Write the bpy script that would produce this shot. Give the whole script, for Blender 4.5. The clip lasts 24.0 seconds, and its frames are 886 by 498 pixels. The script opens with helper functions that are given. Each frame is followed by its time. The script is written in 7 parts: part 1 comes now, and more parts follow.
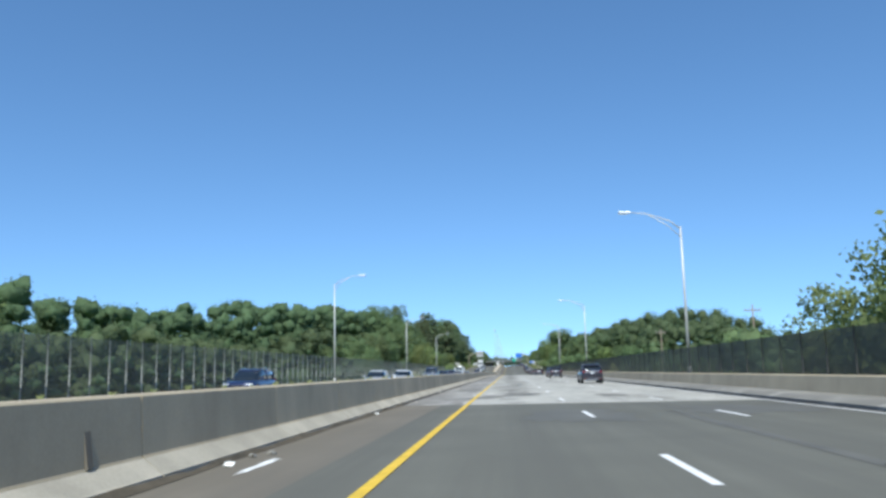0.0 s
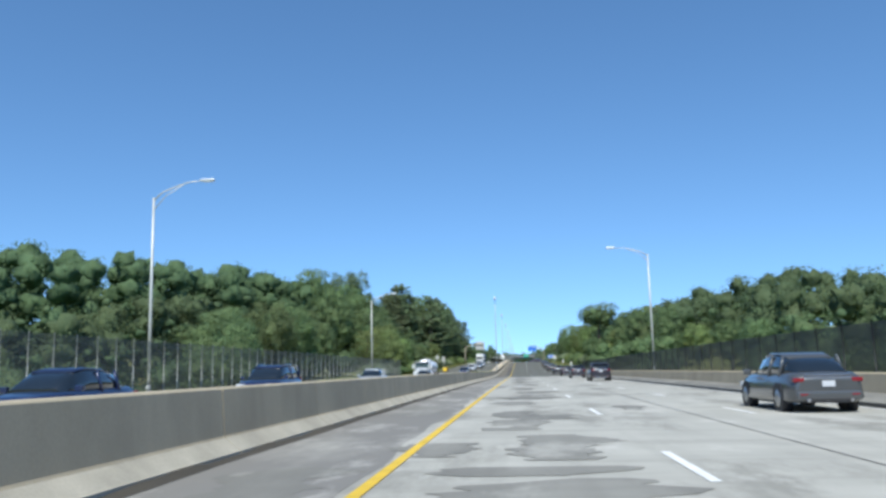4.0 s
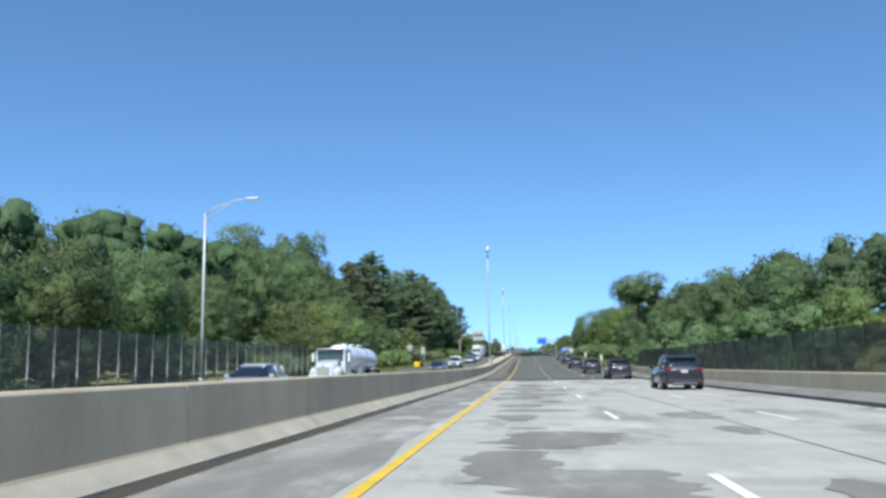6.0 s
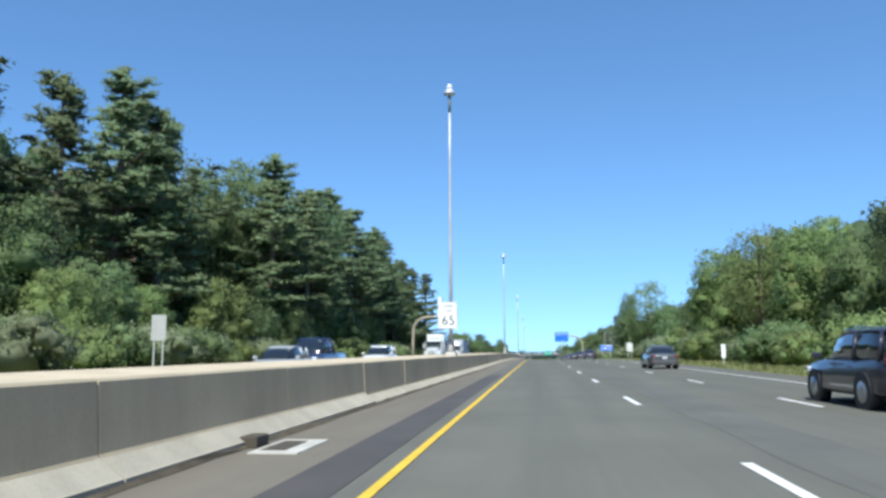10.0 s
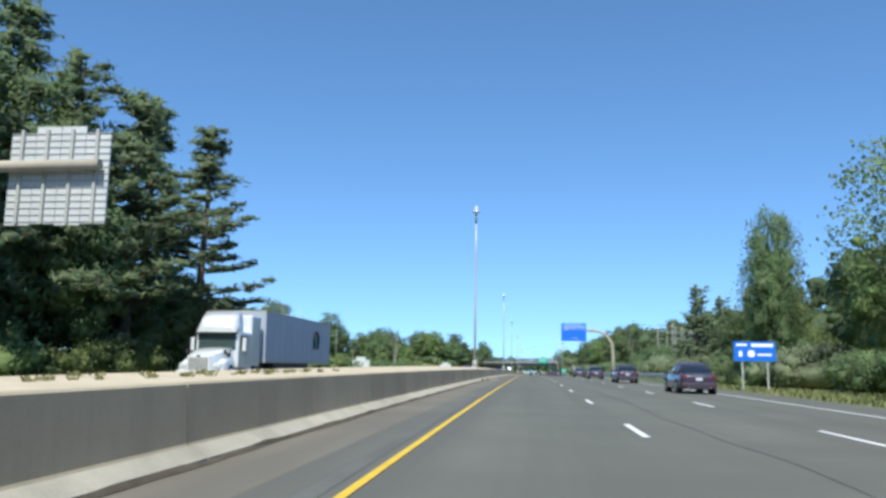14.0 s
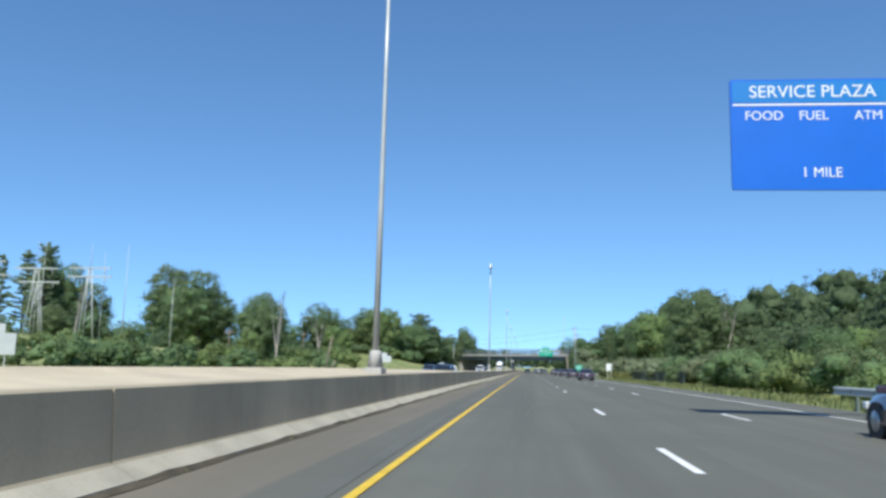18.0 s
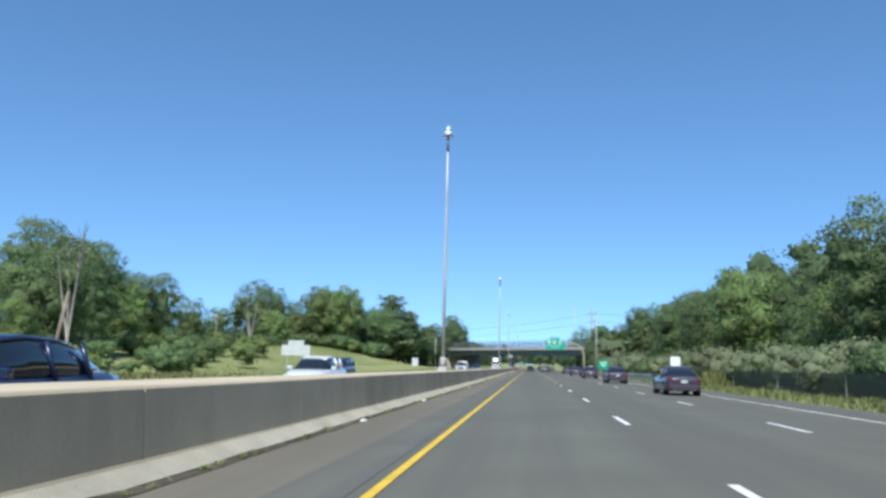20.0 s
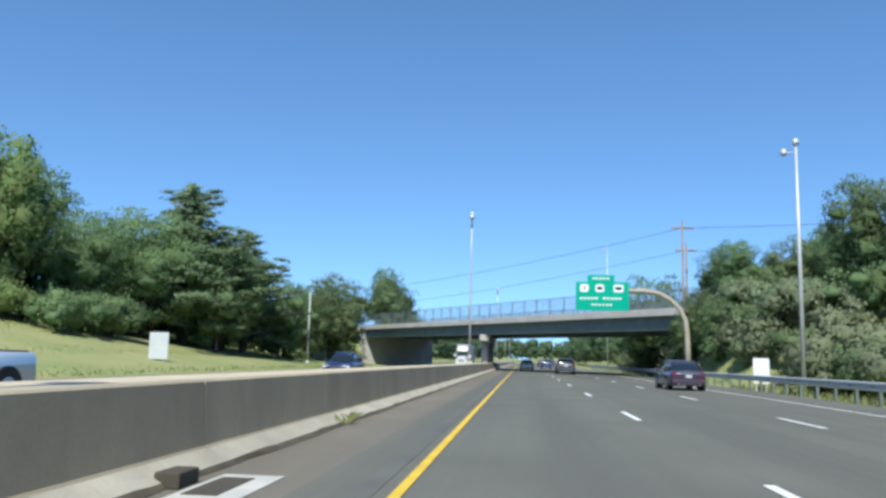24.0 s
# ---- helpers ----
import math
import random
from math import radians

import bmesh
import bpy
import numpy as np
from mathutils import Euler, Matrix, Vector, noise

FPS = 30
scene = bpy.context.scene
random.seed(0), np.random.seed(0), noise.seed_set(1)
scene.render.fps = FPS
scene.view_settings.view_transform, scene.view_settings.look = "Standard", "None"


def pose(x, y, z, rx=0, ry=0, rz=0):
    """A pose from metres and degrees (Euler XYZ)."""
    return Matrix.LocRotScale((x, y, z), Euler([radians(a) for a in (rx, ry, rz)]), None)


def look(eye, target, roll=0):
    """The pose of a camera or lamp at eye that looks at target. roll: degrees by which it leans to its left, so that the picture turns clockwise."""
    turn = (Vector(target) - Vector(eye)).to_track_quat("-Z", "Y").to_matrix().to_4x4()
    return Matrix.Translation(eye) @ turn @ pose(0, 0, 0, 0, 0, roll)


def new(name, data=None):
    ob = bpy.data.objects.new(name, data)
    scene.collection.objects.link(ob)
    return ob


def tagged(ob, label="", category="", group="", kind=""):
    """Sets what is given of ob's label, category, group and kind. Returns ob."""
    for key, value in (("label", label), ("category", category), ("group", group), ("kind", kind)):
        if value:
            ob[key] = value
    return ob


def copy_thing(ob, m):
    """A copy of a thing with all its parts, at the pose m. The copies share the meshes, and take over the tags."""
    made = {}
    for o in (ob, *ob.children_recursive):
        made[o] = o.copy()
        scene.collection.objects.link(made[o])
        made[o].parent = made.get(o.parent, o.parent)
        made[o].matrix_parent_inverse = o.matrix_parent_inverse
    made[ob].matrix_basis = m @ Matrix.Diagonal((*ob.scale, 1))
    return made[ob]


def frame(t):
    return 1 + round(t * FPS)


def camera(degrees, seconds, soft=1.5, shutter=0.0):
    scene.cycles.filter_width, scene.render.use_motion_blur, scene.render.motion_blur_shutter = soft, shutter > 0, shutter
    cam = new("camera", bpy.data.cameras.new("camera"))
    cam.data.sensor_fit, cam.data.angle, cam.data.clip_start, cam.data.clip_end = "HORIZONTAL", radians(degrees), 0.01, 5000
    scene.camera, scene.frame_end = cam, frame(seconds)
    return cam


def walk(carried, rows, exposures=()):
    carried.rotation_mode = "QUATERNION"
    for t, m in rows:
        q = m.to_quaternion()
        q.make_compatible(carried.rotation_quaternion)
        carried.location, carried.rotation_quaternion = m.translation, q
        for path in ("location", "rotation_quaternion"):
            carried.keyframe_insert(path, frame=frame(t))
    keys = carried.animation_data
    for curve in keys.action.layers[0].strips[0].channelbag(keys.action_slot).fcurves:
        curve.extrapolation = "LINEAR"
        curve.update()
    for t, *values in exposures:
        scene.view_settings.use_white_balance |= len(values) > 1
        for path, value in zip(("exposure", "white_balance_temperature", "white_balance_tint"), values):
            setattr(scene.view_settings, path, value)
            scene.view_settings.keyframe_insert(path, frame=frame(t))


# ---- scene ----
cam = camera(58.3, 24.0, soft=3.0)
# seconds, x, y, z, yaw, pitch, roll: x from the yellow line, y along the road
ROWS = [
    (0.0, 1.55, 0.0, 1.22, 4.66, 8.51, 1.23),
    (0.5, 1.53, 15.27, 1.14, 4.76, 8.49, 1.32),
    (1.0, 1.5, 30.56, 1.07, 4.82, 8.49, 1.39),
    (1.5, 1.51, 45.83, 0.99, 4.75, 8.54, 1.41),
    (2.0, 1.53, 61.04, 0.91, 4.75, 8.57, 1.42),
    (2.5, 1.61, 76.12, 0.84, 4.71, 8.51, 1.53),
    (4.5, 1.68, 135.85, 0.54, 5.69, 8.28, 1.25),
    (5.0, 1.69, 151.55, 0.45, 5.83, 8.17, 1.18),
    (5.5, 1.69, 167.73, 0.35, 5.91, 8.06, 1.01),
    (6.0, 1.69, 184.16, 0.23, 5.97, 8.0, 0.88),
    (6.5, 1.64, 200.64, 0.11, 6.0, 7.94, 0.79),
    (7.0, 1.6, 216.93, -0.03, 5.98, 7.89, 0.56),
    (7.5, 1.56, 232.88, -0.16, 6.07, 7.9, 0.79),
    (8.0, 1.52, 248.65, -0.25, 6.24, 7.82, 0.83),
    (8.5, 1.49, 264.29, -0.28, 6.51, 7.85, 0.86),
    (9.0, 1.47, 279.79, -0.21, 6.6, 8.08, 0.85),
    (9.5, 1.47, 295.12, -0.05, 6.73, 8.19, 0.74),
    (10.0, 1.48, 310.29, 0.18, 6.76, 8.35, 0.3),
    (10.5, 1.51, 325.27, 0.45, 6.73, 8.59, -0.04),
    (12.5, 1.59, 383.5, 1.53, 6.49, 8.97, -0.5),
    (13.0, 1.66, 397.74, 1.77, 6.24, 8.84, -0.76),
    (13.5, 1.68, 411.84, 1.98, 6.24, 8.77, -0.85),
    (14.0, 1.7, 425.66, 2.15, 6.21, 8.68, -0.92),
    (14.5, 1.73, 439.36, 2.28, 6.24, 8.61, -0.88),
    (15.0, 1.76, 453.07, 2.39, 6.23, 8.58, -0.54),
    (15.5, 1.77, 466.95, 2.47, 6.27, 8.53, -0.51),
    (16.0, 1.78, 481.12, 2.54, 6.28, 8.52, -0.69),
    (16.5, 1.72, 495.46, 2.6, 6.21, 8.47, -1.04),
    (17.0, 1.65, 509.94, 2.63, 6.15, 8.43, -1.35),
    (17.5, 1.62, 524.6, 2.65, 5.95, 8.36, -1.49),
    (19.5, 1.5, 585.37, 2.58, 6.17, 8.19, -1.16),
    (20.0, 1.47, 600.78, 2.52, 6.14, 8.11, -1.35),
    (20.5, 1.39, 616.11, 2.46, 6.06, 7.95, -1.67),
    (21.0, 1.32, 631.37, 2.41, 6.0, 7.85, -1.97),
    (21.5, 1.26, 646.64, 2.35, 5.97, 7.79, -2.01),
    (22.0, 1.21, 661.92, 2.3, 5.94, 7.74, -2.02),
    (22.5, 1.16, 677.2, 2.25, 5.87, 7.81, -1.9),
    (23.0, 1.12, 692.49, 2.2, 5.78, 7.81, -1.8),
    (23.5, 1.11, 707.79, 2.15, 5.7, 7.73, -1.6),
    (24.0, 1.11, 723.1, 2.11, 5.61, 7.73, -1.39),
]
walk(cam, [(t, pose(x, y, z, 90 + pitch, roll, yaw)) for t, x, y, z, yaw, pitch, roll in ROWS], [(0.0, 0.13, 6050, 4), (1.0, 0.06, 6050, 4), (2.0, 0.07, 6050, 4), (5.0, 0.15, 6050, 4), (8.0, 0.32, 6050, 4), (10.0, 0.38, 6050, 4), (13.0, 0.33, 6050, 4), (16.0, 0.12, 6050, 4), (17.0, 0.1, 6050, 4), (20.0, 0.17, 6050, 4), (24.0, 0.25, 6050, 4)])


# ---- world ----
SUN_AZ, SUN_EL = radians(180.6), radians(52)
world = bpy.data.worlds.new("sky")
scene.world = world
world.use_nodes = True
wn = world.node_tree.nodes
sky = wn.new("ShaderNodeTexSky")
sky.sky_type = 'NISHITA'
sky.sun_disc = False
sky.sun_elevation, sky.sun_rotation = SUN_EL, SUN_AZ
sky.altitude, sky.air_density, sky.dust_density, sky.ozone_density = 1800, 1.0, 0.9, 4.2
# clear dry air: the band of haze along the horizon is thin
sky_way, lift, level = wn.new("ShaderNodeTexCoord"), wn.new("ShaderNodeVectorMath"), wn.new("ShaderNodeVectorMath")
lift.operation, level.operation = 'ADD', 'NORMALIZE'
lift.inputs[1].default_value = (0, 0, 0.095)
world.node_tree.links.new(sky_way.outputs["Generated"], lift.inputs[0])
world.node_tree.links.new(lift.outputs[0], level.inputs[0])
world.node_tree.links.new(level.outputs[0], sky.inputs[0])
vivid = wn.new("ShaderNodeHueSaturation")
vivid.inputs["Hue"].default_value, vivid.inputs["Saturation"].default_value = 0.497, 1.06
world.node_tree.links.new(sky.outputs[0], vivid.inputs["Color"])
world.node_tree.links.new(vivid.outputs[0], wn["Background"].inputs[0])
wn["Background"].inputs[1].default_value = 0.174
sun_data = bpy.data.lights.new("sun", 'SUN')
sun_data.energy, sun_data.angle, sun_data.color = 5.0, radians(0.53), (1.0, 0.93, 0.82)
sun = new("sun", sun_data)
sun_way = Vector((math.sin(SUN_AZ) * math.cos(SUN_EL), math.cos(SUN_AZ) * math.cos(SUN_EL), math.sin(SUN_EL)))
sun.matrix_world = look(sun_way * 900, (0, 0, 0))

# ---- the road's line: grades along y, and heights ----
GRADE_Y = (-300, 130, 220, 255, 290, 320, 385, 450, 520, 600, 700, 1300)
GRADE = (-.5, -.5, -.9, -.3, 1.2, 1.9, 1.8, .7, .1, -.4, -.3, -.2)
_y = np.arange(-300, 1301, 1.0)
_g = np.interp(_y, GRADE_Y, GRADE) / 100
_z = np.concatenate([[0], np.cumsum((_g[1:] + _g[:-1]) / 2)])
_z -= np.interp(0, _y, _z)


def zr(y):
    """Height of the road at y."""
    return float(np.interp(y, _y, _z)) + (0 if y < 1300 else -0.002 * (y - 1300))


def slope(y):
    return math.degrees(math.atan(float(np.interp(y, GRADE_Y, GRADE)) / 100))


DECK0, DECK1 = 29.8, 249.5       # the bridge
XB = lambda y: float(np.interp(y, (130, 200, 300, 360), (-2.56, -2.38, -2.38, -2.1)))      # foot of the median barrier
HB = lambda y: float(np.interp(y, (150, 200, 270, 380), (1.03, 1.05, 1.04, 0.93)))       # its height
ZL = lambda y: 0.02       # the other roadway


def smoothstep(a, b, v):
    t = min(max((v - a) / (b - a), 0), 1)
    return t * t * (3 - 2 * t)


def zg(x, y):
    """Height of the open ground."""
    z = zr(min(max(y, -300), 1300)) - 0.16
    if x < -15:
        z += ZL(y) * 0.9
    dip = smoothstep(DECK0 - 6, DECK0 + 14, y) * (1 - smoothstep(DECK1 - 14, DECK1 + 6, y))
    z -= 6.5 * dip
    out = max(x - 17, -x - 21, 0)
    z += 0.5 * math.sin(x * 0.07 + 1) * math.sin(y * 0.05) * smoothstep(0, 25, out)
    if x > 0:
        z += 9 * smoothstep(20, 75, x) * smoothstep(255, 330, y) + 10 * smoothstep(70, 240, x) * smoothstep(200, 500, y)
        z -= 5 * smoothstep(16, 30, x) * smoothstep(470, 500, y) * (1 - smoothstep(560, 620, y)) * 0.4
    else:
        z += 5 * smoothstep(28, 80, -x) * smoothstep(250, 320, y) * (1 - smoothstep(470, 520, y))
        z += 5.0 * math.exp(-((x + 46) / 16) ** 2 - ((y - 779) / 61) ** 2)
        z += 4.4 * smoothstep(38, 80, -x) * smoothstep(540, 620, y) * (1 - 0.7 * smoothstep(690, 740, y))
    s, t = (x - 0.4) * 0.562 - (y - 827.4) * 0.827, (x - 0.4) * 0.827 + (y - 827.4) * 0.562
    if abs(s) > 33 and abs(t) < 20:
        z = max(z, zr(827) - 0.2 + 6.2 * smoothstep(34, 40, abs(s)) * (1 - smoothstep(6, 19, abs(t))) * (smoothstep(13.2, 18, x) if x > 0 else smoothstep(19, 24, -x)))
    if y > 1000:
        z += 14 * smoothstep(1000, 1900, y) * smoothstep(0, 120, abs(x))
    return z


# ---- materials ----
def mat(name, colour, rough=0.8, metal=0.0, var=0.15, size=2.0, fine=30.0, bump=0.15, dist=0.01, tint=None, coat=0.0, emit=None, spread=0.0):
    """A surface with two scales of variation: stains of the given size in metres and a fine grain."""
    m = bpy.data.materials.new(name)
    m.use_nodes = True
    n, l = m.node_tree.nodes, m.node_tree.links
    b = n["Principled BSDF"]
    b.inputs["Roughness"].default_value, b.inputs["Metallic"].default_value = rough, metal
    b.inputs["Coat Weight"].default_value = coat
    geo = n.new("ShaderNodeNewGeometry")
    n1, n2 = n.new("ShaderNodeTexNoise"), n.new("ShaderNodeTexNoise")
    n1.inputs["Scale"].default_value, n1.inputs["Detail"].default_value = 1 / size, 4
    n2.inputs["Scale"].default_value, n2.inputs["Detail"].default_value = fine, 3
    l.new(geo.outputs["Position"], n1.inputs["Vector"])
    l.new(geo.outputs["Position"], n2.inputs["Vector"])
    ramp = n.new("ShaderNodeMapRange")
    ramp.inputs["From Min"].default_value, ramp.inputs["From Max"].default_value = 0.3, 0.7
    l.new(n1.outputs["Fac"], ramp.inputs["Value"])
    mix = n.new("ShaderNodeMix")
    mix.data_type = 'RGBA'
    dark = tint or tuple(c * (1 - 2 * var) for c in colour)
    mix.inputs[6].default_value, mix.inputs[7].default_value = (*dark, 1), (*colour, 1)
    l.new(ramp.outputs[0], mix.inputs[0])
    grain = n.new("ShaderNodeMix")
    grain.data_type, grain.blend_type = 'RGBA', 'MULTIPLY'
    grain.inputs[0].default_value = min(1, var * 2)
    l.new(mix.outputs[2], grain.inputs[6])
    l.new(n2.outputs["Fac"], grain.inputs[7])
    gain = n.new("ShaderNodeVectorMath")
    gain.operation = 'SCALE'
    gain.inputs["Scale"].default_value = 1 + min(1, var * 2) * 0.75
    l.new(grain.outputs[2], gain.inputs[0])
    colour_out = gain.outputs[0]
    if spread:
        info = n.new("ShaderNodeObjectInfo")
        hsv = n.new("ShaderNodeHueSaturation")
        rng = n.new("ShaderNodeMapRange")
        rng.inputs["To Min"].default_value, rng.inputs["To Max"].default_value = 1 - spread, 1 + spread
        l.new(info.outputs["Random"], rng.inputs["Value"])
        l.new(rng.outputs[0], hsv.inputs["Value"])
        l.new(colour_out, hsv.inputs["Color"])
        colour_out = hsv.outputs[0]
    l.new(colour_out, b.inputs["Base Color"])
    if bump:
        bp = n.new("ShaderNodeBump")
        bp.inputs["Strength"].default_value, bp.inputs["Distance"].default_value = bump, dist
        l.new(n2.outputs["Fac"], bp.inputs["Height"])
        l.new(bp.outputs[0], b.inputs["Normal"])
    if emit:
        b.inputs["Emission Color"].default_value, b.inputs["Emission Strength"].default_value = (*colour, 1), emit
    return m


def leaf_mat(name, a, b_col, spread=0.3):
    """Leaves: green that varies from leaf to leaf and from tree to tree, and lets some light through."""
    m = bpy.data.materials.new(name)
    m.use_nodes = True
    n, l = m.node_tree.nodes, m.node_tree.links
    b, out = n["Principled BSDF"], n["Material Output"]
    geo, info = n.new("ShaderNodeNewGeometry"), n.new("ShaderNodeObjectInfo")
    fleck, big = n.new("ShaderNodeTexNoise"), n.new("ShaderNodeTexNoise")
    fleck.inputs["Scale"].default_value, fleck.inputs["Detail"].default_value, fleck.inputs["Roughness"].default_value = 2.6, 3, 0.7
    big.inputs["Scale"].default_value = 0.35
    l.new(geo.outputs["Position"], fleck.inputs["Vector"])
    l.new(geo.outputs["Position"], big.inputs["Vector"])
    pick = n.new("ShaderNodeMapRange")
    pick.inputs["From Min"].default_value, pick.inputs["From Max"].default_value = 0.36, 0.64
    l.new(fleck.outputs["Fac"], pick.inputs["Value"])
    half = n.new("ShaderNodeMix")
    half.data_type = 'FLOAT'
    half.inputs[0].default_value = 0.4
    l.new(pick.outputs[0], half.inputs[2])
    l.new(geo.outputs["Random Per Island"], half.inputs[3])
    mix = n.new("ShaderNodeMix")
    mix.data_type = 'RGBA'
    mix.inputs[6].default_value, mix.inputs[7].default_value = (*a, 1), (*b_col, 1)
    l.new(half.outputs[0], mix.inputs[0])
    hsv = n.new("ShaderNodeHueSaturation")
    r1, r2 = n.new("ShaderNodeMapRange"), n.new("ShaderNodeMapRange")
    r1.inputs["To Min"].default_value, r1.inputs["To Max"].default_value = 1 - spread, 1 + spread
    r2.inputs["To Min"].default_value, r2.inputs["To Max"].default_value = 0.485, 0.525
    l.new(info.outputs["Random"], r1.inputs["Value"])
    l.new(info.outputs["Random"], r2.inputs["Value"])
    mul = n.new("ShaderNodeMath")
    mul.operation = 'MULTIPLY'
    r3 = n.new("ShaderNodeMapRange")
    r3.inputs["From Min"].default_value, r3.inputs["From Max"].default_value = 0.3, 0.7
    r3.inputs["To Min"].default_value, r3.inputs["To Max"].default_value = 0.8, 1.22
    l.new(big.outputs["Fac"], r3.inputs["Value"])
    l.new(r1.outputs[0], mul.inputs[0])
    l.new(r3.outputs[0], mul.inputs[1])
    l.new(mul.outputs[0], hsv.inputs["Value"])
    l.new(r2.outputs[0], hsv.inputs["Hue"])
    l.new(mix.outputs[2], hsv.inputs["Color"])
    l.new(hsv.outputs[0], b.inputs["Base Color"])
    b.inputs["Roughness"].default_value, b.inputs["Specular IOR Level"].default_value = 0.8, 0.25
    tr = n.new("ShaderNodeBsdfTranslucent")
    l.new(hsv.outputs[0], tr.inputs["Color"])
    ms = n.new("ShaderNodeMixShader")
    ms.inputs[0].default_value = 0.5
    l.new(b.outputs[0], ms.inputs[1])
    l.new(tr.outputs[0], ms.inputs[2])
    l.new(ms.outputs[0], out.inputs["Surface"])
    return m


def mesh_screen_mat(name, colour, cover):
    """Chain-link: thin crossing wires with air between them."""
    m = bpy.data.materials.new(name)
    m.use_nodes = True
    n, l = m.node_tree.nodes, m.node_tree.links
    b, out = n["Principled BSDF"], n["Material Output"]
    b.inputs["Base Color"].default_value = (*colour, 1)
    b.inputs["Roughness"].default_value, b.inputs["Metallic"].default_value = 0.6, 0.3
    geo = n.new("ShaderNodeNewGeometry")
    sep = n.new("ShaderNodeSeparateXYZ")
    l.new(geo.outputs["Position"], sep.inputs[0])
    prev = None
    for sign in ('ADD', 'SUBTRACT'):
        s = n.new("ShaderNodeMath")
        s.operation = sign
        l.new(sep.outputs["Y"], s.inputs[0])
        l.new(sep.outputs["Z"], s.inputs[1])
        d = n.new("ShaderNodeMath")
        d.operation = 'PINGPONG'
        d.inputs[1].default_value = 0.05
        l.new(s.outputs[0], d.inputs[0])
        c = n.new("ShaderNodeMath")
        c.operation = 'LESS_THAN'
        c.inputs[1].default_value = 0.05 * cover
        l.new(d.outputs[0], c.inputs[0])
        if prev:
            mx = n.new("ShaderNodeMath")
            mx.operation = 'MAXIMUM'
            l.new(prev.outputs[0], mx.inputs[0])
            l.new(c.outputs[0], mx.inputs[1])
            prev = mx
        else:
            prev = c
    tr, ms = n.new("ShaderNodeBsdfTransparent"), n.new("ShaderNodeMixShader")
    l.new(prev.outputs[0], ms.inputs[0])
    l.new(tr.outputs[0], ms.inputs[1])
    l.new(b.outputs[0], ms.inputs[2])
    l.new(ms.outputs[0], out.inputs["Surface"])
    return m


def road_mat(name, light, dark, stretch, seam, bump=0.25):
    """Pavement: long worn bands along the wheel tracks, blotches and a stony grain."""
    m = mat(name, light, 0.88, 0, 0.1, 3.0, 60, bump, 0.006)
    n, l = m.node_tree.nodes, m.node_tree.links
    b = n["Principled BSDF"]
    b.inputs["Specular IOR Level"].default_value = 0.2
    old = b.inputs["Base Color"].links[0].from_socket
    geo = n.new("ShaderNodeNewGeometry")
    mp = n.new("ShaderNodeMapping")
    mp.inputs["Scale"].default_value = stretch
    l.new(geo.outputs["Position"], mp.inputs["Vector"])
    tx = n.new("ShaderNodeTexNoise")
    tx.inputs["Scale"].default_value, tx.inputs["Detail"].default_value, tx.inputs["Roughness"].default_value = 1.0, 5, 0.65
    l.new(mp.outputs[0], tx.inputs["Vector"])
    rp = n.new("ShaderNodeMapRange")
    rp.inputs["From Min"].default_value, rp.inputs["From Max"].default_value = seam
    l.new(tx.outputs["Fac"], rp.inputs["Value"])
    mx = n.new("ShaderNodeMix")
    mx.data_type = 'RGBA'
    mx.inputs[7].default_value = (*dark, 1)
    l.new(rp.outputs[0], mx.inputs[0])
    l.new(old, mx.inputs[6])
    l.new(mx.outputs[2], b.inputs["Base Color"])
    return m


def deck_mat(name, base, dark, edge, pale):
    """Patched concrete: long ragged repairs, faint streaks across the lanes, pale scuffs and a fine grain."""
    m = mat(name, base, 0.9, 0, 0.08, 1.2, 45, 0.2, 0.006)
    n, l = m.node_tree.nodes, m.node_tree.links
    b = n["Principled BSDF"]
    b.inputs["Specular IOR Level"].default_value = 0.2
    colour = b.inputs["Base Color"].links[0].from_socket
    geo = n.new("ShaderNodeNewGeometry")
    for stretch, rough, lo, hi, most, tone, shift in (((0.42, 0.13, 1), 0.68, edge[0], edge[1], 0.9, dark, 0), ((0.16, 0.9, 1), 0.6, 0.53, 0.72, 0.55, dark, 7), ((0.7, 0.3, 1), 0.66, 0.55, 0.68, 0.75, pale, 19), ((2.2, 0.05, 1), 0.5, 0.5, 0.75, 0.3, dark, 31)):
        mp, tx, rp, mx = n.new("ShaderNodeMapping"), n.new("ShaderNodeTexNoise"), n.new("ShaderNodeMapRange"), n.new("ShaderNodeMix")
        mp.inputs["Scale"].default_value, mp.inputs["Location"].default_value = stretch, (shift, shift * 1.7, 0)
        tx.inputs["Scale"].default_value, tx.inputs["Detail"].default_value, tx.inputs["Roughness"].default_value = 1.0, 7, rough
        rp.inputs["From Min"].default_value, rp.inputs["From Max"].default_value, rp.inputs["To Max"].default_value = lo, hi, most
        l.new(geo.outputs["Position"], mp.inputs["Vector"])
        l.new(mp.outputs[0], tx.inputs["Vector"])
        l.new(tx.outputs["Fac"], rp.inputs["Value"])
        mx.data_type = 'RGBA'
        mx.inputs[7].default_value = (*tone, 1)
        l.new(rp.outputs[0], mx.inputs[0])
        l.new(colour, mx.inputs[6])
        colour = mx.outputs[2]
    l.new(colour, b.inputs["Base Color"])
    return m


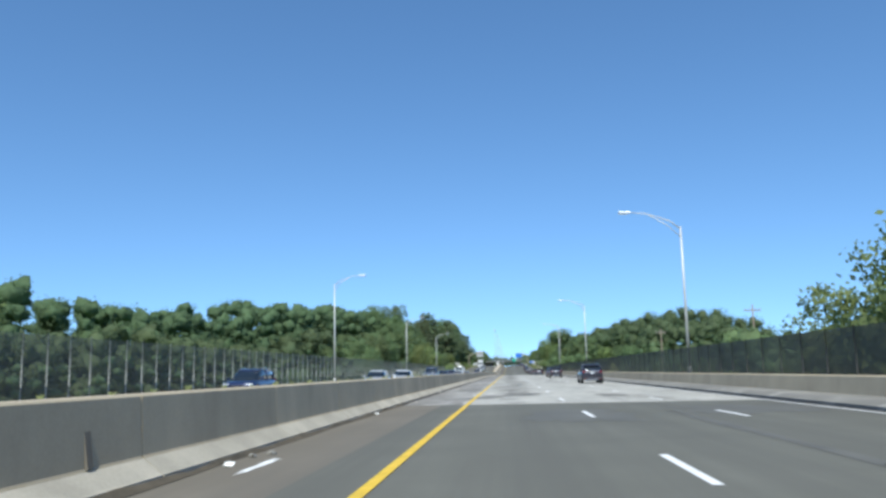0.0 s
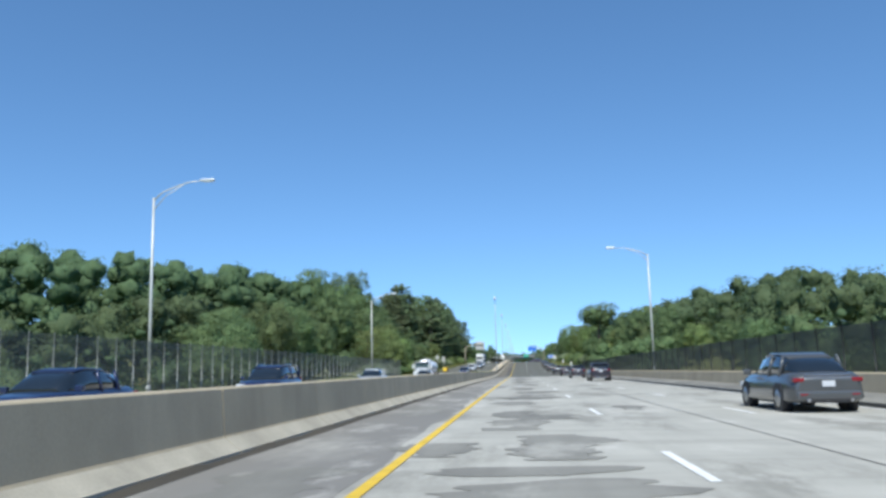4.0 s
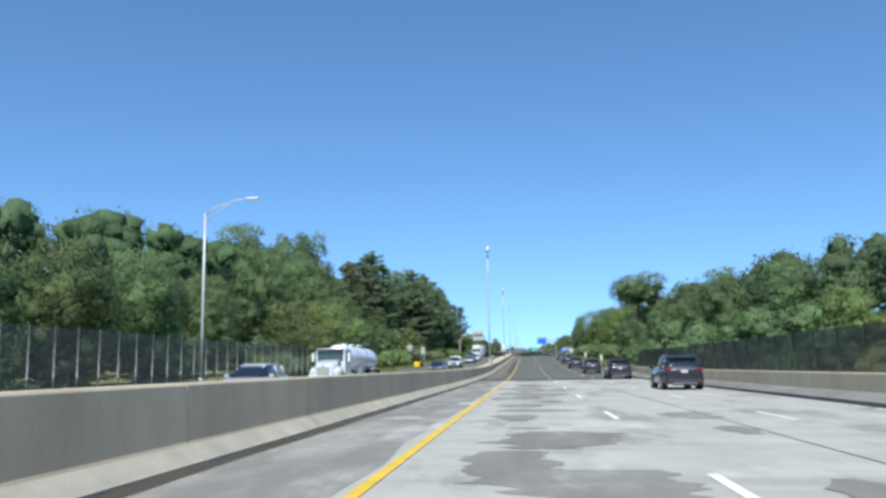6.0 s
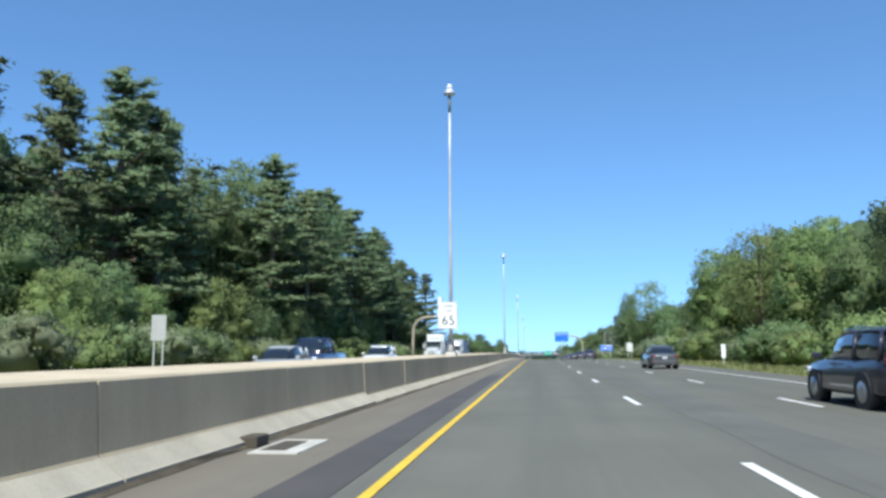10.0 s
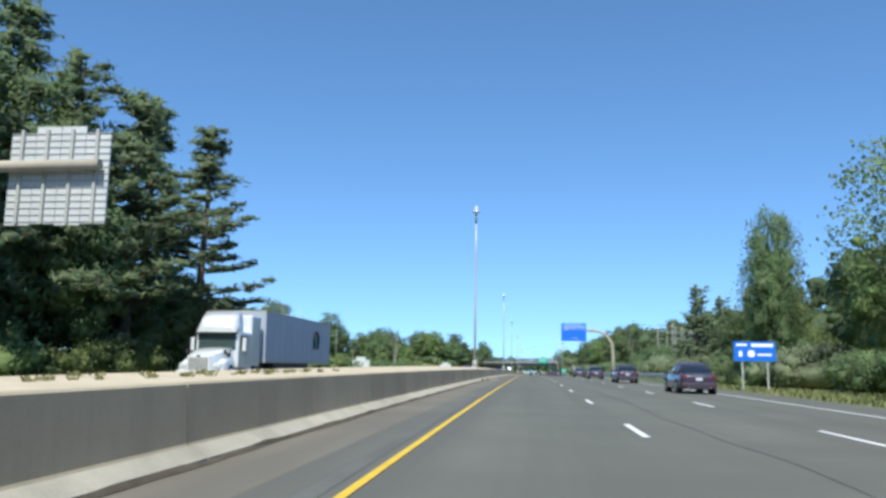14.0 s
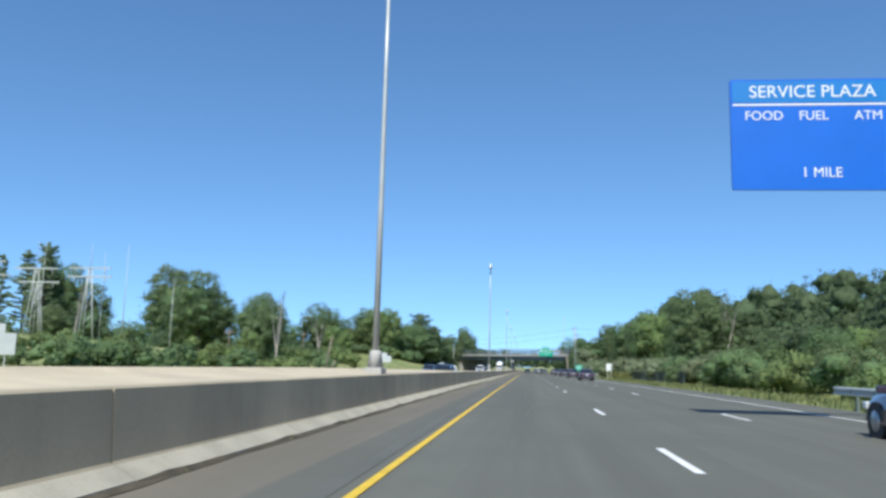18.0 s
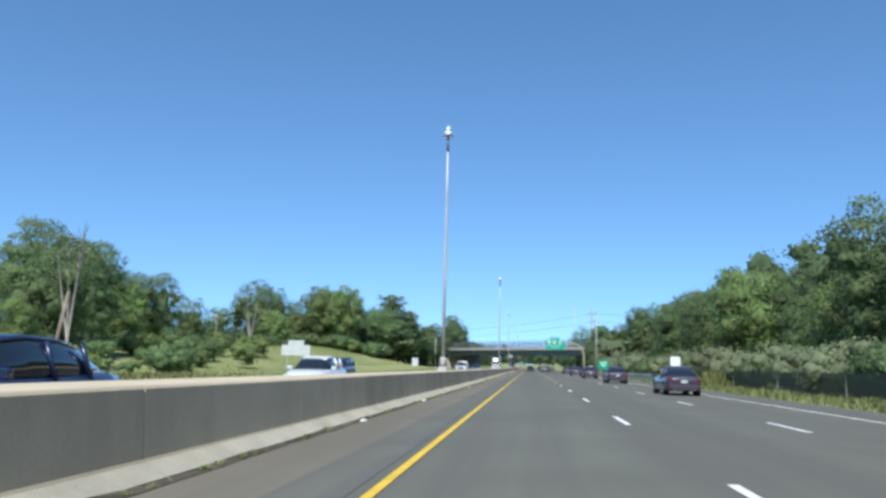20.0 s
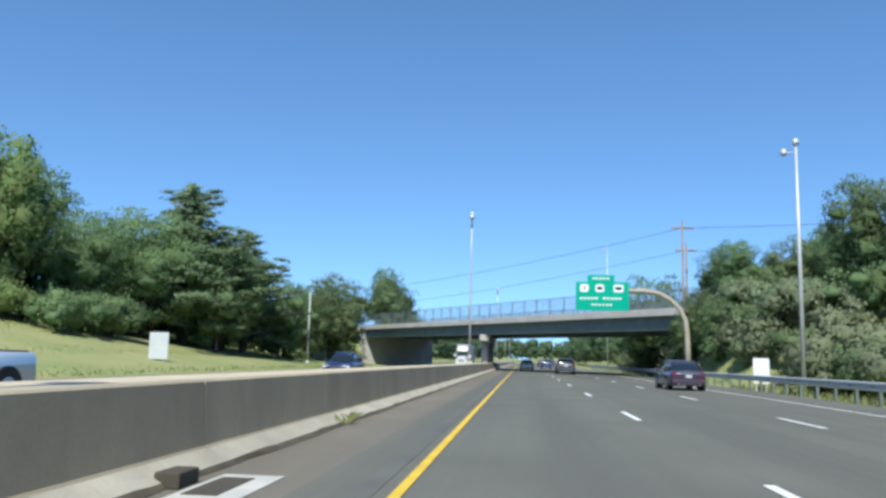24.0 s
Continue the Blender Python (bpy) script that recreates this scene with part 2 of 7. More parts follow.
M_ASPHALT = road_mat("asphalt", (0.148, 0.146, 0.122), (0.118, 0.116, 0.099), (0.8, 0.015, 1), (0.4, 0.64))
M_SHOULDER = road_mat("shoulder_asphalt", (0.185, 0.165, 0.132), (0.15, 0.135, 0.11), (0.8, 0.04, 1), (0.45, 0.65))
M_SEAM = mat("worn_seam", (0.078, 0.07, 0.064), 0.8, 0, 0.12, 1.5, 40, 0.1)
M_STAIN = mat("oily_stain", (0.125, 0.122, 0.105), 0.85, 0, 0.12, 1.5, 40, 0.1)
M_SEAL = mat("joint_seal", (0.055, 0.048, 0.05), 0.7, 0, 0.15, 1.5, 40, 0.1)
M_DECK = deck_mat("deck_concrete", (0.43, 0.415, 0.37), (0.26, 0.25, 0.22), (0.52, 0.62), (0.53, 0.51, 0.465))
M_DECK_S = deck_mat("deck_shoulder_concrete", (0.33, 0.315, 0.285), (0.2, 0.19, 0.175), (0.4, 0.54), (0.5, 0.48, 0.44))
M_PATCH = deck_mat("patch_concrete", (0.27, 0.26, 0.232), (0.185, 0.178, 0.16), (0.42, 0.58), (0.4, 0.385, 0.345))
M_PATCH2 = mat("pale_patch", (0.52, 0.5, 0.45), 0.9, 0, 0.12, 0.7, 30, 0.2)
M_YELLOW = mat("yellow_paint", (0.72, 0.48, 0.04), 0.75, 0, 0.12, 0.5, 50, 0.15)
M_WHITE = mat("white_paint", (0.78, 0.78, 0.76), 0.75, 0, 0.08, 0.4, 50, 0.15)
M_BARRIER = mat("barrier_concrete", (0.47, 0.398, 0.278), 0.95, 0, 0.1, 1.6, 25, 0.12, 0.006, spread=0.1)
streak_map, streak, streak_rng, streak_mix = (M_BARRIER.node_tree.nodes.new(k) for k in ("ShaderNodeMapping", "ShaderNodeTexNoise", "ShaderNodeMapRange", "ShaderNodeMix"))
streak_map.inputs["Scale"].default_value = (1, 0.55, 0.1)
streak.inputs["Scale"].default_value, streak.inputs["Detail"].default_value, streak.inputs["Roughness"].default_value = 1.0, 6, 0.7
streak_rng.inputs["From Min"].default_value, streak_rng.inputs["From Max"].default_value, streak_rng.inputs["To Max"].default_value = 0.46, 0.7, 0.42
streak_mix.data_type = 'RGBA'
streak_mix.inputs[7].default_value = (0.27, 0.225, 0.165, 1)
bl, bn = M_BARRIER.node_tree.links, M_BARRIER.node_tree.nodes
bl.new(bn["Geometry"].outputs["Position"], streak_map.inputs["Vector"])
bl.new(streak_map.outputs[0], streak.inputs["Vector"])
bl.new(streak.outputs["Fac"], streak_rng.inputs["Value"])
bl.new(streak_rng.outputs[0], streak_mix.inputs[0])
bl.new(bn["Principled BSDF"].inputs["Base Color"].links[0].from_socket, streak_mix.inputs[6])
bl.new(streak_mix.outputs[2], bn["Principled BSDF"].inputs["Base Color"])
M_TOE = mat("kerb_concrete", (0.45, 0.41, 0.33), 0.95, 0, 0.14, 0.8, 25, 0.25, spread=0.06)
M_DIRT = mat("road_dirt", (0.11, 0.09, 0.06), 0.95, 0, 0.2, 0.3, 30, 0.5)
M_CAP = mat("median_top_concrete", (0.57, 0.475, 0.335), 0.92, 0, 0.1, 0.9, 20, 0.3)
# near-black of openings; also paints the shade strip along the deck kerb
M_GAP_SHADE = mat("gap_and_kerb_shade", (0.07, 0.06, 0.045), 0.95, 0, 0.1)
M_STEEL = mat("galvanised_steel", (0.56, 0.57, 0.55), 0.5, 0.35, 0.08, 0.6, 15, 0.05)
M_POST = mat("fence_post_steel", (0.52, 0.53, 0.5), 0.6, 0.2, 0.08, 0.5, 15, 0.05)
M_BROWN = mat("weathered_steel_pipe", (0.42, 0.37, 0.29), 0.75, 0.1, 0.12, 0.6, 15, 0.1)
M_WOODPOLE = mat("pole_wood", (0.27, 0.22, 0.17), 0.85, 0, 0.15, 0.6, 20, 0.3)
M_LAMP = mat("lamp_housing", (0.62, 0.64, 0.66), 0.4, 0.4, 0.05, 0.3, 15, 0)
M_LENS = mat("lamp_lens", (0.75, 0.77, 0.78), 0.25, 0, 0.03, 0.3, 15, 0)
M_FENCE = mesh_screen_mat("fence_mesh_wire", (0.12, 0.125, 0.11), 0.24)
M_FENCE_R = mesh_screen_mat("fence_mesh_black", (0.06, 0.066, 0.05), 0.56)
M_FENCE_O = mesh_screen_mat("fence_mesh_grey", (0.2, 0.22, 0.26), 0.18)
M_GRASS = mat("grass_ground", (0.18, 0.225, 0.068), 0.95, 0, 0.14, 9, 2, 0.4, 0.06, tint=(0.29, 0.275, 0.115))
M_BLADE = leaf_mat("grass_blades", (0.2, 0.235, 0.085), (0.36, 0.34, 0.17), 0.15)
M_BLADE_G = leaf_mat("green_grass_blades", (0.27, 0.33, 0.11), (0.4, 0.41, 0.18), 0.12)
M_LEAF = leaf_mat("leaf_green", (0.15, 0.215, 0.1), (0.225, 0.292, 0.135), 0.2)
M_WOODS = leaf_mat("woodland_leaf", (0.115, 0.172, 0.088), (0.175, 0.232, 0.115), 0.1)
M_LEAF_L = leaf_mat("leaf_light_green", (0.2, 0.265, 0.1), (0.29, 0.345, 0.14), 0.18)
M_LEAF_S = leaf_mat("leaf_silvery", (0.23, 0.275, 0.16), (0.31, 0.345, 0.21), 0.15)
M_PINE = leaf_mat("pine_needles", (0.17, 0.23, 0.12), (0.245, 0.3, 0.165), 0.18)
M_BARK = mat("bark", (0.16, 0.125, 0.095), 0.95, 0, 0.2, 0.4, 12, 0.7, 0.03)
M_DEAD = mat("dead_wood", (0.36, 0.33, 0.29), 0.95, 0, 0.15, 0.4, 12, 0.4)
M_BLUE = mat("sign_blue", (0.012, 0.14, 0.62), 0.45, 0, 0.04, 1, 10, 0)
M_GREEN = mat("sign_green", (0.0, 0.36, 0.23), 0.45, 0, 0.04, 1, 10, 0)
M_SIGNW = mat("sign_white", (0.82, 0.83, 0.82), 0.45, 0, 0.03, 1, 10, 0)
M_SIGNB = mat("sign_black", (0.015, 0.015, 0.015), 0.5, 0, 0.03, 1, 10, 0)
M_ALU = mat("sign_back_aluminium", (0.66, 0.67, 0.66), 0.5, 0.35, 0.06, 0.8, 10, 0.05)
M_SIGNY = mat("sign_grey_back", (0.45, 0.45, 0.42), 0.6, 0.2, 0.05, 1, 10, 0)
M_CONC = mat("bridge_concrete", (0.5, 0.48, 0.44), 0.9, 0, 0.12, 1.5, 15, 0.3)
M_GIRDER = mat("bridge_girder_paint", (0.16, 0.2, 0.19), 0.6, 0.1, 0.12, 1.2, 12, 0.1)
M_YBOX = mat("yellow_plastic", (0.75, 0.5, 0.02), 0.5, 0, 0.06, 0.5, 20, 0)
M_RUSTRED = mat("rusty_red_paint", (0.35, 0.12, 0.05), 0.7, 0.1, 0.15, 0.4, 20, 0.1)
M_TYRE = mat("tyre_rubber", (0.02, 0.02, 0.02), 0.85, 0, 0.1, 0.2, 60, 0.1)
M_RIM = mat("wheel_alloy", (0.4, 0.41, 0.42), 0.35, 0.8, 0.05, 0.2, 20, 0)
M_GLASS = mat("car_glass_dark", (0.012, 0.016, 0.02), 0.06, 0.0, 0.02, 0.5, 10, 0, coat=1.0)
M_TAIL = mat("tail_light_red", (0.2, 0.016, 0.022), 0.18, 0, 0.03, 0.3, 20, 0)
M_HEAD = mat("head_light_clear", (0.7, 0.72, 0.74), 0.15, 0.2, 0.03, 0.3, 20, 0)
M_PLATE = mat("plate_white", (0.5, 0.52, 0.55), 0.5, 0, 0.03, 0.3, 20, 0)
M_BLACKP = mat("black_plastic", (0.02, 0.02, 0.022), 0.6, 0, 0.06, 0.3, 30, 0.05)
M_CHROME = mat("chrome_trim", (0.7, 0.7, 0.72), 0.15, 1.0, 0.02, 0.3, 20, 0)


def paint(name, c):
    return mat(name, c, 0.28, 0.25, 0.04, 1.0, 20, 0, coat=0.8)


P_DARK = paint("paint_dark_blue_grey", (0.03, 0.028, 0.04))
P_NAVY = paint("paint_navy", (0.015, 0.025, 0.075))
P_MAROON = paint("paint_dark_plum", (0.06, 0.046, 0.07))
P_SILVER = paint("paint_silver", (0.42, 0.44, 0.46))
P_WHITE = paint("paint_white", (0.78, 0.79, 0.79))
P_GREY = paint("paint_grey", (0.085, 0.09, 0.095))
P_BLUE = paint("paint_blue", (0.03, 0.07, 0.2))
P_TRUCKBLUE = paint("truck_box_blue", (0.02, 0.09, 0.36))
P_TRAILER = mat("trailer_grey_panel", (0.42, 0.46, 0.53), 0.5, 0.15, 0.05, 1.5, 12, 0.05)
P_TANK = mat("polished_tank", (0.82, 0.8, 0.81), 0.3, 0.35, 0.05, 1.0, 20, 0)


# ---- builders ----
def part(name, bm, material, parent=None, label=""):
    """Links a bmesh as one mesh object under a thing or under a part."""
    me = bpy.data.meshes.new(name)
    bm.to_mesh(me)
    bm.free()
    if material:
        me.materials.append(material)
    ob = new(name, me)
    if parent:
        ob.parent = parent
    if label:
        ob["label"] = label
    return ob


def raw(name, verts, faces, material, parent=None, label="", smooth=False):
    me = bpy.data.meshes.new(name)
    me.from_pydata([tuple(v) for v in verts], [], faces)
    if material:
        me.materials.append(material)
    if smooth:
        me.polygons.foreach_set("use_smooth", [True] * len(me.polygons))
    me.update()
    ob = new(name, me)
    if parent:
        ob.parent = parent
    if label:
        ob["label"] = label
    return ob


def box(bm, x0, x1, y0, y1, z0, z1, bevel=0.0):
    r = bmesh.ops.create_cube(bm, size=1)
    bmesh.ops.scale(bm, vec=(x1 - x0, y1 - y0, z1 - z0), verts=r["verts"])
    bmesh.ops.translate(bm, vec=((x0 + x1) / 2, (y0 + y1) / 2, (z0 + z1) / 2), verts=r["verts"])
    if bevel:
        edges = list({e for v in r["verts"] for e in v.link_edges})
        bmesh.ops.bevel(bm, geom=edges, offset=bevel, segments=2, affect='EDGES', profile=0.6)
    return bm


def boxp(name, x0, x1, y0, y1, z0, z1, material, parent=None, bevel=0.0, label=""):
    return part(name, box(bmesh.new(), x0, x1, y0, y1, z0, z1, bevel), material, parent, label)


def tube(bm, path, radii, sides=10, cap=True):
    """A tapered tube along the points of path."""
    rings = []
    n = len(path)
    for i, p in enumerate(path):
        p = Vector(p)
        d = (Vector(path[min(i + 1, n - 1)]) - Vector(path[max(i - 1, 0)])).normalized()
        a = d.cross(Vector((0, 1, 0)) if abs(d.y) < 0.9 else Vector((1, 0, 0))).normalized()
        b = d.cross(a)
        r = radii[i] if hasattr(radii, "__len__") else radii
        rings.append([bm.verts.new(p + (a * math.cos(k * 2 * math.pi / sides) + b * math.sin(k * 2 * math.pi / sides)) * r) for k in range(sides)])
    for r0, r1 in zip(rings, rings[1:]):
        for k in range(sides):
            f = bm.faces.new((r0[k], r0[(k + 1) % sides], r1[(k + 1) % sides], r1[k]))
            f.smooth = True
    if cap:
        bm.faces.new(rings[0])
        bm.faces.new(rings[-1][::-1])
    return bm


def tubep(name, path, radii, material, parent=None, sides=10, label=""):
    bm = tube(bmesh.new(), path, radii, sides)
    bmesh.ops.recalc_face_normals(bm, faces=bm.faces)
    return part(name, bm, material, parent, label)


def thing(name, label, category, m=None, group="", kind=""):
    ob = tagged(new(name), label, category, group, kind)
    if m:
        ob.matrix_world = m
    return ob


def strip(name, xs, y0, y1, zo, material, parent=None, step=5.0, label="", thick=0.0):
    """A sheet that follows the road: xs are its cross-section as (x, height) with x a number or a function of y."""
    n = max(2, int(abs(y1 - y0) / step) + 1)
    ys = np.linspace(y0, y1, n)
    v, f = [], []
    k = len(xs)
    for y in ys:
        for x, h in xs:
            v.append((x(y) if callable(x) else x, y, zr(y) + zo + (h(y) if callable(h) else h)))
    for i in range(n - 1):
        for j in range(k - 1):
            f.append((i * k + j, i * k + j + 1, (i + 1) * k + j + 1, (i + 1) * k + j))
    return raw(name, v, f, material, parent, label)


def on_road(x, y, z=0.0, turn=0.0):
    """A pose that stands on the road and follows its grade."""
    return pose(x, y, zr(y) + z, slope(y), 0, 0) @ pose(0, 0, 0, 0, 0, turn)


Y0, Y1 = -60, 1150

# ---- ground ----
gx = np.concatenate([np.linspace(-1600, -160, 13), np.arange(-140, -20, 8), np.arange(-20, 20.1, 2.5), np.arange(26, 142, 8), np.linspace(160, 1600, 13)])
gy = np.concatenate([np.linspace(-900, -80, 8), np.arange(-60, 1010, 7), np.linspace(1020, 4500, 20)])
gv = [(x, y, zg(x, y) - (0.12 if -20 < x < 13.2 else 0)) for y in gy for x in gx]
gf = [(j * len(gx) + i, j * len(gx) + i + 1, (j + 1) * len(gx) + i + 1, (j + 1) * len(gx) + i) for j in range(len(gy) - 1) for i in range(len(gx) - 1)]
tagged(raw("ground", gv, gf, M_GRASS, smooth=True), "dry green and straw grass ground beside the highway", "ground", kind="structure")

# ---- roadway ----
road = tagged(strip("road", [(-0.95, 0), (5.5, 0.0), (13.0, 0)], -60, DECK0, 0, M_ASPHALT), "grey worn asphalt highway lanes", "road", kind="structure")
road2 = tagged(strip("road", [(-0.95, 0), (5.5, 0), (13.0, 0)], DECK1, Y1, 0, M_ASPHALT), "smooth grey asphalt highway lanes beyond the bridge", "road", kind="structure")
strip("shoulder", [(lambda y: XB(y) - 0.05, 0), (-0.95, 0)], -60, DECK0, 0, M_SHOULDER, road, label="brownish asphalt shoulder")
strip("shoulder", [(lambda y: XB(y) - 0.05, 0), (-0.95, 0)], DECK1, Y1, 0, M_SHOULDER, road2, label="brownish asphalt shoulder")
strip("sealed_seam", [(-0.95, 0), (-0.3, 0)], 284, 350, 0.006, M_SEAM, road2, label="dark sealed strip")
strip("sealed_seam", [(-0.42, 0), (-0.2, 0)], 350.01, Y1, 0.006, M_STAIN, road2, label="dark sealed strip")
other = tagged(strip("opposite_road", [(-18.2, 0), (-10, 0.05), (-3.5, 0)], DECK1 + 2, Y1, 0, M_ASPHALT), "grey asphalt lanes of the opposite carriageway", "road", kind="structure")
other_deck = tagged(strip("opposite_bridge_deck", [(-18.2, 0), (-10, 0.05), (-3.5, 0)], -60, DECK1 + 2, 0, M_DECK), "pale concrete deck of the opposite carriageway", "bridge deck", kind="structure")
for ob in (other, other_deck):
    for p in ob.data.vertices:
        p.co.z += ZL(p.co.y)
deck = tagged(strip("bridge_deck", [(-2.75, -0.5), (-2.75, 0), (5.5, 0), (13.4, 0), (13.4, -0.9)], DECK0, DECK1, 0, M_DECK), "pale patched concrete bridge deck with grey repairs", "bridge deck", kind="structure")

strip("shoulder", [(-2.5, 0), (lambda y: -0.25 + 0.08 * math.sin(y * 0.4) + 0.05 * math.sin(y * 1.3), 0)], DECK0 + 0.02, DECK1 - 0.02, 0.003, M_DECK_S, deck, step=1, label="darker stained concrete shoulder")

# markings
DASH = raw("lane_dash", [(-0.065, -1.52, 0), (0.065, -1.52, 0), (0.065, 1.52, 0), (-0.065, 1.52, 0)], [(0, 1, 2, 3)], M_WHITE).data
bpy.data.objects.remove(bpy.data.objects["lane_dash"])
PHASES = ((-60, DECK0, 10.2, road), (DECK0, DECK1, 45.6, deck), (DECK1, 362, 293.5, road2), (362, 570, 441.4, road2), (570, Y1, 706.0, road2))
for a, b, ph, owner in PHASES:
    y = ph + math.ceil((a + 2 - ph) / 12.192) * 12.192
    while y < b - 1.6:
        for x in (3.68, 7.34):
            d = new("lane_dash", DASH)
            d.parent = owner
            d.matrix_world = on_road(x, y + (0 if x < 5 else -0.6), 0.007)
        y += 12.192
for a, b, owner in ((-60, DECK0, road), (DECK0, DECK1, deck), (DECK1, Y1, road2)):
    strip("yellow_line", [(-0.08, 0), (0.07, 0)] if a < DECK1 else [(-0.05, 0), (0.06, 0)], a, b, 0.012, M_YELLOW, owner, label="solid yellow edge line")
    strip("edge_line", [(10.55, 0), (10.68, 0)], a, b, 0.008, M_WHITE, owner, label="solid white edge line")
for x in (-8.0, -11.6):
    for k in range(96):
        y = -50 + 12.192 * k
        d = new("lane_dash", DASH)
        d.parent = other
        d.matrix_world = on_road(x, y, ZL(y) + 0.045)


def blotch(name, x, y, w, l, seed, material, parent, label, zo=0.005):
    """A flat repair with a ragged edge."""
    rng = random.Random(seed)
    pts = []
    ph1, ph2 = rng.uniform(0, 6), rng.uniform(0, 6)
    n = 56
    for k in range(n):
        a = 2 * math.pi * k / n
        c, s = math.cos(a), math.sin(a)
        q = 1 / max(abs(c), abs(s)) ** 0.8
        r = q * (0.82 + 0.1 * math.sin(3 * a + ph1) + 0.1 * math.sin(7 * a + ph2) + 0.07 * math.sin(17 * a + ph1) + 0.2 * rng.random() ** 2)
        pts.append((x + c * r * w / 2, y + s * r * l / 2))
    v = [(px, py, zr(py) + zo) for px, py in pts]
    v.append((x, y, zr(y) + zo))
    return raw(name, v, [(k, (k + 1) % n, n) for k in range(n)], material, parent, label)


def repair(x, y, w, l, seed, material, zo):
    """A repair laid in short passes across the lane, each with its own ragged ends."""
    g = random.Random(seed)
    n = max(3, int(l / 0.16))
    left, right, v, f = -w / 2, w / 2, [], []
    for i in range(n + 1):
        t = i / n
        wide = min(1.0, 0.25 + 3.2 * min(t, 1 - t))
        left = 0.6 * left + 0.4 * (-w / 2 * wide) + g.uniform(-0.16, 0.16) * w
        right = 0.6 * right + 0.4 * (w / 2 * wide) + g.uniform(-0.16, 0.16) * w
        py = y + (t - 0.5) * l
        v += [(x + min(left, right - 0.1), py, zr(py) + zo), (x + max(right, left + 0.1), py, zr(py) + zo)]
        if i:
            f.append((2 * i - 2, 2 * i - 1, 2 * i + 1, 2 * i))
    return raw("repair_patch", v, f, material, deck, "pale cement repair patch" if material == M_PATCH2 else "grey cement repair patch")


rng = random.Random(4)
for k in range(150):
    y = DECK0 + 2 + k * 1.44 + rng.uniform(-1, 1)
    pick = rng.random()
    if pick < 0.62:
        lane, w, l, m = rng.uniform(1.3, 2.5), rng.uniform(0.8, 2.3), rng.uniform(0.4, 3.2), M_PATCH
    elif pick < 0.74:
        lane, w, l, m = rng.choice((-1.5, -1.2, 0.4)), rng.uniform(0.6, 1.6), rng.uniform(0.6, 3.5), M_PATCH
    elif pick < 0.86:
        lane, w, l, m = rng.choice((4.9, 5.5, 6.3, 8.6, 9.4)), rng.uniform(0.5, 1.6), rng.uniform(0.6, 4.0), M_PATCH
    else:
        lane, w, l, m = rng.uniform(-1.5, 3.2), rng.uniform(0.4, 1.3), rng.uniform(0.4, 1.8), M_PATCH2
    repair(lane, y, w, l, k, m, 0.004 + 0.0006 * (k % 8))
strip("longitudinal_joint", [(5.87, 0), (5.91, 0)], DECK0, DECK1, 0.011, M_DECK_S, deck, label="dark longitudinal deck joint")
for k in range(6):
    y = DECK0 + 14 + k * 36.6
    strip("deck_joint", [(-2.6, 0), (12.2, 0)], y, y + 0.07, 0.0105, M_PATCH, deck, step=0.07, label="narrow transverse deck joint")
strip("stop_band", [(3.35, 0), (5.5, 0)], 266.7, 267.3, 0.009, M_PATCH2, road2, step=0.3, label="pale concrete band across the lane")
strip("approach_joint", [(-1.4, 0), (12.5, 0)], 266.85, 267.0, 0.008, M_PATCH2, road2, step=0.15, label="pale approach slab joint")
strip("approach_slab", [(-2.4, 0), (12.9, 0)], DECK1 + 0.02, DECK1 + 6, 0.003, M_SEAL, road2, label="fresh dark asphalt approach")
strip("dark_band", [(lambda y: 4.25 + 0.08 * math.sin(y * 0.21) + 0.05 * math.sin(y * 0.9), 0), (lambda y: 5.35 + 0.1 * math.sin(y * 0.17 + 1) + 0.06 * math.sin(y * 1.1), 0)], 272, 362, 0.004, M_STAIN, road2, step=0.8, label="long dark oily stain in the lane")
strip("dark_band", [(lambda y: 4.55 + 0.09 * math.sin(y * 0.23) + 0.05 * math.sin(y * 1.3), 0), (lambda y: 5.0 + 0.1 * math.sin(y * 0.13 + 1) + 0.06 * math.sin(y * 1.2), 0)], 276, 352, 0.0055, M_STAIN, road2, step=0.8, label="long dark bituminous band in the lane")
for k, (x, a, b) in enumerate(((2.5, 487, 530), (3.0, 489, 512), (1.6, 560, 590), (5.9, 640, 700), (2.2, 690, 730), (4.9, 420, 470))):
    strip("crack_seal", [(lambda y, x=x, k=k: x + 0.12 * math.sin(y * 0.31 + k) + 0.05 * math.sin(y * 1.1 + k), 0), (lambda y, x=x, k=k: x + 0.05 + 0.12 * math.sin(y * 0.31 + k) + 0.05 * math.sin(y * 1.1 + k), 0)], a, b, 0.0065, M_STAIN, road2, step=1, label="thin wavy line of crack sealant")
for k, (x, y, w, l) in enumerate(((3.4, 22, 3.0, 6), (8.6, 24, 4.5, 5), (6.1, 16, 0.35, 16), (6.9, 284, 1.6, 5), (7.4, 290, 1.0, 4))):
    blotch("dark_patch", x, y, w, l, 50 + k, M_STAIN, road if y < 30 else road2, "dark bituminous patch", 0.0045)

# ---- median barrier, panel by panel ----
SEG = 5.6


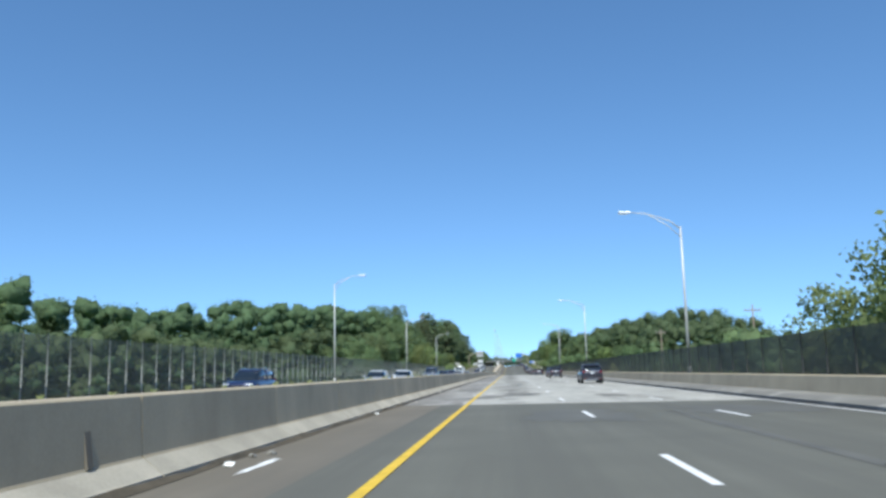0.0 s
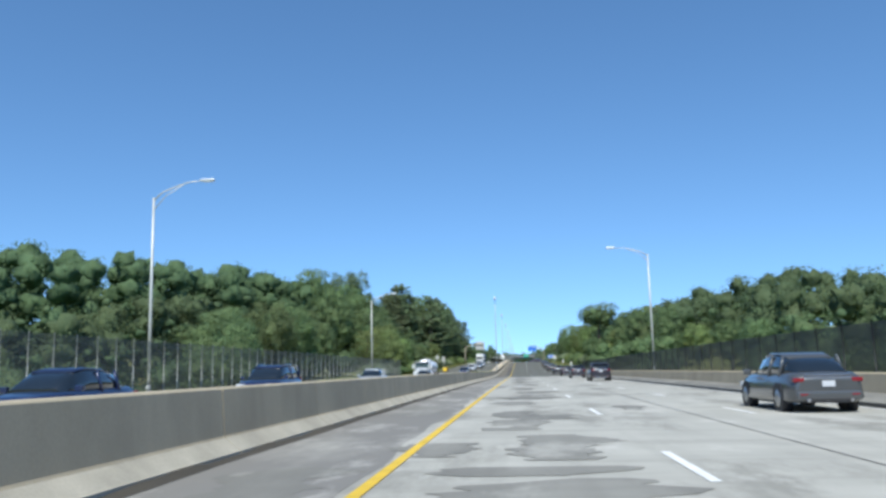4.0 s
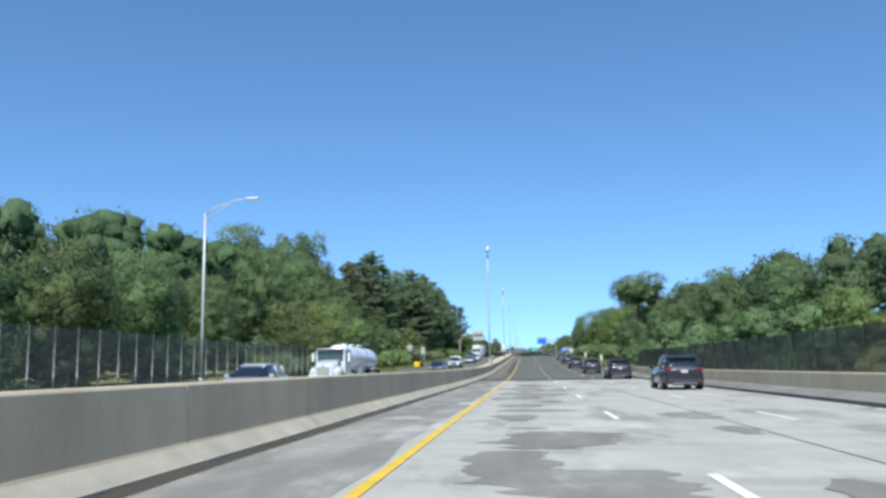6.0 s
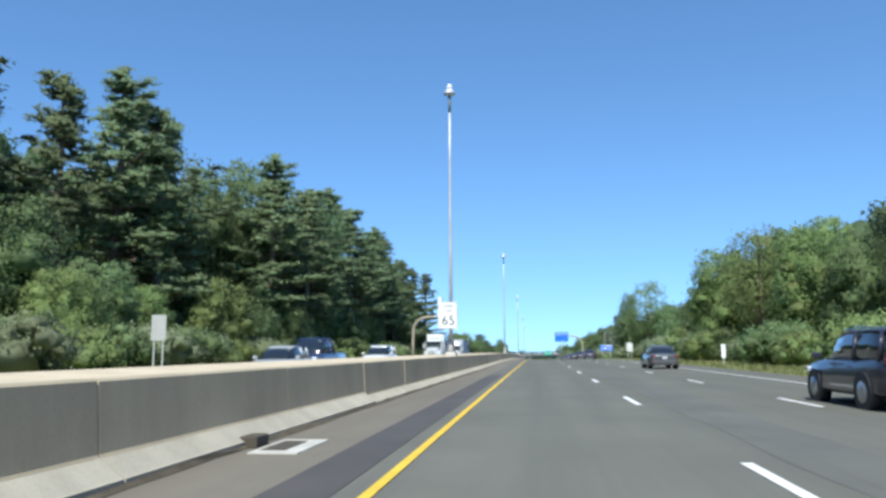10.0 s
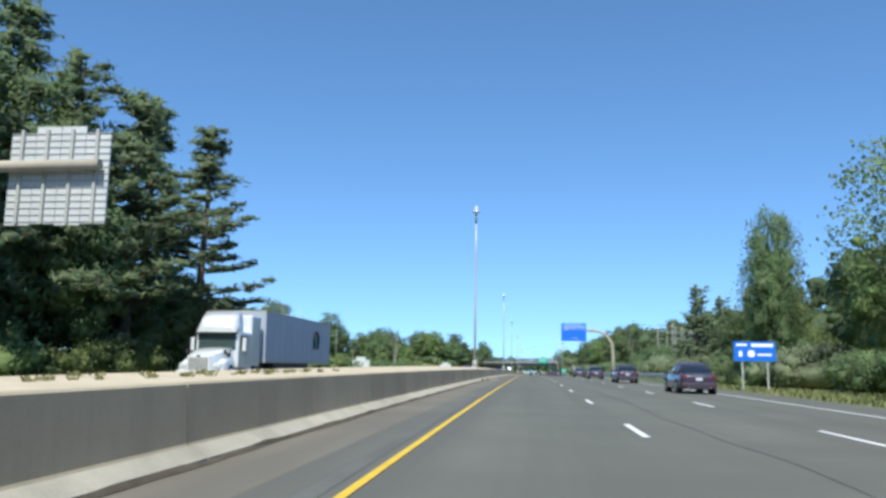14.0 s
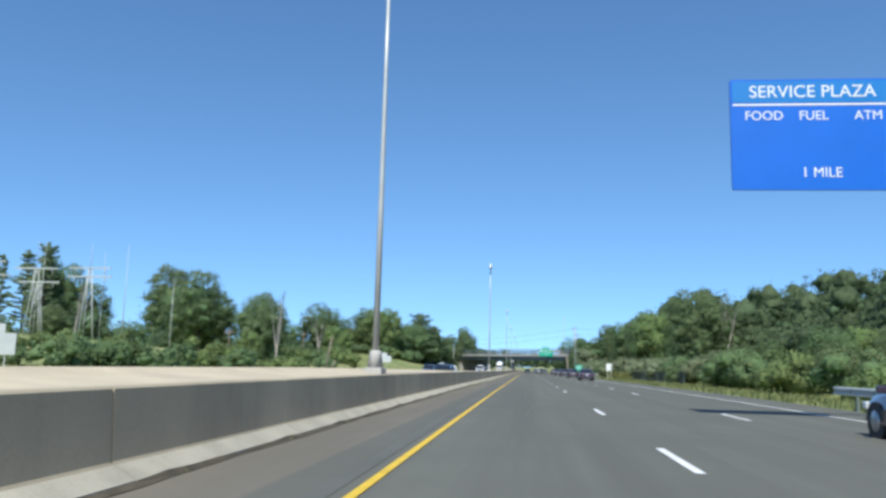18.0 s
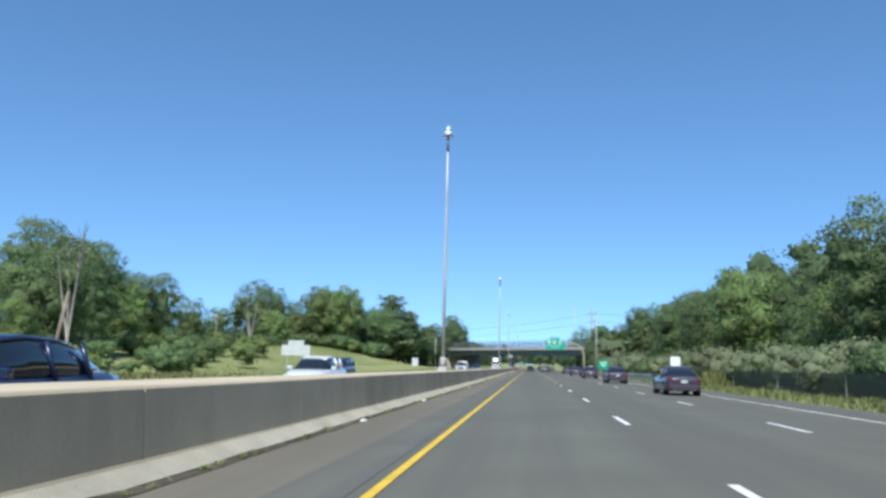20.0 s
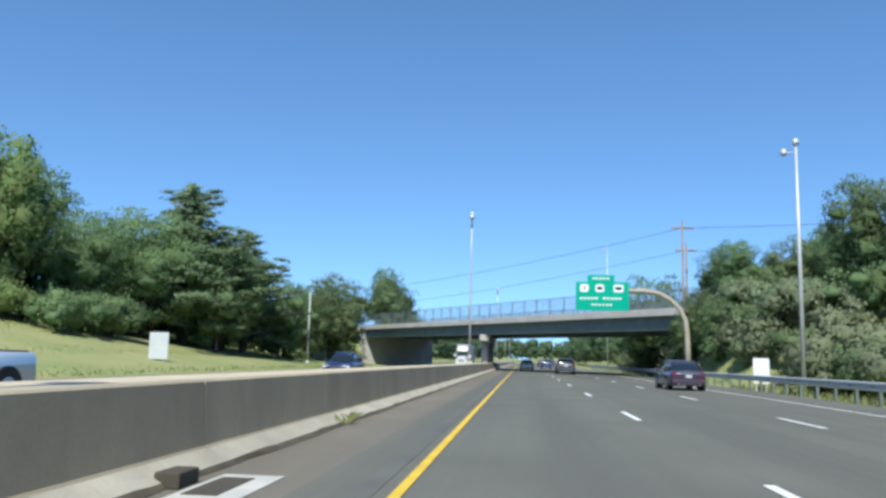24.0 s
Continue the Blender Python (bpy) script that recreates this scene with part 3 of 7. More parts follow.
def profile_mesh(name, pts, length, material, nick=0.0):
    n = 4
    v, f = [], []
    for i in range(n + 1):
        y = -length / 2 + length * i / n
        for x, z in pts:
            v.append((x, y, z))
    k = len(pts)
    for i in range(n):
        for j in range(k - 1):
            f.append((i * k + j, i * k + j + 1, (i + 1) * k + j + 1, (i + 1) * k + j))
    f.append(tuple(range(k))[::-1])
    f.append(tuple(range(n * k, n * k + k)))
    ob = raw(name, v, f, material)
    bm = bmesh.new()
    bm.from_mesh(ob.data)
    bmesh.ops.recalc_face_normals(bm, faces=bm.faces)
    bm.to_mesh(ob.data)
    bm.free()
    return ob


def barrier_kind(label, t, edge):
    ob = thing("concrete_barrier", label, "barrier", group="median barrier")
    profile_mesh("kerb_foot", [(-0.5, 0.0), (0.0, 0.0), (0.0, edge), (-0.03, edge + 0.015), (-0.25, t), (-0.5, t)], SEG - 0.025, M_TOE).parent = ob
    profile_mesh("panel", [(-0.55, t + 0.002), (-0.255, t + 0.002), (-0.27, t + 0.03), (-0.31, 0.975), (-0.335, 1.0), (-0.55, 1.0)], SEG - 0.03, M_BARRIER).parent = ob
    return ob


KINDS = [barrier_kind("grey concrete median barrier panel with a broad pale kerb foot", 0.27, 0.085), barrier_kind("grey concrete median barrier panel with a low pale kerb", 0.2, 0.06)]
placed = set()
y = Y0 + SEG / 2 + 2.2
while y < 1120:
    i = 0 if y < 330 else 1
    if i in placed:
        copy_thing(KINDS[i], on_road(XB(y), y, 0, -math.degrees((XB(y + 2.8) - XB(y - 2.8)) / 5.6))).scale = (1, 1, HB(y))
    else:
        placed.add(i)
        KINDS[i].matrix_world = on_road(XB(y), y)
        KINDS[i].scale = (1, 1, HB(y))
    y += SEG
KERB_RISE = lambda y: 0.055 + 0.02 * math.sin(y * 1.7) + 0.012 * math.sin(y * 4.1)
# deck strip: shade of the kerb's upright face, put in as dark colour
strip("kerb_gutter", [(lambda y: XB(y) + 0.004, KERB_RISE), (lambda y: XB(y) + 0.14 + 0.03 * math.sin(y * 0.7), 0)], DECK0, 262, 0.0085, M_GAP_SHADE, deck, step=0.5, label="dark strip standing in for the shaded kerb face")
strip("kerb_gutter", [(lambda y: XB(y) + 0.004, lambda y: KERB_RISE(y) * 0.85), (lambda y: XB(y) + 0.06 + 0.025 * math.sin(y * 0.9) + 0.015 * math.sin(y * 3.3), 0)], 262.02, 1100, 0.0085, M_DIRT, road2, step=0.7, label="thin line of dirt along the kerb")
strip("kerb_gutter", [(lambda y: XB(y) + 0.004, KERB_RISE), (lambda y: XB(y) + 0.09 + 0.03 * math.sin(y * 0.9), 0)], -60, DECK0 - 0.02, 0.0085, M_DIRT, road, step=0.5, label="line of dirt along the kerb")
MEDX = lambda y: float(np.interp(y, (250, 330, 590, 640), (-3.55, -4.2, -4.2, -3.65)))       # far edge of the median
MEDZ = lambda y: float(np.interp(y, (250, 330, 430, 470, 560, 600), (-0.01, 0.05, 0.05, 0.17, 0.15, -0.01)))
tagged(strip("median_top", [(lambda y: XB(y) - 0.42, lambda y: HB(y) - 0.5), (lambda y: XB(y) - 0.42, lambda y: HB(y) - 0.012), (lambda y: MEDX(y) + 0.4, lambda y: HB(y) + MEDZ(y) * 0.5), (lambda y: MEDX(y) + 0.08, lambda y: HB(y) + MEDZ(y)), (lambda y: MEDX(y), lambda y: HB(y) - 0.08), (lambda y: MEDX(y) - 0.06, -0.2)], Y0, 1120, 0, M_CAP), "pale sunlit concrete top of the filled median", "median", kind="structure")

# weeds and litter along the kerb
def weeds(name, spots, seed, label, size=0.25):
    rng = random.Random(seed)
    v, f = [], []
    for x, y, s in spots:
        for q in range(rng.randint(12, 22)):
            a, t = rng.uniform(0, 6.28), rng.uniform(0.2, 0.9)
            h = s * rng.uniform(0.4, 1.0)
            bx, by, w = x + rng.uniform(-.1, .1) * s * 2, y + rng.uniform(-.3, .3) * s * 3, 0.006 + 0.05 * s * rng.random()
            ex, ey = bx + math.cos(a) * h * t, by + math.sin(a) * h * t
            n0 = len(v)
            z = zr(y) + (HB(y) + 0.0 if x < -2.95 else 0.0)
            v += [(bx - w, by, z), (bx + w, by, z), (ex + w * 1.6, ey, z + h * 0.7), (ex - w * 1.6, ey, z + h * 0.75), ((ex * 1.4 - bx * .4), (ey * 1.4 - by * .4), z + h * 0.8)]
            f += [(n0, n0 + 1, n0 + 2, n0 + 3), (n0 + 3, n0 + 2, n0 + 4)]
    return tagged(raw(name, v, f, M_BLADE), label, "weeds", kind="stuff")


rng = random.Random(9)
weeds("kerb_weeds", [(XB(y) + 0.03, y, 0.05 + 0.07 * rng.random()) for y in np.arange(585, 728, 0.42) if rng.random() < 0.6] + [(XB(y) + 0.02, y, 0.06) for y in np.arange(470, 585, 1.3) if rng.random() < 0.5], 1, "green and dry weeds growing along the kerb joint")
weeds("kerb_weeds", [(-2.12, 488.4, 0.28), (-2.1, 669.8, 0.27), (-2.1, 669.6, 0.2), (-2.08, 737.5, 0.32), (-2.08, 738.2, 0.22), (-2.1, 684.5, 0.26)], 2, "taller green weeds at the foot of the barrier")
weeds("median_weeds", [(rng.uniform(-3.5, -3.0), y, 0.04 + 0.06 * rng.random()) for y in np.concatenate([np.arange(-5, 60, 1.3), np.arange(205, 268, 0.6)])], 3, "dry straw and green weeds on the median top")
weeds("median_weeds", [(rng.uniform(-4.0, -3.2), y, 0.07 + 0.1 * rng.random()) for y in np.arange(430, 447, 0.4)], 5, "tall dry weeds on the median top")

# joint in the barrier where the bridge approach begins
bm = bmesh.new()
box(bm, -0.03, 0.03, -0.06, 0.06, 0.0, 0.68)
for v in bm.verts:
    v.co.x -= v.co.z * 0.145
ej = part("expansion_joint", bm, M_SHOULDER)
ej.matrix_world = on_road(-2.826, 8.15, 0.3)
tagged(ej, "dark upright expansion joint in the median barrier", "joint")
blotch("worn_paint_mark", -1.9, 11.0, 0.14, 1.9, 91, M_WHITE, road, "worn white paint streak on the shoulder", 0.006)
blotch("worn_paint_mark", 4.9, 676.5, 0.9, 0.3, 92, M_PATCH2, road2, "pale scuff on the lane", 0.006)

# drains set against the kerb
for y in (292.5, 320.6, 730.4, 496.5):
    x = XB(y)
    d = thing("kerb_drain", "dark kerb drain inlet with a pale concrete apron", "drain", on_road(x, y), "kerb drains")
    boxp("inlet", -0.08, 0.16, -0.22, 0.24, 0.0, 0.15, M_GAP_SHADE, d, 0.02)
    boxp("apron", 0.22, 0.85, -0.75, 0.75, -0.02, 0.014, M_PATCH2, d, 0.004)
    boxp("grate", 0.3, 0.62, -0.5, 0.5, 0.0, 0.024, M_GAP_SHADE, d, 0.004)
rng = random.Random(21)
for k in range(16):
    y = 12.1 + 0.35 * k if k < 2 else rng.uniform(3, 60) if k < 9 else rng.uniform(590, 726)
    bm = bmesh.new()
    bmesh.ops.create_icosphere(bm, subdivisions=1, radius=0.09)
    for v in bm.verts:
        v.co *= rng.uniform(0.5, 1.2)
        v.co.z *= 0.5
    ob = part("litter", bm, rng.choice((M_SIGNW, M_PATCH2, M_PATCH)))
    ob.matrix_world = on_road(XB(y) + rng.uniform(0.05, 0.4), y, 0.03)
    tagged(ob, "crumpled pale litter lying by the kerb", "litter", "litter by the kerb")

# ---- bridge parapets and fences ----
par = thing("parapet_right", "concrete bridge parapet with a pale kerb", "parapet", kind="structure")
strip("kerb", [(11.0, 0), (11.0, 0.1), (11.45, 0.22), (12.4, 0.24)], DECK0 - 45, DECK1 + 16, 0, M_PATCH, par)
strip("wall", [(12.4, 0.2), (12.5, 0.8), (12.55, 0.84), (12.95, 0.84), (13.0, 0.8), (13.0, -0.8)], DECK0 - 45, DECK1 + 16, 0, M_BARRIER, par)
strip("gutter", [(10.75, 0), (11.02, 0)], DECK0 - 20, DECK1 + 8, 0.006, M_GAP_SHADE, par)
parl = thing("parapet_left", "concrete parapet of the opposite carriageway", "parapet", kind="structure")
strip("wall", [(-18.9, 0.36), (-18.55, 0.4), (-18.2, 0.36), (-18.1, 0.05)][::-1], -60, DECK1 + 10, 0, M_BARRIER, parl)


def fence(name, label, x, z0, z1, y0, y1, gap, post_r, wire, rail=True, post_m=None):
    f = thing(name, label, "fence", group="")
    strip("wire_mesh", [(x, z0), (x, z1)], y0, y1, 0, wire, f, step=4)
    post = tube(bmesh.new(), [(0, 0, z0 - 0.05), (0, 0, z1 + 0.05)], post_r, 6)
    po = part("post", post, post_m or M_POST, f)
    ys = np.arange(y0, y1, gap)
    po.matrix_world = pose(x - 0.05, ys[0], zr(ys[0]))
    for yy in ys[1:]:
        o = new("post", po.data)
        o.parent = f
        o.matrix_world = pose(x - 0.05, yy, zr(yy))
    if rail:
        for z in (z1,):
            strip("top_rail", [(x - 0.03, z - 0.03), (x + 0.03, z - 0.03), (x + 0.03, z + 0.03), (x - 0.03, z + 0.03)], y0, y1, 0, M_POST, f)
    return f


fence("chain_link_fence", "tall chain-link fence with pale steel posts on the parapet", -18.75, 0.36, 3.2, -40, 258, 1.85, 0.035, M_FENCE, rail=False)
fence("mesh_screen_fence", "dark mesh screen fence above the concrete parapet", 12.85, 0.8, 2.42, -45, 266, 2.4, 0.022, M_FENCE_R, rail=False, post_m=M_BLACKP)

# ---- lights on tall masts in the median ----
mast = thing("light_mast", "tall tapered galvanised light mast on a concrete plinth", "street lamp", group="median light masts")
bm = bmesh.new()
box(bm, -0.26, 0.26, -0.42, 0.42, -0.15, 0.1, 0.03)
tube(bm, [(0, 0, 0.08), (0, 0, 0.5), (0, 0, 0.62)], [0.24, 0.19, 0.16], 4)
bmesh.ops.recalc_face_normals(bm, faces=bm.faces)
part("plinth", bm, M_CONC, mast)
tubep("pole", [(0, 0, 0.6), (0, 0, 5), (0, 0, 9.5), (0, 0, 12.6)], [0.1, 0.085, 0.065, 0.05], M_STEEL, mast, 14)
tubep("collar", [(0, 0, 12.05), (0, 0, 12.95)], [0.075, 0.075], M_GIRDER, mast, 12, "dark collar below the head")
tubep("head", [(0, 0, 12.90), (0, 0, 12.95), (0, 0, 13.07), (0, 0, 13.25)], [0.1, 0.3, 0.3, 0.14], M_LAMP, mast, 16)
tubep("lens", [(0, 0, 13.25), (0, 0, 13.35), (0, 0, 13.50)], [0.13, 0.17, 0.06], M_LENS, mast, 12)
MASTS = ((-2.85, 283.4, 1.09), (-2.9, 350.8, 1.06), (-3.0, 420.3, 1.02), (-2.88, 492.0, 1.01), (-2.85, 562.8, 0.965), (-3.4, 646.0, 1.05), (-3.0, 719.8, 1.0), (-3.5, 794.0, 1.0), (-3.4, 868, 1.0), (-3.4, 942, 1.0), (-3.4, 1016, 1.0))
for i, (x, y, tall) in enumerate(MASTS):
    m = pose(x, y, zr(y) + HB(y) + 0.08)
    if i == 0:
        mast.matrix_world = m
        mast.scale = (1, 1, tall)
    else:
        copy_thing(mast, m).scale = (1, 1, tall)


def street_lamp(name, label, x, y, z, h, side, rise=1.3, reach=3.2, group=""):
    """A pole with a truss arm that reaches over the road. side: -1 reaches to the left."""
    L = thing(name, label, "street lamp", pose(x, y, z), group)
    tubep("base_plate", [(0, 0, 0), (0, 0, 0.35)], [0.17, 0.15], M_STEEL, L, 8)
    tubep("pole", [(0, 0, 0.3), (0, 0, h * 0.5), (0, 0, h)], [0.105, 0.088, 0.066], M_STEEL, L, 12)
    s = side
    arm = tubep("arm", [(0, 0, h - 0.15), (s * 0.6 * reach / 3.2, 0, h + 0.35 * rise), (s * 1.4 * reach / 3.2, 0, h + 0.65 * rise), (s * 2.3 * reach / 3.2, 0, h + 0.93 * rise), (s * reach, 0, h + rise)], [0.05, 0.045, 0.04, 0.035, 0.03], M_STEEL, L, 8)
    tubep("brace", [(0, 0, h - 0.75), (s * 0.8 * reach / 3.2, 0, h + 0.1 * rise), (s * 2.0 * reach / 3.2, 0, h + 0.8 * rise)], [0.03, 0.03, 0.025], M_STEEL, L, 6)
    bm = bmesh.new()
    box(bm, -0.42, 0.42, -0.14, 0.14, -0.07, 0.07, 0.05)
    hd = part("luminaire", bm, M_LAMP, L)
    hd.location = (s * (reach + 0.35), 0, h + rise + 0.02)
    bm = bmesh.new()
    box(bm, -0.24, 0.24, -0.1, 0.1, -0.12, -0.06, 0.03)
    ln = part("lens", bm, M_LENS, L)
    ln.location = (s * (reach + 0.4), 0, h + rise + 0.02)
    return L


for x, y, h, rise, reach in ((13.4, -20, 9.9, 1.1, 3.3), (13.7, 55.2, 9.95, 1.1, 3.4), (13.7, 126.0, 10.2, 0.9, 3.2), (14.1, 196.5, 10.85, 0.7, 3.1)):
    street_lamp("street_lamp", "galvanised street lamp with a long arm on the bridge parapet", x, y, zr(y) + 0.84, h, -1, rise, reach, "bridge street lamps")
for x, y, h, rise, reach in ((-18.4, 17, 10.2, 0.9, 2.9), (-18.4, 91.2, 10.25, 0.9, 2.9), (-19.3, 164.5, 10.2, 0.9, 2.9), (-19.4, 234.5, 10.2, 0.9, 2.9)):
    street_lamp("street_lamp", "galvanised street lamp with a long arm on the bridge parapet", x, y, zr(y) + 0.4, h + 1.0, 1, rise, reach, "bridge street lamps")

# ---- road signs ----
def text(body, size, x, y, z, material, parent, name="lettering", rot=90):
    c = bpy.data.curves.new(name, 'FONT')
    c.body, c.size, c.align_x, c.align_y, c.extrude = body, size, 'CENTER', 'CENTER', 0.004
    c.materials.append(material)
    ob = new(name, c)
    ob.parent = parent
    ob.matrix_basis = pose(x, y, z, rot, 0, 0)
    return ob


def plate(name, x0, x1, z0, z1, material, parent, y=0.0, t=0.04, label="", r=0.06):
    bm = bmesh.new()
    box(bm, x0, x1, y - t / 2, y + t / 2, z0, z1)
    edges = [e for e in bm.edges if abs(e.verts[0].co.x - e.verts[1].co.x) < 1e-5 and abs(e.verts[0].co.z - e.verts[1].co.z) < 1e-5]
    bmesh.ops.bevel(bm, geom=edges, offset=r, segments=3, affect='EDGES', profile=0.5)
    return part(name, bm, material, parent, label)


def bars(rows, y, material, parent):
    for x0, x1, z, h in rows:
        boxp("writing_bar", x0, x1, y - 0.006, y, z - h / 2, z + h / 2, material, parent)


def post_sign(name, label, x, y, z0, z1, w, material, legs=2, category="road sign", ground_z=None):
    gz = zg(x, y) if ground_z is None else ground_z
    S = thing(name, label, category, pose(x, y, gz))
    plate("panel", -w / 2, w / 2, z0 - gz, z1 - gz, material, S, -0.06)
    for lx in ([0] if legs == 1 else [-w * 0.3, w * 0.3]):
        boxp("post", lx - 0.04, lx + 0.04, -0.035, 0.035, -0.2, z1 - gz - 0.1, M_POST, S, 0.01)
    return S, gz


S, g = post_sign("speed_limit_sign", "white speed limit sign on two posts in the verge", 15.4, 435, 2.2, 3.5, 0.85, M_SIGNW)
plate("border", -0.395, 0.395, 2.23 - g, 3.47 - g, M_SIGNB, S, -0.083, 0.003)
plate("face", -0.375, 0.375, 2.25 - g, 3.45 - g, M_SIGNW, S, -0.088, 0.004)
text("SPEED", 0.19, 0, -0.094, 3.28 - g, M_SIGNB, S)
text("LIMIT", 0.19, 0, -0.094, 3.06 - g, M_SIGNB, S)
text("65", 0.66, 0, -0.094, 2.6 - g, M_SIGNB, S)
S = thing("speed_limit_sign", "white speed limit sign fixed to a median light mast", "road sign", pose(-2.95, 350.2, zr(350.4)))
plate("panel", -0.45, 0.45, 2.3, 3.65, M_SIGNW, S, -0.16)
plate("border", -0.43, 0.43, 2.32, 3.63, M_SIGNB, S, -0.183, 0.003)
plate("face", -0.41, 0.41, 2.34, 3.61, M_SIGNW, S, -0.188, 0.004)
text("SPEED", 0.2, 0, -0.194, 3.42, M_SIGNB, S)
text("LIMIT", 0.2, 0, -0.194, 3.18, M_SIGNB, S)
text("65", 0.68, 0, -0.194, 2.7, M_SIGNB, S)
boxp("bracket", -0.25, 0.1, -0.14, 0.0, 2.9, 3.0, M_STEEL, S)
boxp("bracket", -0.5, -0.35, -0.16, 0.25, 2.3, 3.9, M_SIGNW, S)

S, g = post_sign("blue_service_sign", "blue service sign with white symbols on two posts", 15.42, 476.8, 3.0, 4.2, 2.5, M_BLUE)
bars([(-1.1, -0.45, 4.0 - g, 0.14), (-0.2, 1.1, 3.98 - g, 0.2), (-0.95, -0.75, 3.45 - g, 0.34), (0.15, 1.0, 3.4 - g, 0.12)], -0.083, M_SIGNW, S)
plate("symbol", -0.42, 0.0, 3.25 - g, 3.67 - g, M_SIGNW, S, -0.085, 0.006, r=0.15)


def arch_sign(name, label, bx, y, sx0, sx1, z0, z1, pipe_z, gz, material, pipe, r=0.19, front=-1):
    """A pipe that rises beside the road, bends over it and carries a panel at its end."""
    side = -1 if bx > 0 else 1
    S = thing(name, label, "overhead sign", pose(0, y, 0))
    R = 3.2 if bx > 0 else 2.6
    path = [(bx, 0, gz - 0.2), (bx, 0, (gz + pipe_z) / 2 - 0.8), (bx + side * 0.05, 0, pipe_z - R)]
    path += [(bx + side * (R - R * math.cos(radians(a))), 0, pipe_z - R + R * math.sin(radians(a))) for a in (18, 36, 54, 72, 90)]
    end = sx0 + 0.15 if side < 0 else sx1 - 0.15
    path.append((end, 0, pipe_z + 0.05))
    tubep("pipe", path, [r * 1.25, r * 1.15, r * 1.08, r * 1.05, r, r, r, r * 0.95, r * 0.85], pipe, S, 14)
    fx = bx + side * (R + 0.2)
    tubep("flange", [(fx - 0.08, 0, pipe_z), (fx + 0.08, 0, pipe_z)], [r * 1.45, r * 1.45], pipe, S, 14)
    tubep("foot", [(bx, 0, gz - 0.3), (bx, 0, gz + 0.25)], [r * 2.2, r * 1.9], M_CONC, S, 12)
    return S


S = arch_sign("service_plaza_sign", "blue service plaza sign hung from a curved steel pipe arm", 15.3, 560.6, 6.82, 10.93, 7.3, 10.25, 9.1, zg(15.3, 560.6), M_BLUE, M_BROWN, 0.22)
plate("panel", 6.82, 10.93, 7.3, 10.25, M_BLUE, S, -0.34, 0.08)
plate("header_panel", 6.88, 10.87, 9.62, 10.2, mat("sign_blue_header", (0.02, 0.2, 0.55), 0.45, 0, 0.04, 1, 10, 0), S, -0.385, 0.01)
text("SERVICE PLAZA", 0.46, 8.88, -0.395, 9.9, M_SIGNW, S)
boxp("rule", 6.88, 10.87, -0.392, -0.386, 9.54, 9.59, M_SIGNW, S)
text("FOOD", 0.34, 7.66, -0.388, 9.26, M_SIGNW, S)
text("FUEL", 0.34, 8.9, -0.388, 9.26, M_SIGNW, S)
text("ATM", 0.34, 10.25, -0.388, 9.26, M_SIGNW, S)
text("1 MILE", 0.36, 9.05, -0.388, 7.75, M_SIGNW, S)

S = arch_sign("overhead_sign", "ribbed aluminium back of an overhead sign on a curved pipe", -20.4, 450.0, -16.0, -12.4, 6.7, 10.2, 8.7, zg(-20.4, 450), M_ALU, M_BROWN, 0.22)
for i in range(4):
    boxp("panel", -16.0 + i * 0.9, -15.12 + i * 0.9, 0.32, 0.38, 6.75 + 0.05 * (i % 2), 10.2 - (0.32 if i in (0, 3) else 0.02), M_ALU, S)
for i in range(4):
    boxp("rib", -15.6 + i * 0.9, -15.5 + i * 0.9, 0.2, 0.32, 6.8, 10.05, M_SIGNY, S)
for i in range(14):
    boxp("slat", -15.98, -12.42, 0.29, 0.318, 6.86 + i * 0.235, 6.89 + i * 0.235, M_SIGNY, S)

S = arch_sign("exit_sign", "green overhead exit sign with white shields on a curved pipe", 13.9, 786.6, 5.3, 9.4, 6.1, 8.3, 7.6, zg(13.9, 786.6), M_GREEN, M_BROWN)
plate("panel", 5.3, 9.4, 6.0, 8.25, M_GREEN, S, -0.3, 0.08)
plate("tab_panel", 6.2, 8.3, 8.25, 8.8, M_GREEN, S, -0.3, 0.08)
bars([(5.6 + 0.3 * k, 5.6 + 0.3 * k + 0.2, 6.95, 0.15) for k in range(11) if k != 5] + [(6.5 + 0.28 * k, 6.5 + 0.28 * k + 0.18, 6.45, 0.12) for k in range(6)] + [(6.6 + 0.27 * k, 6.6 + 0.27 * k + 0.18, 8.52, 0.14) for k in range(5)], -0.343, M_SIGNW, S)
for sx, w in ((5.95, 0.12), (7.15, 0.4), (8.6, 0.5)):
    bars([(sx - w / 2, sx + w / 2, 7.75, 0.24)], -0.352, M_SIGNB, S)
for sx in (5.95, 7.15, 8.55):
    plate("shield", sx - 0.33, sx + 0.33 + (0.1 if sx > 8 else 0), 7.45, 8.05, M_SIGNW, S, -0.346, 0.01, r=0.14)
S, g = post_sign("small_green_sign", "small green sign on two posts behind the guardrail", 15.0, 750.5, 1.95, 3.5, 1.75, M_GREEN)
bars([(-0.6, 0.6, 3.1 - g, 0.16), (-0.5, 0.4, 2.65 - g, 0.16)], -0.083, M_SIGNW, S)
S, g = post_sign("white_sign", "white rectangular sign on two posts in the verge", 15.9, 682.6, 2.35, 3.6, 0.95, M_SIGNW)
S, g = post_sign("white_marker", "plain white marker board by the guardrail", 13.98, 768, 1.1, 2.45, 0.85, M_SIGNW)
S, g = post_sign("sign_back", "pale back of a wide sign on two posts", -27.0, 696.5, 2.9, 4.2, 3.6, M_ALU)
plate("tab_panel", -1.0, 1.0, 4.2 - g, 4.75 - g, M_ALU, S, -0.06)
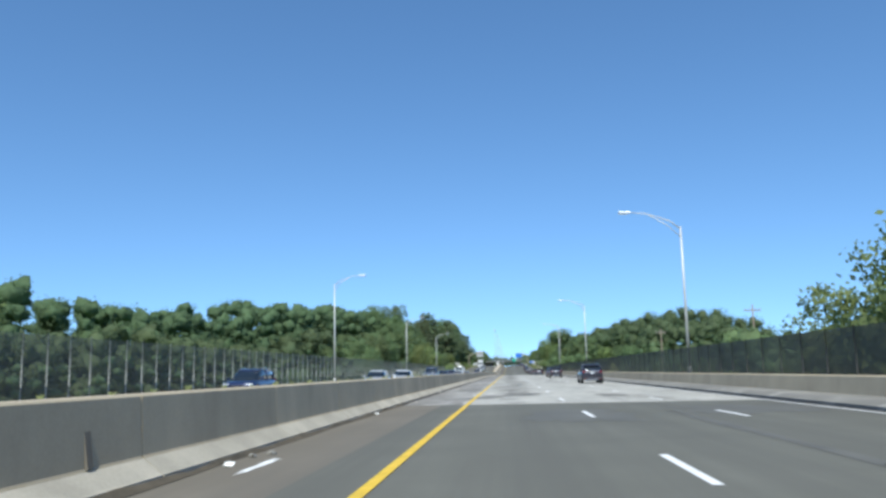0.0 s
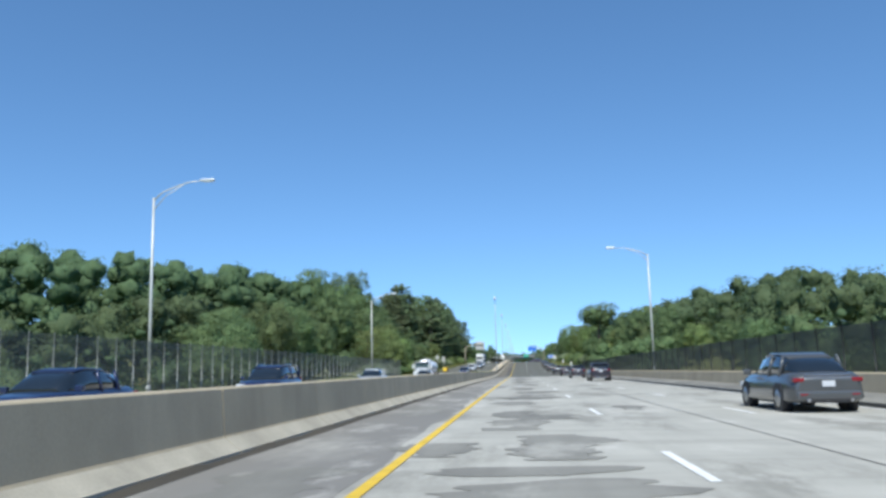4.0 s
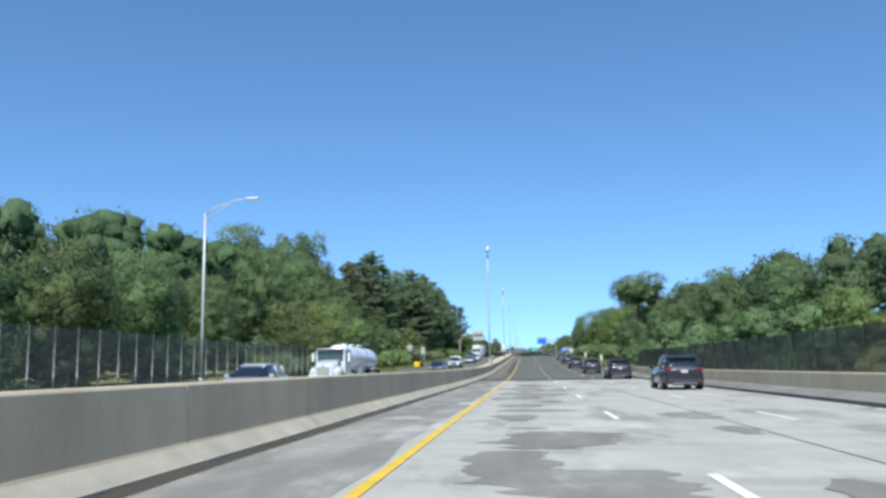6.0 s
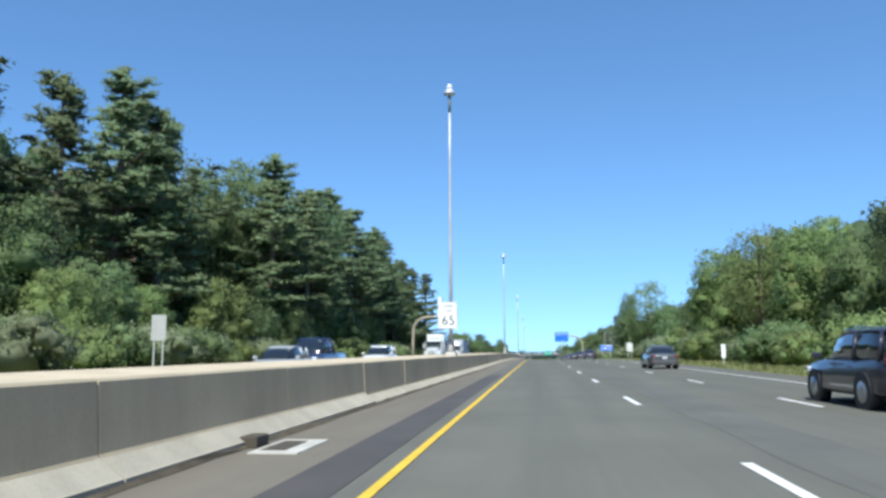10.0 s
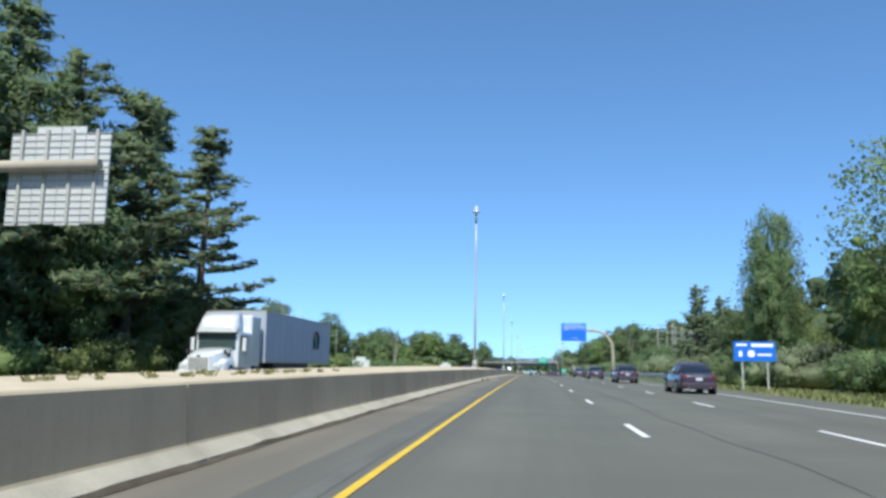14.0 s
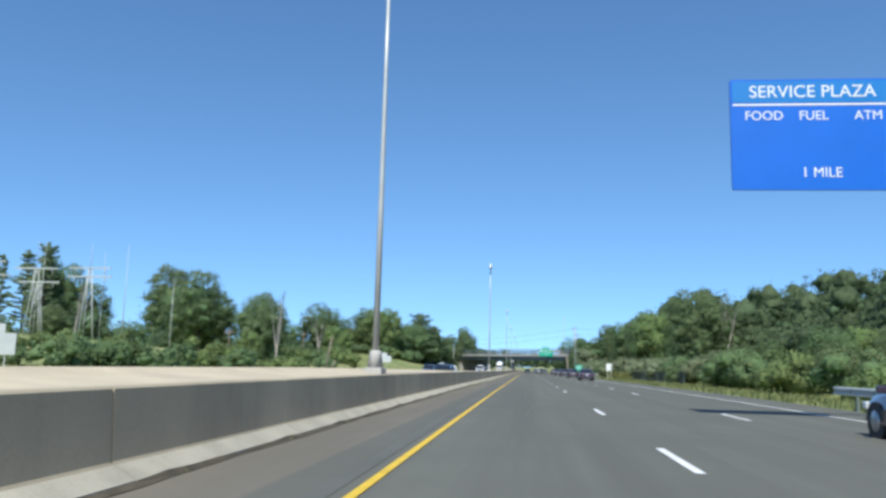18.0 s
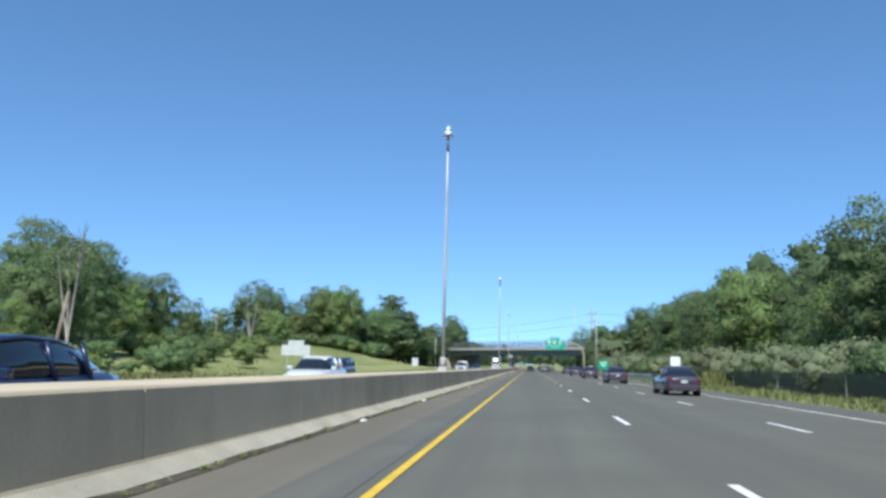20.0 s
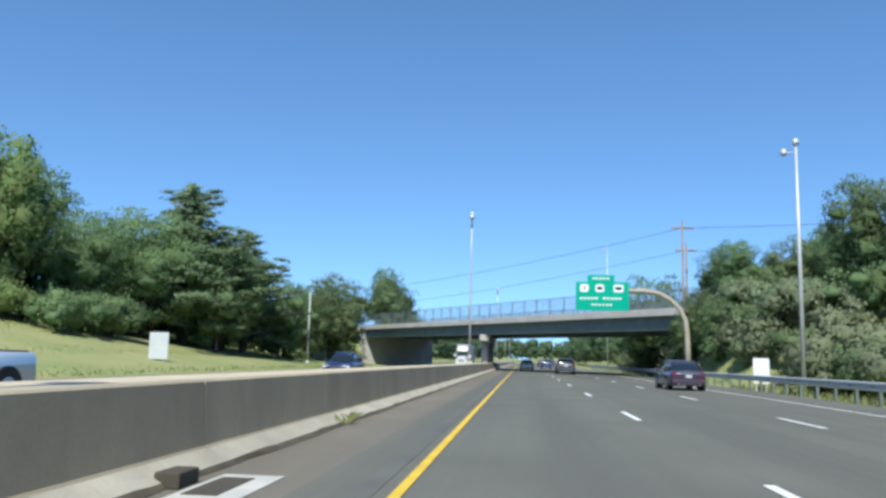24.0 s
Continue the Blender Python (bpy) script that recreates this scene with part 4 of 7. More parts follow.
S, g = post_sign("sign_back", "pale back of a sign on two posts", -23.5, 775.5, 1.5, 3.3, 1.35, M_ALU)
S, g = post_sign("sign_back", "pale back of a sign on two posts", -20.4, 354.5, 1.7, 3.2, 0.9, M_SIGNY)
S, g = post_sign("sign_back", "pale back of a wide sign near the substation", -33.0, 588, 2.6, 4.0, 3.6, M_ALU)
plate("tab_panel", -1.0, 1.0, 4.0 - g, 4.6 - g, M_ALU, S, -0.06)
S = thing("diamond_sign", "back of a diamond warning sign on a post", "road sign", pose(-19.8, 331, zg(-19.8, 331)))
bm = box(bmesh.new(), -0.45, 0.45, -0.08, -0.05, -0.45, 0.45)
dp = part("panel", bm, M_SIGNY, S)
dp.matrix_basis = pose(0, 0, 3.6, 0, 45, 0)
boxp("post", -0.04, 0.04, -0.03, 0.03, -0.2, 3.9, M_POST, S, 0.01)
for i, (x, y) in enumerate(((15.2, 372), (15.0, 330.5))):
    S, g = post_sign("marker_post", "slim white marker post in the grass verge", x, y, zg(x, y) + 0.7, zg(x, y) + 1.7, 0.3, M_SIGNW, 1)

# yellow crash cushion on the far side
S = thing("crash_cushion", "yellow and rust-red crash cushion at the roadside", "crash cushion", pose(-16.6, 318, zr(318) + ZL(318)))
boxp("nose", -0.5, 0.5, -0.9, -0.1, 0.02, 1.0, M_YBOX, S, 0.12)
boxp("cap", -0.42, 0.42, -1.5, -0.95, 0.1, 0.85, M_YBOX, S, 0.12)
for i in range(6):
    boxp("bay", -0.35, 0.35, 0.0 + i * 0.9, 0.82 + i * 0.9, 0.1, 0.8, M_RUSTRED, S, 0.04)

# ---- guardrails ----
def guardrail(x, y0, y1, label, turnout=0.0):
    G = thing("guardrail", label, "guardrail", pose(0, 0, 0))
    prof = [(0.0, 0.48), (-0.07, 0.52), (-0.07, 0.58), (0.0, 0.62), (0.0, 0.66), (-0.07, 0.70), (-0.07, 0.76), (0.0, 0.8)]
    strip("rail", [(x + a, b) for a, b in prof], y0, y1, 0, M_STEEL, G, step=4)
    pb = boxp("post", -0.05, 0.05, -0.08, 0.08, -0.2, 0.78, M_GIRDER, G)
    ys = np.arange(y0 + 0.5, y1, 2.0)
    pb.matrix_world = pose(x + 0.22, ys[0], zr(ys[0]))
    for yy in ys[1:]:
        o = new("post", pb.data)
        o.parent = G
        o.matrix_world = pose(x + 0.22, yy, zr(yy))
    bk = boxp("block", -0.09, 0.12, -0.07, 0.07, 0.5, 0.78, M_GIRDER, G)
    bk.matrix_world = pose(x + 0.08, ys[0], zr(ys[0]))
    for yy in ys[1:]:
        o = new("block", bk.data)
        o.parent = G
        o.matrix_world = pose(x + 0.08, yy, zr(yy))
    e = boxp("end_terminal", -0.14, 0.1, -0.2, 0.05, 0.42, 0.85, M_BROWN, G, 0.04, "weathered brown end plate")
    e.matrix_world = pose(x, y0 - 0.1, zr(y0))
    return G


guardrail(13.1, 263, 298, "weathered steel guardrail beyond the bridge")
guardrail(13.4, 494, 572, "weathered grey steel guardrail on dark posts")
guardrail(13.3, 676, 870, "weathered grey steel guardrail on dark posts along the verge")

# ---- overpass ----
OV = thing("overpass", "road bridge of concrete and steel girders crossing over the highway", "bridge", pose(0.4, 827.4, 0, 0, 0, -55.8))
OVZ = 5.55
boxp("deck_slab", -42, 42, -6.5, 6.5, OVZ + 0.75, OVZ + 1.25, M_CONC, OV, 0.03)
boxp("fascia", -42, 42, -6.62, -6.5, OVZ + 0.7, OVZ + 1.35, M_CONC, OV, 0.02, "sunlit concrete edge beam")
for i in range(6):
    yy = -6.0 + i * 2.4
    bm = bmesh.new()
    box(bm, -38, 38, yy - 0.06, yy + 0.06, OVZ - 0.55, OVZ + 0.75)
    box(bm, -38, 38, yy - 0.22, yy + 0.22, OVZ - 0.58, OVZ - 0.53)
    part("girder", bm, M_GIRDER, OV)
OV_INV = OV.matrix_world.inverted()
for yy in (824.5, 833, 841.5):
    tubep("pier", [OV_INV @ Vector((-3.5, yy, -1)), OV_INV @ Vector((-3.5, yy, OVZ - 1.2))], [0.5, 0.5], M_CONC, OV, 14)
cap = boxp("pier_cap", -0.6, 0.6, -11, 11, OVZ - 1.35, OVZ - 0.58, M_CONC, OV, 0.05)
cap.matrix_basis = OV_INV @ pose(-3.5, 833, 0)
for s in (-1, 1):
    boxp("abutment", s * 36.5 - 1.2, s * 36.5 + 1.2, -6.3, 6.4, -3, OVZ + 0.75, M_CONC, OV, 0.05)
for s in (-6.4, 6.4):
    wv = [(-41, s, OVZ + 1.3), (41, s, OVZ + 1.3), (41, s, OVZ + 3.1), (-41, s, OVZ + 3.1)]
    raw("fence_mesh", wv, [(0, 1, 2, 3)], M_FENCE_O, OV)
    for i in range(34):
        boxp("fence_post", -41 + i * 2.48 - 0.04, -41 + i * 2.48 + 0.04, s - 0.04, s + 0.04, OVZ + 1.2, OVZ + 3.15, M_GIRDER, OV) if i == 0 else None
    src = [o for o in OV.children if o.name.startswith("fence_post")][-1]
    for i in range(1, 34):
        o = new("fence_post", src.data)
        o.parent = OV
        o.location = (i * 2.48, 0, 0)
    boxp("fence_rail", -31, 31, s - 0.03, s + 0.03, OVZ + 3.08, OVZ + 3.14, M_GIRDER, OV)
boxp("parapet", -31, 31, 6.45, 6.7, OVZ + 1.0, OVZ + 1.6, M_CONC, OV, 0.03)

# right-hand masts near the overpass, and poles
def twin_mast(x, y, h, gz):
    L = thing("light_mast", "slim roadside light mast with two lamp heads", "street lamp", pose(x, y, gz), "roadside light masts")
    tubep("pole", [(0, 0, -0.2), (0, 0, h * 0.5), (0, 0, h)], [0.12, 0.1, 0.06], M_STEEL, L, 10)
    tubep("cross_arm", [(-0.6, 0, h - 0.45), (0.05, 0, h - 0.4)], [0.03, 0.03], M_STEEL, L, 6)
    for dx, dz in ((-0.6, -0.5), (0.0, 0.05)):
        tubep("lamp_head", [(dx, 0, h + dz - 0.1), (dx, 0, h + dz), (dx, 0, h + dz + 0.25)], [0.1, 0.2, 0.1], M_LAMP, L, 10)
    return L


twin_mast(14.8, 763.8, 12.6, zg(14.8, 763.8))
SP = thing("steel_post", "slim pale steel post beside the opposite carriageway", "post", pose(-23.5, 813.6, zg(-23.5, 813.6)))
tubep("pole", [(0, 0, -0.3), (0, 0, 9.2 - zg(-23.5, 813.6))], [0.12, 0.08], M_POST, SP, 8)
tubep("base", [(0, 0, -0.3), (0, 0, 0.3)], [0.22, 0.2], M_CONC, SP, 8)
twin_mast(16.3, 868, 22.3, zg(16.5, 868))
for x, y, top in ((16.9, 803.3, 16.2), (17.9, 806.5, 14.4), (-60, 700, 9), (-57, 745, 10.5), (35, 111.5, 8.9), (35, 177.7, 8.6), (35, 295, 9.1), (35, 352, 8.5), (35, 311, 6.6)):
    g = zg(x, y)
    U = thing("utility_pole", "tall weathered utility pole", "utility pole", pose(x, y, g))
    tubep("pole", [(0, 0, -0.3), (0, 0, top - g)], [0.14, 0.09], M_WOODPOLE, U, 8)
    boxp("cross_arm", -1.1, 1.1, -0.06, 0.06, top - g - 0.9, top - g - 0.75, M_WOODPOLE, U)
    for dx in (-0.95, -0.4, 0.4, 0.95):
        tubep("insulator", [(dx, 0, top - g - 0.75), (dx, 0, top - g - 0.5)], [0.05, 0.04], M_SIGNY, U, 6)
for i, (a, b) in enumerate((((16.9, 803.3, 15.4), (-60, 880, 13)), ((17.9, 806.5, 13.6), (-60, 900, 12)), ((16.9, 803.3, 15.4), (90, 760, 19)), ((17.9, 806.5, 13.6), (95, 790, 18)))):
    pts = [tuple(Vector(a).lerp(Vector(b), t) - Vector((0, 0, 2.2 * 4 * t * (1 - t)))) for t in np.linspace(0, 1, 12)]
    tagged(tubep("power_line", pts, 0.022, M_BLACKP, None, 4), "dark overhead power line sagging between poles", "cable", "power lines")

# ---- trees ----
def leaf_quads(centres, n_each, spread, size, seed, flat=0.0, droop=0.0, around=None, slim=1.0):
    """Small leaf sprays scattered round centres: four corners and a normal for each."""
    r = np.random.default_rng(seed)
    c = np.repeat(np.asarray(centres, float), n_each, axis=0)
    off = r.normal(0, 1, c.shape) * np.asarray(spread)
    p = c + off
    n = len(p)
    a = r.normal(0, 1, (n, 3))
    a[:, 2] *= (1 - flat)
    a /= np.linalg.norm(a, axis=1)[:, None]
    b = r.normal(0, 1, (n, 3))
    b[:, 2] *= (1 - flat)
    b -= a * (a * b).sum(1)[:, None]
    b /= np.linalg.norm(b, axis=1)[:, None]
    s = size * r.uniform(0.55, 1.25, (n, 1))
    w = s * r.uniform(0.45, 0.8, (n, 1)) * slim
    face = np.cross(b, a)
    out = off / np.asarray(spread) * 0.25 + (0 if around is None else np.repeat(around, n_each, axis=0) * 1.5)
    out = out / np.maximum(np.linalg.norm(out, axis=1), 1e-6)[:, None]
    flip = np.where((face * out).sum(1) < 0, -1.0, 1.0)[:, None]
    b = b * flip
    nrm = out * 0.9 + face * flip * 0.3
    nrm /= np.maximum(np.linalg.norm(nrm, axis=1), 1e-6)[:, None]
    v = np.stack([p - a * s * 0.5, p + b * w * 0.5 + a * s * 0.05, p + a * s * 0.55 - np.array([0, 0, 1]) * s * droop, p - b * w * 0.5 - a * s * 0.05], 1).reshape(-1, 3)
    return np.concatenate([v, np.repeat(nrm, 4, axis=0)], 1)


def poly_mesh(name, v, nrm, k, material, parent=None):
    """A mesh of separate polygons of k corners, with a normal at each corner."""
    n = len(v) // k
    me = bpy.data.meshes.new(name)
    me.vertices.add(len(v))
    me.vertices.foreach_set("co", np.ascontiguousarray(v).astype(np.float32).ravel())
    me.loops.add(len(v))
    me.loops.foreach_set("vertex_index", np.arange(len(v), dtype=np.int32))
    me.polygons.add(n)
    me.polygons.foreach_set("loop_start", np.arange(0, len(v), k, dtype=np.int32))
    me.materials.append(material)
    me.update(calc_edges=True)
    if nrm is not None:
        me.polygons.foreach_set("use_smooth", np.ones(n, dtype=bool))
        me.normals_split_custom_set(nrm.tolist())
    ob = new(name, me)
    if parent:
        ob.parent = parent
    return ob


def quad_mesh(name, v, material, parent=None):
    return poly_mesh(name, v[:, :3], v[:, 3:] if v.shape[1] == 6 else None, 4, material, parent)


def unit_ball(level):
    bm = bmesh.new()
    bmesh.ops.create_icosphere(bm, subdivisions=level, radius=1)
    bm.verts.ensure_lookup_table()
    v = np.array([tuple(q.co) for q in bm.verts])
    f = np.array([[q.index for q in face.verts] for face in bm.faces])
    bm.free()
    return v, f


BALLS = {k: unit_ball(k) for k in (1, 2, 3)}


def clumps(name, lobes, seed, material, parent=None, level=2, rough=0.2, k=1.0, way=None):
    """Leafy masses with lumpy, ragged faces. lobes: rows of centre x, y, z and radii x, y, z; way: where each one faces."""
    g = np.random.default_rng(seed)
    bv, bf = BALLS[level]
    L = np.asarray(lobes, float)
    q = k * (1 + rough * g.uniform(-1, 1, (len(L), len(bv), 1)))
    for i in range(3):
        ph = g.normal(0, 2.4, (len(L), 1, 3))
        q += k * rough * 0.55 * np.sin((bv[None] * ph).sum(2) * 1.6 + g.uniform(0, 6, (len(L), 1)))[:, :, None]
    v = L[:, None, :3] + bv[None] * L[:, None, 3:] * q
    n = bv[None] / L[:, None, 3:]
    n = n / np.linalg.norm(n, axis=2, keepdims=True) + g.normal(0, 0.3, v.shape)
    if way is not None:
        n = n * 0.6 + way[:, None, :] * 0.7
    n /= np.linalg.norm(n, axis=2, keepdims=True)
    idx = (np.arange(len(L))[:, None, None] * len(bv) + bf[None]).reshape(-1)
    me = bpy.data.meshes.new(name)
    me.vertices.add(v.shape[0] * v.shape[1])
    me.vertices.foreach_set("co", v.reshape(-1).astype(np.float32))
    me.loops.add(len(idx))
    me.loops.foreach_set("vertex_index", idx.astype(np.int32))
    me.polygons.add(len(idx) // 3)
    me.polygons.foreach_set("loop_start", np.arange(0, len(idx), 3, dtype=np.int32))
    me.materials.append(material)
    me.update(calc_edges=True)
    me.polygons.foreach_set("use_smooth", np.ones(len(idx) // 3, dtype=bool))
    me.normals_split_custom_set_from_vertices(n.reshape(-1, 3).tolist())
    ob = new(name, me)
    if parent:
        ob.parent = parent
    return ob


def lobe_skin(L, n, seed, lo=0.9, hi=1.12):
    """Points on the outside of lobes, with the direction they face."""
    g = np.random.default_rng(seed)
    L = np.asarray(L, float)
    area = L[:, 3] * L[:, 4]
    i = g.choice(len(L), n, p=area / area.sum())
    d = g.normal(0, 1, (n, 3))
    d[:, 2] += 0.25
    d /= np.linalg.norm(d, axis=1)[:, None]
    return L[i, :3] + d * L[i, 3:] * g.uniform(lo, hi, (n, 1)), d + np.array([0, 0, 0.15])


def sprays(L, n, each, spread, size, seed, slim=1.0, middle=(0, 0, 0), reach=4.0):
    """Leaf sprays that cover the lobes of a crown; they face away from their lobe and from the crown's middle."""
    p, way = lobe_skin(L, n, seed, 0.78, 1.06)
    away = (p - np.asarray(middle)) / reach
    return leaf_quads(p, each, spread, size, seed, around=way * 0.55 + away * 0.55, slim=slim)


def crown_lobes(seed, h, r, base, n):
    """Lobes that fill an uneven, domed crown: large ones inside, small ones on its skin."""
    g = np.random.default_rng(seed)
    mid, half = base + (h - base) * 0.5, (h - base) * 0.5
    L = [(0, 0, mid, r * 0.55, r * 0.55, half * 0.78), (0, 0, mid - half * 0.3, r * 0.68, r * 0.68, half * 0.5)]
    lean = g.uniform(0, 6.283)
    for i in range(n):
        t = -0.9 + 1.82 * (i + g.random()) / n
        a = i * 2.4 + g.uniform(-0.5, 0.5)
        ring = r * math.sqrt(max(0.0, 1 - abs(t) ** 2.2)) * g.uniform(0.62, 0.92) * (1 + 0.12 * math.cos(a - lean))
        s = r * g.uniform(0.2, 0.36) * (1 - 0.2 * max(t, 0))
        L.append((math.cos(a) * ring * 0.8, math.sin(a) * ring * 0.8, mid + t * half * 0.84, s * 1.15, s * 1.15, s * 0.85))
    return L


def broadleaf(name, label, seed, h, r, base, material, leaves=11000, size=0.27, lobes=24, trunk=0.22, airy=1.0):
    T = thing(name, label, "tree", group="roadside woods")
    L = crown_lobes(seed, h, r, base, lobes)
    quad_mesh("crown", sprays(L[2:], leaves // 10, 10, (0.3, 0.3, 0.2), size, seed, 1.0, (0, 0, (h + base) * 0.5), r), material, T)
    clumps("inner_foliage", L[:2 + int(lobes * 0.72)] if airy == 1 else L[2:2 + int(lobes * 0.6)], seed + 500, material, T, 2, 0.26, 0.52 if airy == 1 else 0.22)
    g = random.Random(seed)
    bm = bmesh.new()
    tube(bm, [(0, 0, -0.6), (0.05, 0.03, base * 0.6), (0.1 * g.uniform(-1, 1), 0.1 * g.uniform(-1, 1), base + (h - base) * 0.35), (0, 0, base + (h - base) * 0.75)], [trunk * 1.2, trunk, trunk * 0.7, trunk * 0.25], 7)
    for cx, cy, cz, cr, _, _ in L[2:16:2]:
        s = base + (cz - base) * 0.35
        tube(bm, [(0, 0, s), (cx * 0.5, cy * 0.5, (s + cz) / 2 + 0.2), (cx, cy, cz)], [trunk * 0.5, trunk * 0.3, trunk * 0.12], 5)
    part("trunk", bm, M_BARK, T)
    return T


def pine(name, label, seed, h, r, base, material, size=0.5, full=0.0):
    """A white pine: bare lower trunk, whorls of flat, reaching plumes with sky between them and an uneven top."""
    T = thing(name, label, "tree", group="roadside pines")
    g = random.Random(seed)
    bm = bmesh.new()
    tube(bm, [(0, 0, -0.6), (0.1, 0, h * 0.4), (0.15 * g.uniform(-1, 1), 0.1, h * 0.75), (0.1, 0, h)], [0.3, 0.24, 0.15, 0.04], 8)
    cs, way, bodies, face = [], [], [], []
    z = base
    while z < h - 0.3:
        t = (z - base) / (h - base)
        reach = r * (0.62 + 0.5 * math.sin(min(1, t * 1.2 + 0.2) * math.pi)) * (1 - 0.62 * t ** 1.6) * g.uniform(0.7, 1.15) + 0.2
        a = g.uniform(0, 6.283)
        for k in range(g.randint(3, 5)):
            a += 6.283 / 5 + g.uniform(-0.5, 0.5)
            q = reach * g.uniform(0.4, 1.2) * (1 + 0.25 * math.cos(a - seed))
            up = (g.uniform(-0.02, 0.26) + 0.3 * t) * q
            ca, sa = math.cos(a), math.sin(a)
            tube(bm, [(0, 0, z), (ca * q * 0.5, sa * q * 0.5, z + up * 0.3), (ca * q, sa * q, z + up)], [0.07, 0.05, 0.02], 4)
            m = max(2, int(q * 1.5))
            for i in range(m):
                s = 0.34 + 0.66 * (i + 0.3 + 0.5 * g.random()) / m
                side = g.uniform(-0.3, 0.3) * q * (0.4 + 0.4 * s)
                x, y, zz = ca * q * s - sa * side, sa * q * s + ca * side, z + up * s * s + 0.12 + g.uniform(-.08, .12)
                w = g.uniform(0.26, 0.46) * (0.75 + 0.2 * min(q, 3) / 3)
                bodies.append((x, y, zz, w, w, w * 0.42))
                face.append((ca * 0.5, sa * 0.5, 0.6))
                for j in range(3):
                    b = g.uniform(0, 6.283)
                    cs.append((x + math.cos(b) * w * 0.8, y + math.sin(b) * w * 0.8, zz + 0.05 + g.uniform(-.05, .1)))
                    way.append((ca * 0.5 + math.cos(b) * 0.25, sa * 0.5 + math.sin(b) * 0.25, 0.7))
        z += g.uniform(0.5, 1.05) * (1 - 0.35 * full)
    for i in range(5):
        bodies.append((0.1, 0, h - 0.6 + 0.22 * i, 0.3, 0.3, 0.22))
        face.append((0, 0, 1))
        cs.append((0.1, 0, h - 0.5 + 0.22 * i))
        way.append((0, 0, 1))
    part("trunk", bm, M_BARK, T)
    clumps("inner_foliage", bodies, seed + 90, material, T, 1, 0.35, 1.0, np.array(face))
    quad_mesh("crown", leaf_quads(cs, 11, (0.24, 0.24, 0.1), size, seed, 0.5, 0.05, np.array(way), 0.45), material, T)
    return T


def bush(name, label, seed, r, h, material, leaves=2400, size=0.2):
    T = thing(name, label, "bush", group="roadside bushes")
    g = np.random.default_rng(seed)
    L = [(0, 0, h * 0.3, r * 0.72, r * 0.72, h * 0.36)]
    for i in range(12):
        a, q = i * 2.4 + g.uniform(-.4, .4), r * math.sqrt((i + 0.5) / 12) * 0.85
        s = r * g.uniform(0.22, 0.36)
        L.append((math.cos(a) * q, math.sin(a) * q, max(s * 0.5, h * (0.72 - 0.5 * (q / r) ** 2) * g.uniform(0.7, 1.1)), s, s, s * 0.85))
    v = sprays(L[1:], leaves // 8, 8, (0.2, 0.2, 0.15), size, seed, 1.0, (0, 0, 0), r)
    v[:, 2] = np.maximum(v[:, 2], 0.02)
    quad_mesh("foliage", v, material, T)
    clumps("inner_foliage", L, seed + 500, material, T, 2, 0.24, 0.64)
    bm = bmesh.new()
    for cx, cy, cz, cr, _, _ in L[1:6]:
        tube(bm, [(cx * 0.2, cy * 0.2, -0.2), (cx * 0.7, cy * 0.7, cz * 0.6), (cx, cy, cz)], [0.05, 0.035, 0.015], 4)
    part("stem", bm, M_BARK, T)
    return T


PROTO = {
    "b1": broadleaf("broadleaf_tree", "dense dark green broadleaf tree in summer leaf", 1, 14, 4.6, 1.0, M_LEAF),
    "b2": broadleaf("broadleaf_tree", "tall dark green broadleaf tree with a lumpy crown", 2, 16, 4.2, 1.6, M_LEAF, lobes=28),
    "b3": broadleaf("broadleaf_tree", "round dark green broadleaf tree with a full crown", 3, 12, 5.2, 0.6, M_LEAF, lobes=28),
    "l1": broadleaf("broadleaf_tree", "light green broadleaf tree in the sun", 4, 11, 4.2, 1.2, M_LEAF_L, lobes=24),
    "l2": broadleaf("broadleaf_tree", "airy light green tree with gaps in its crown", 5, 12, 3.8, 2.4, M_LEAF_L, 5200, 0.24, 26, 0.2, 0.55),
    "u1": broadleaf("broadleaf_tree", "tall dark tree with a bare stem and an umbrella crown", 6, 16.5, 5.4, 10.6, M_LEAF, 8000, 0.28, 26, 0.3),
    "p1": pine("white_pine", "tall dark white pine with reaching flat branches", 7, 22, 4.4, 6.5, M_PINE),
    "p2": pine("white_pine", "white pine with an uneven top and bare lower stem", 8, 19, 3.8, 5.0, M_PINE),
    "p3": pine("white_pine", "bushy dark pine with branches nearly to the ground", 9, 15, 4.6, 1.5, M_PINE, 0.45, 1.0),
    "s1": bush("bush", "rounded green leafy roadside bush", 10, 2.6, 3.2, M_LEAF),
    "s2": bush("bush", "light yellow-green roadside bush", 11, 2.4, 2.8, M_LEAF_L),
    "s3": bush("bush", "silvery grey-green bush beside the highway", 12, 3.0, 3.6, M_LEAF_S),
}
used = set()


def plant(kind, x, y, h=1.0, wide=None, turn=None, sink=0.0):
    src = PROTO[kind]
    w = wide or h
    rot = turn if turn is not None else (x * 37 + y * 53) % 360
    z = zg(x, y) - sink
    m = pose(x, y, z, 0, 0, rot)
    if kind not in used:
        used.add(kind)
        src.matrix_world = m
        src.scale = (w, w, h)
        return src
    ob = copy_thing(src, m)
    ob.scale = (w, w, h)
    return ob


rng = random.Random(77)
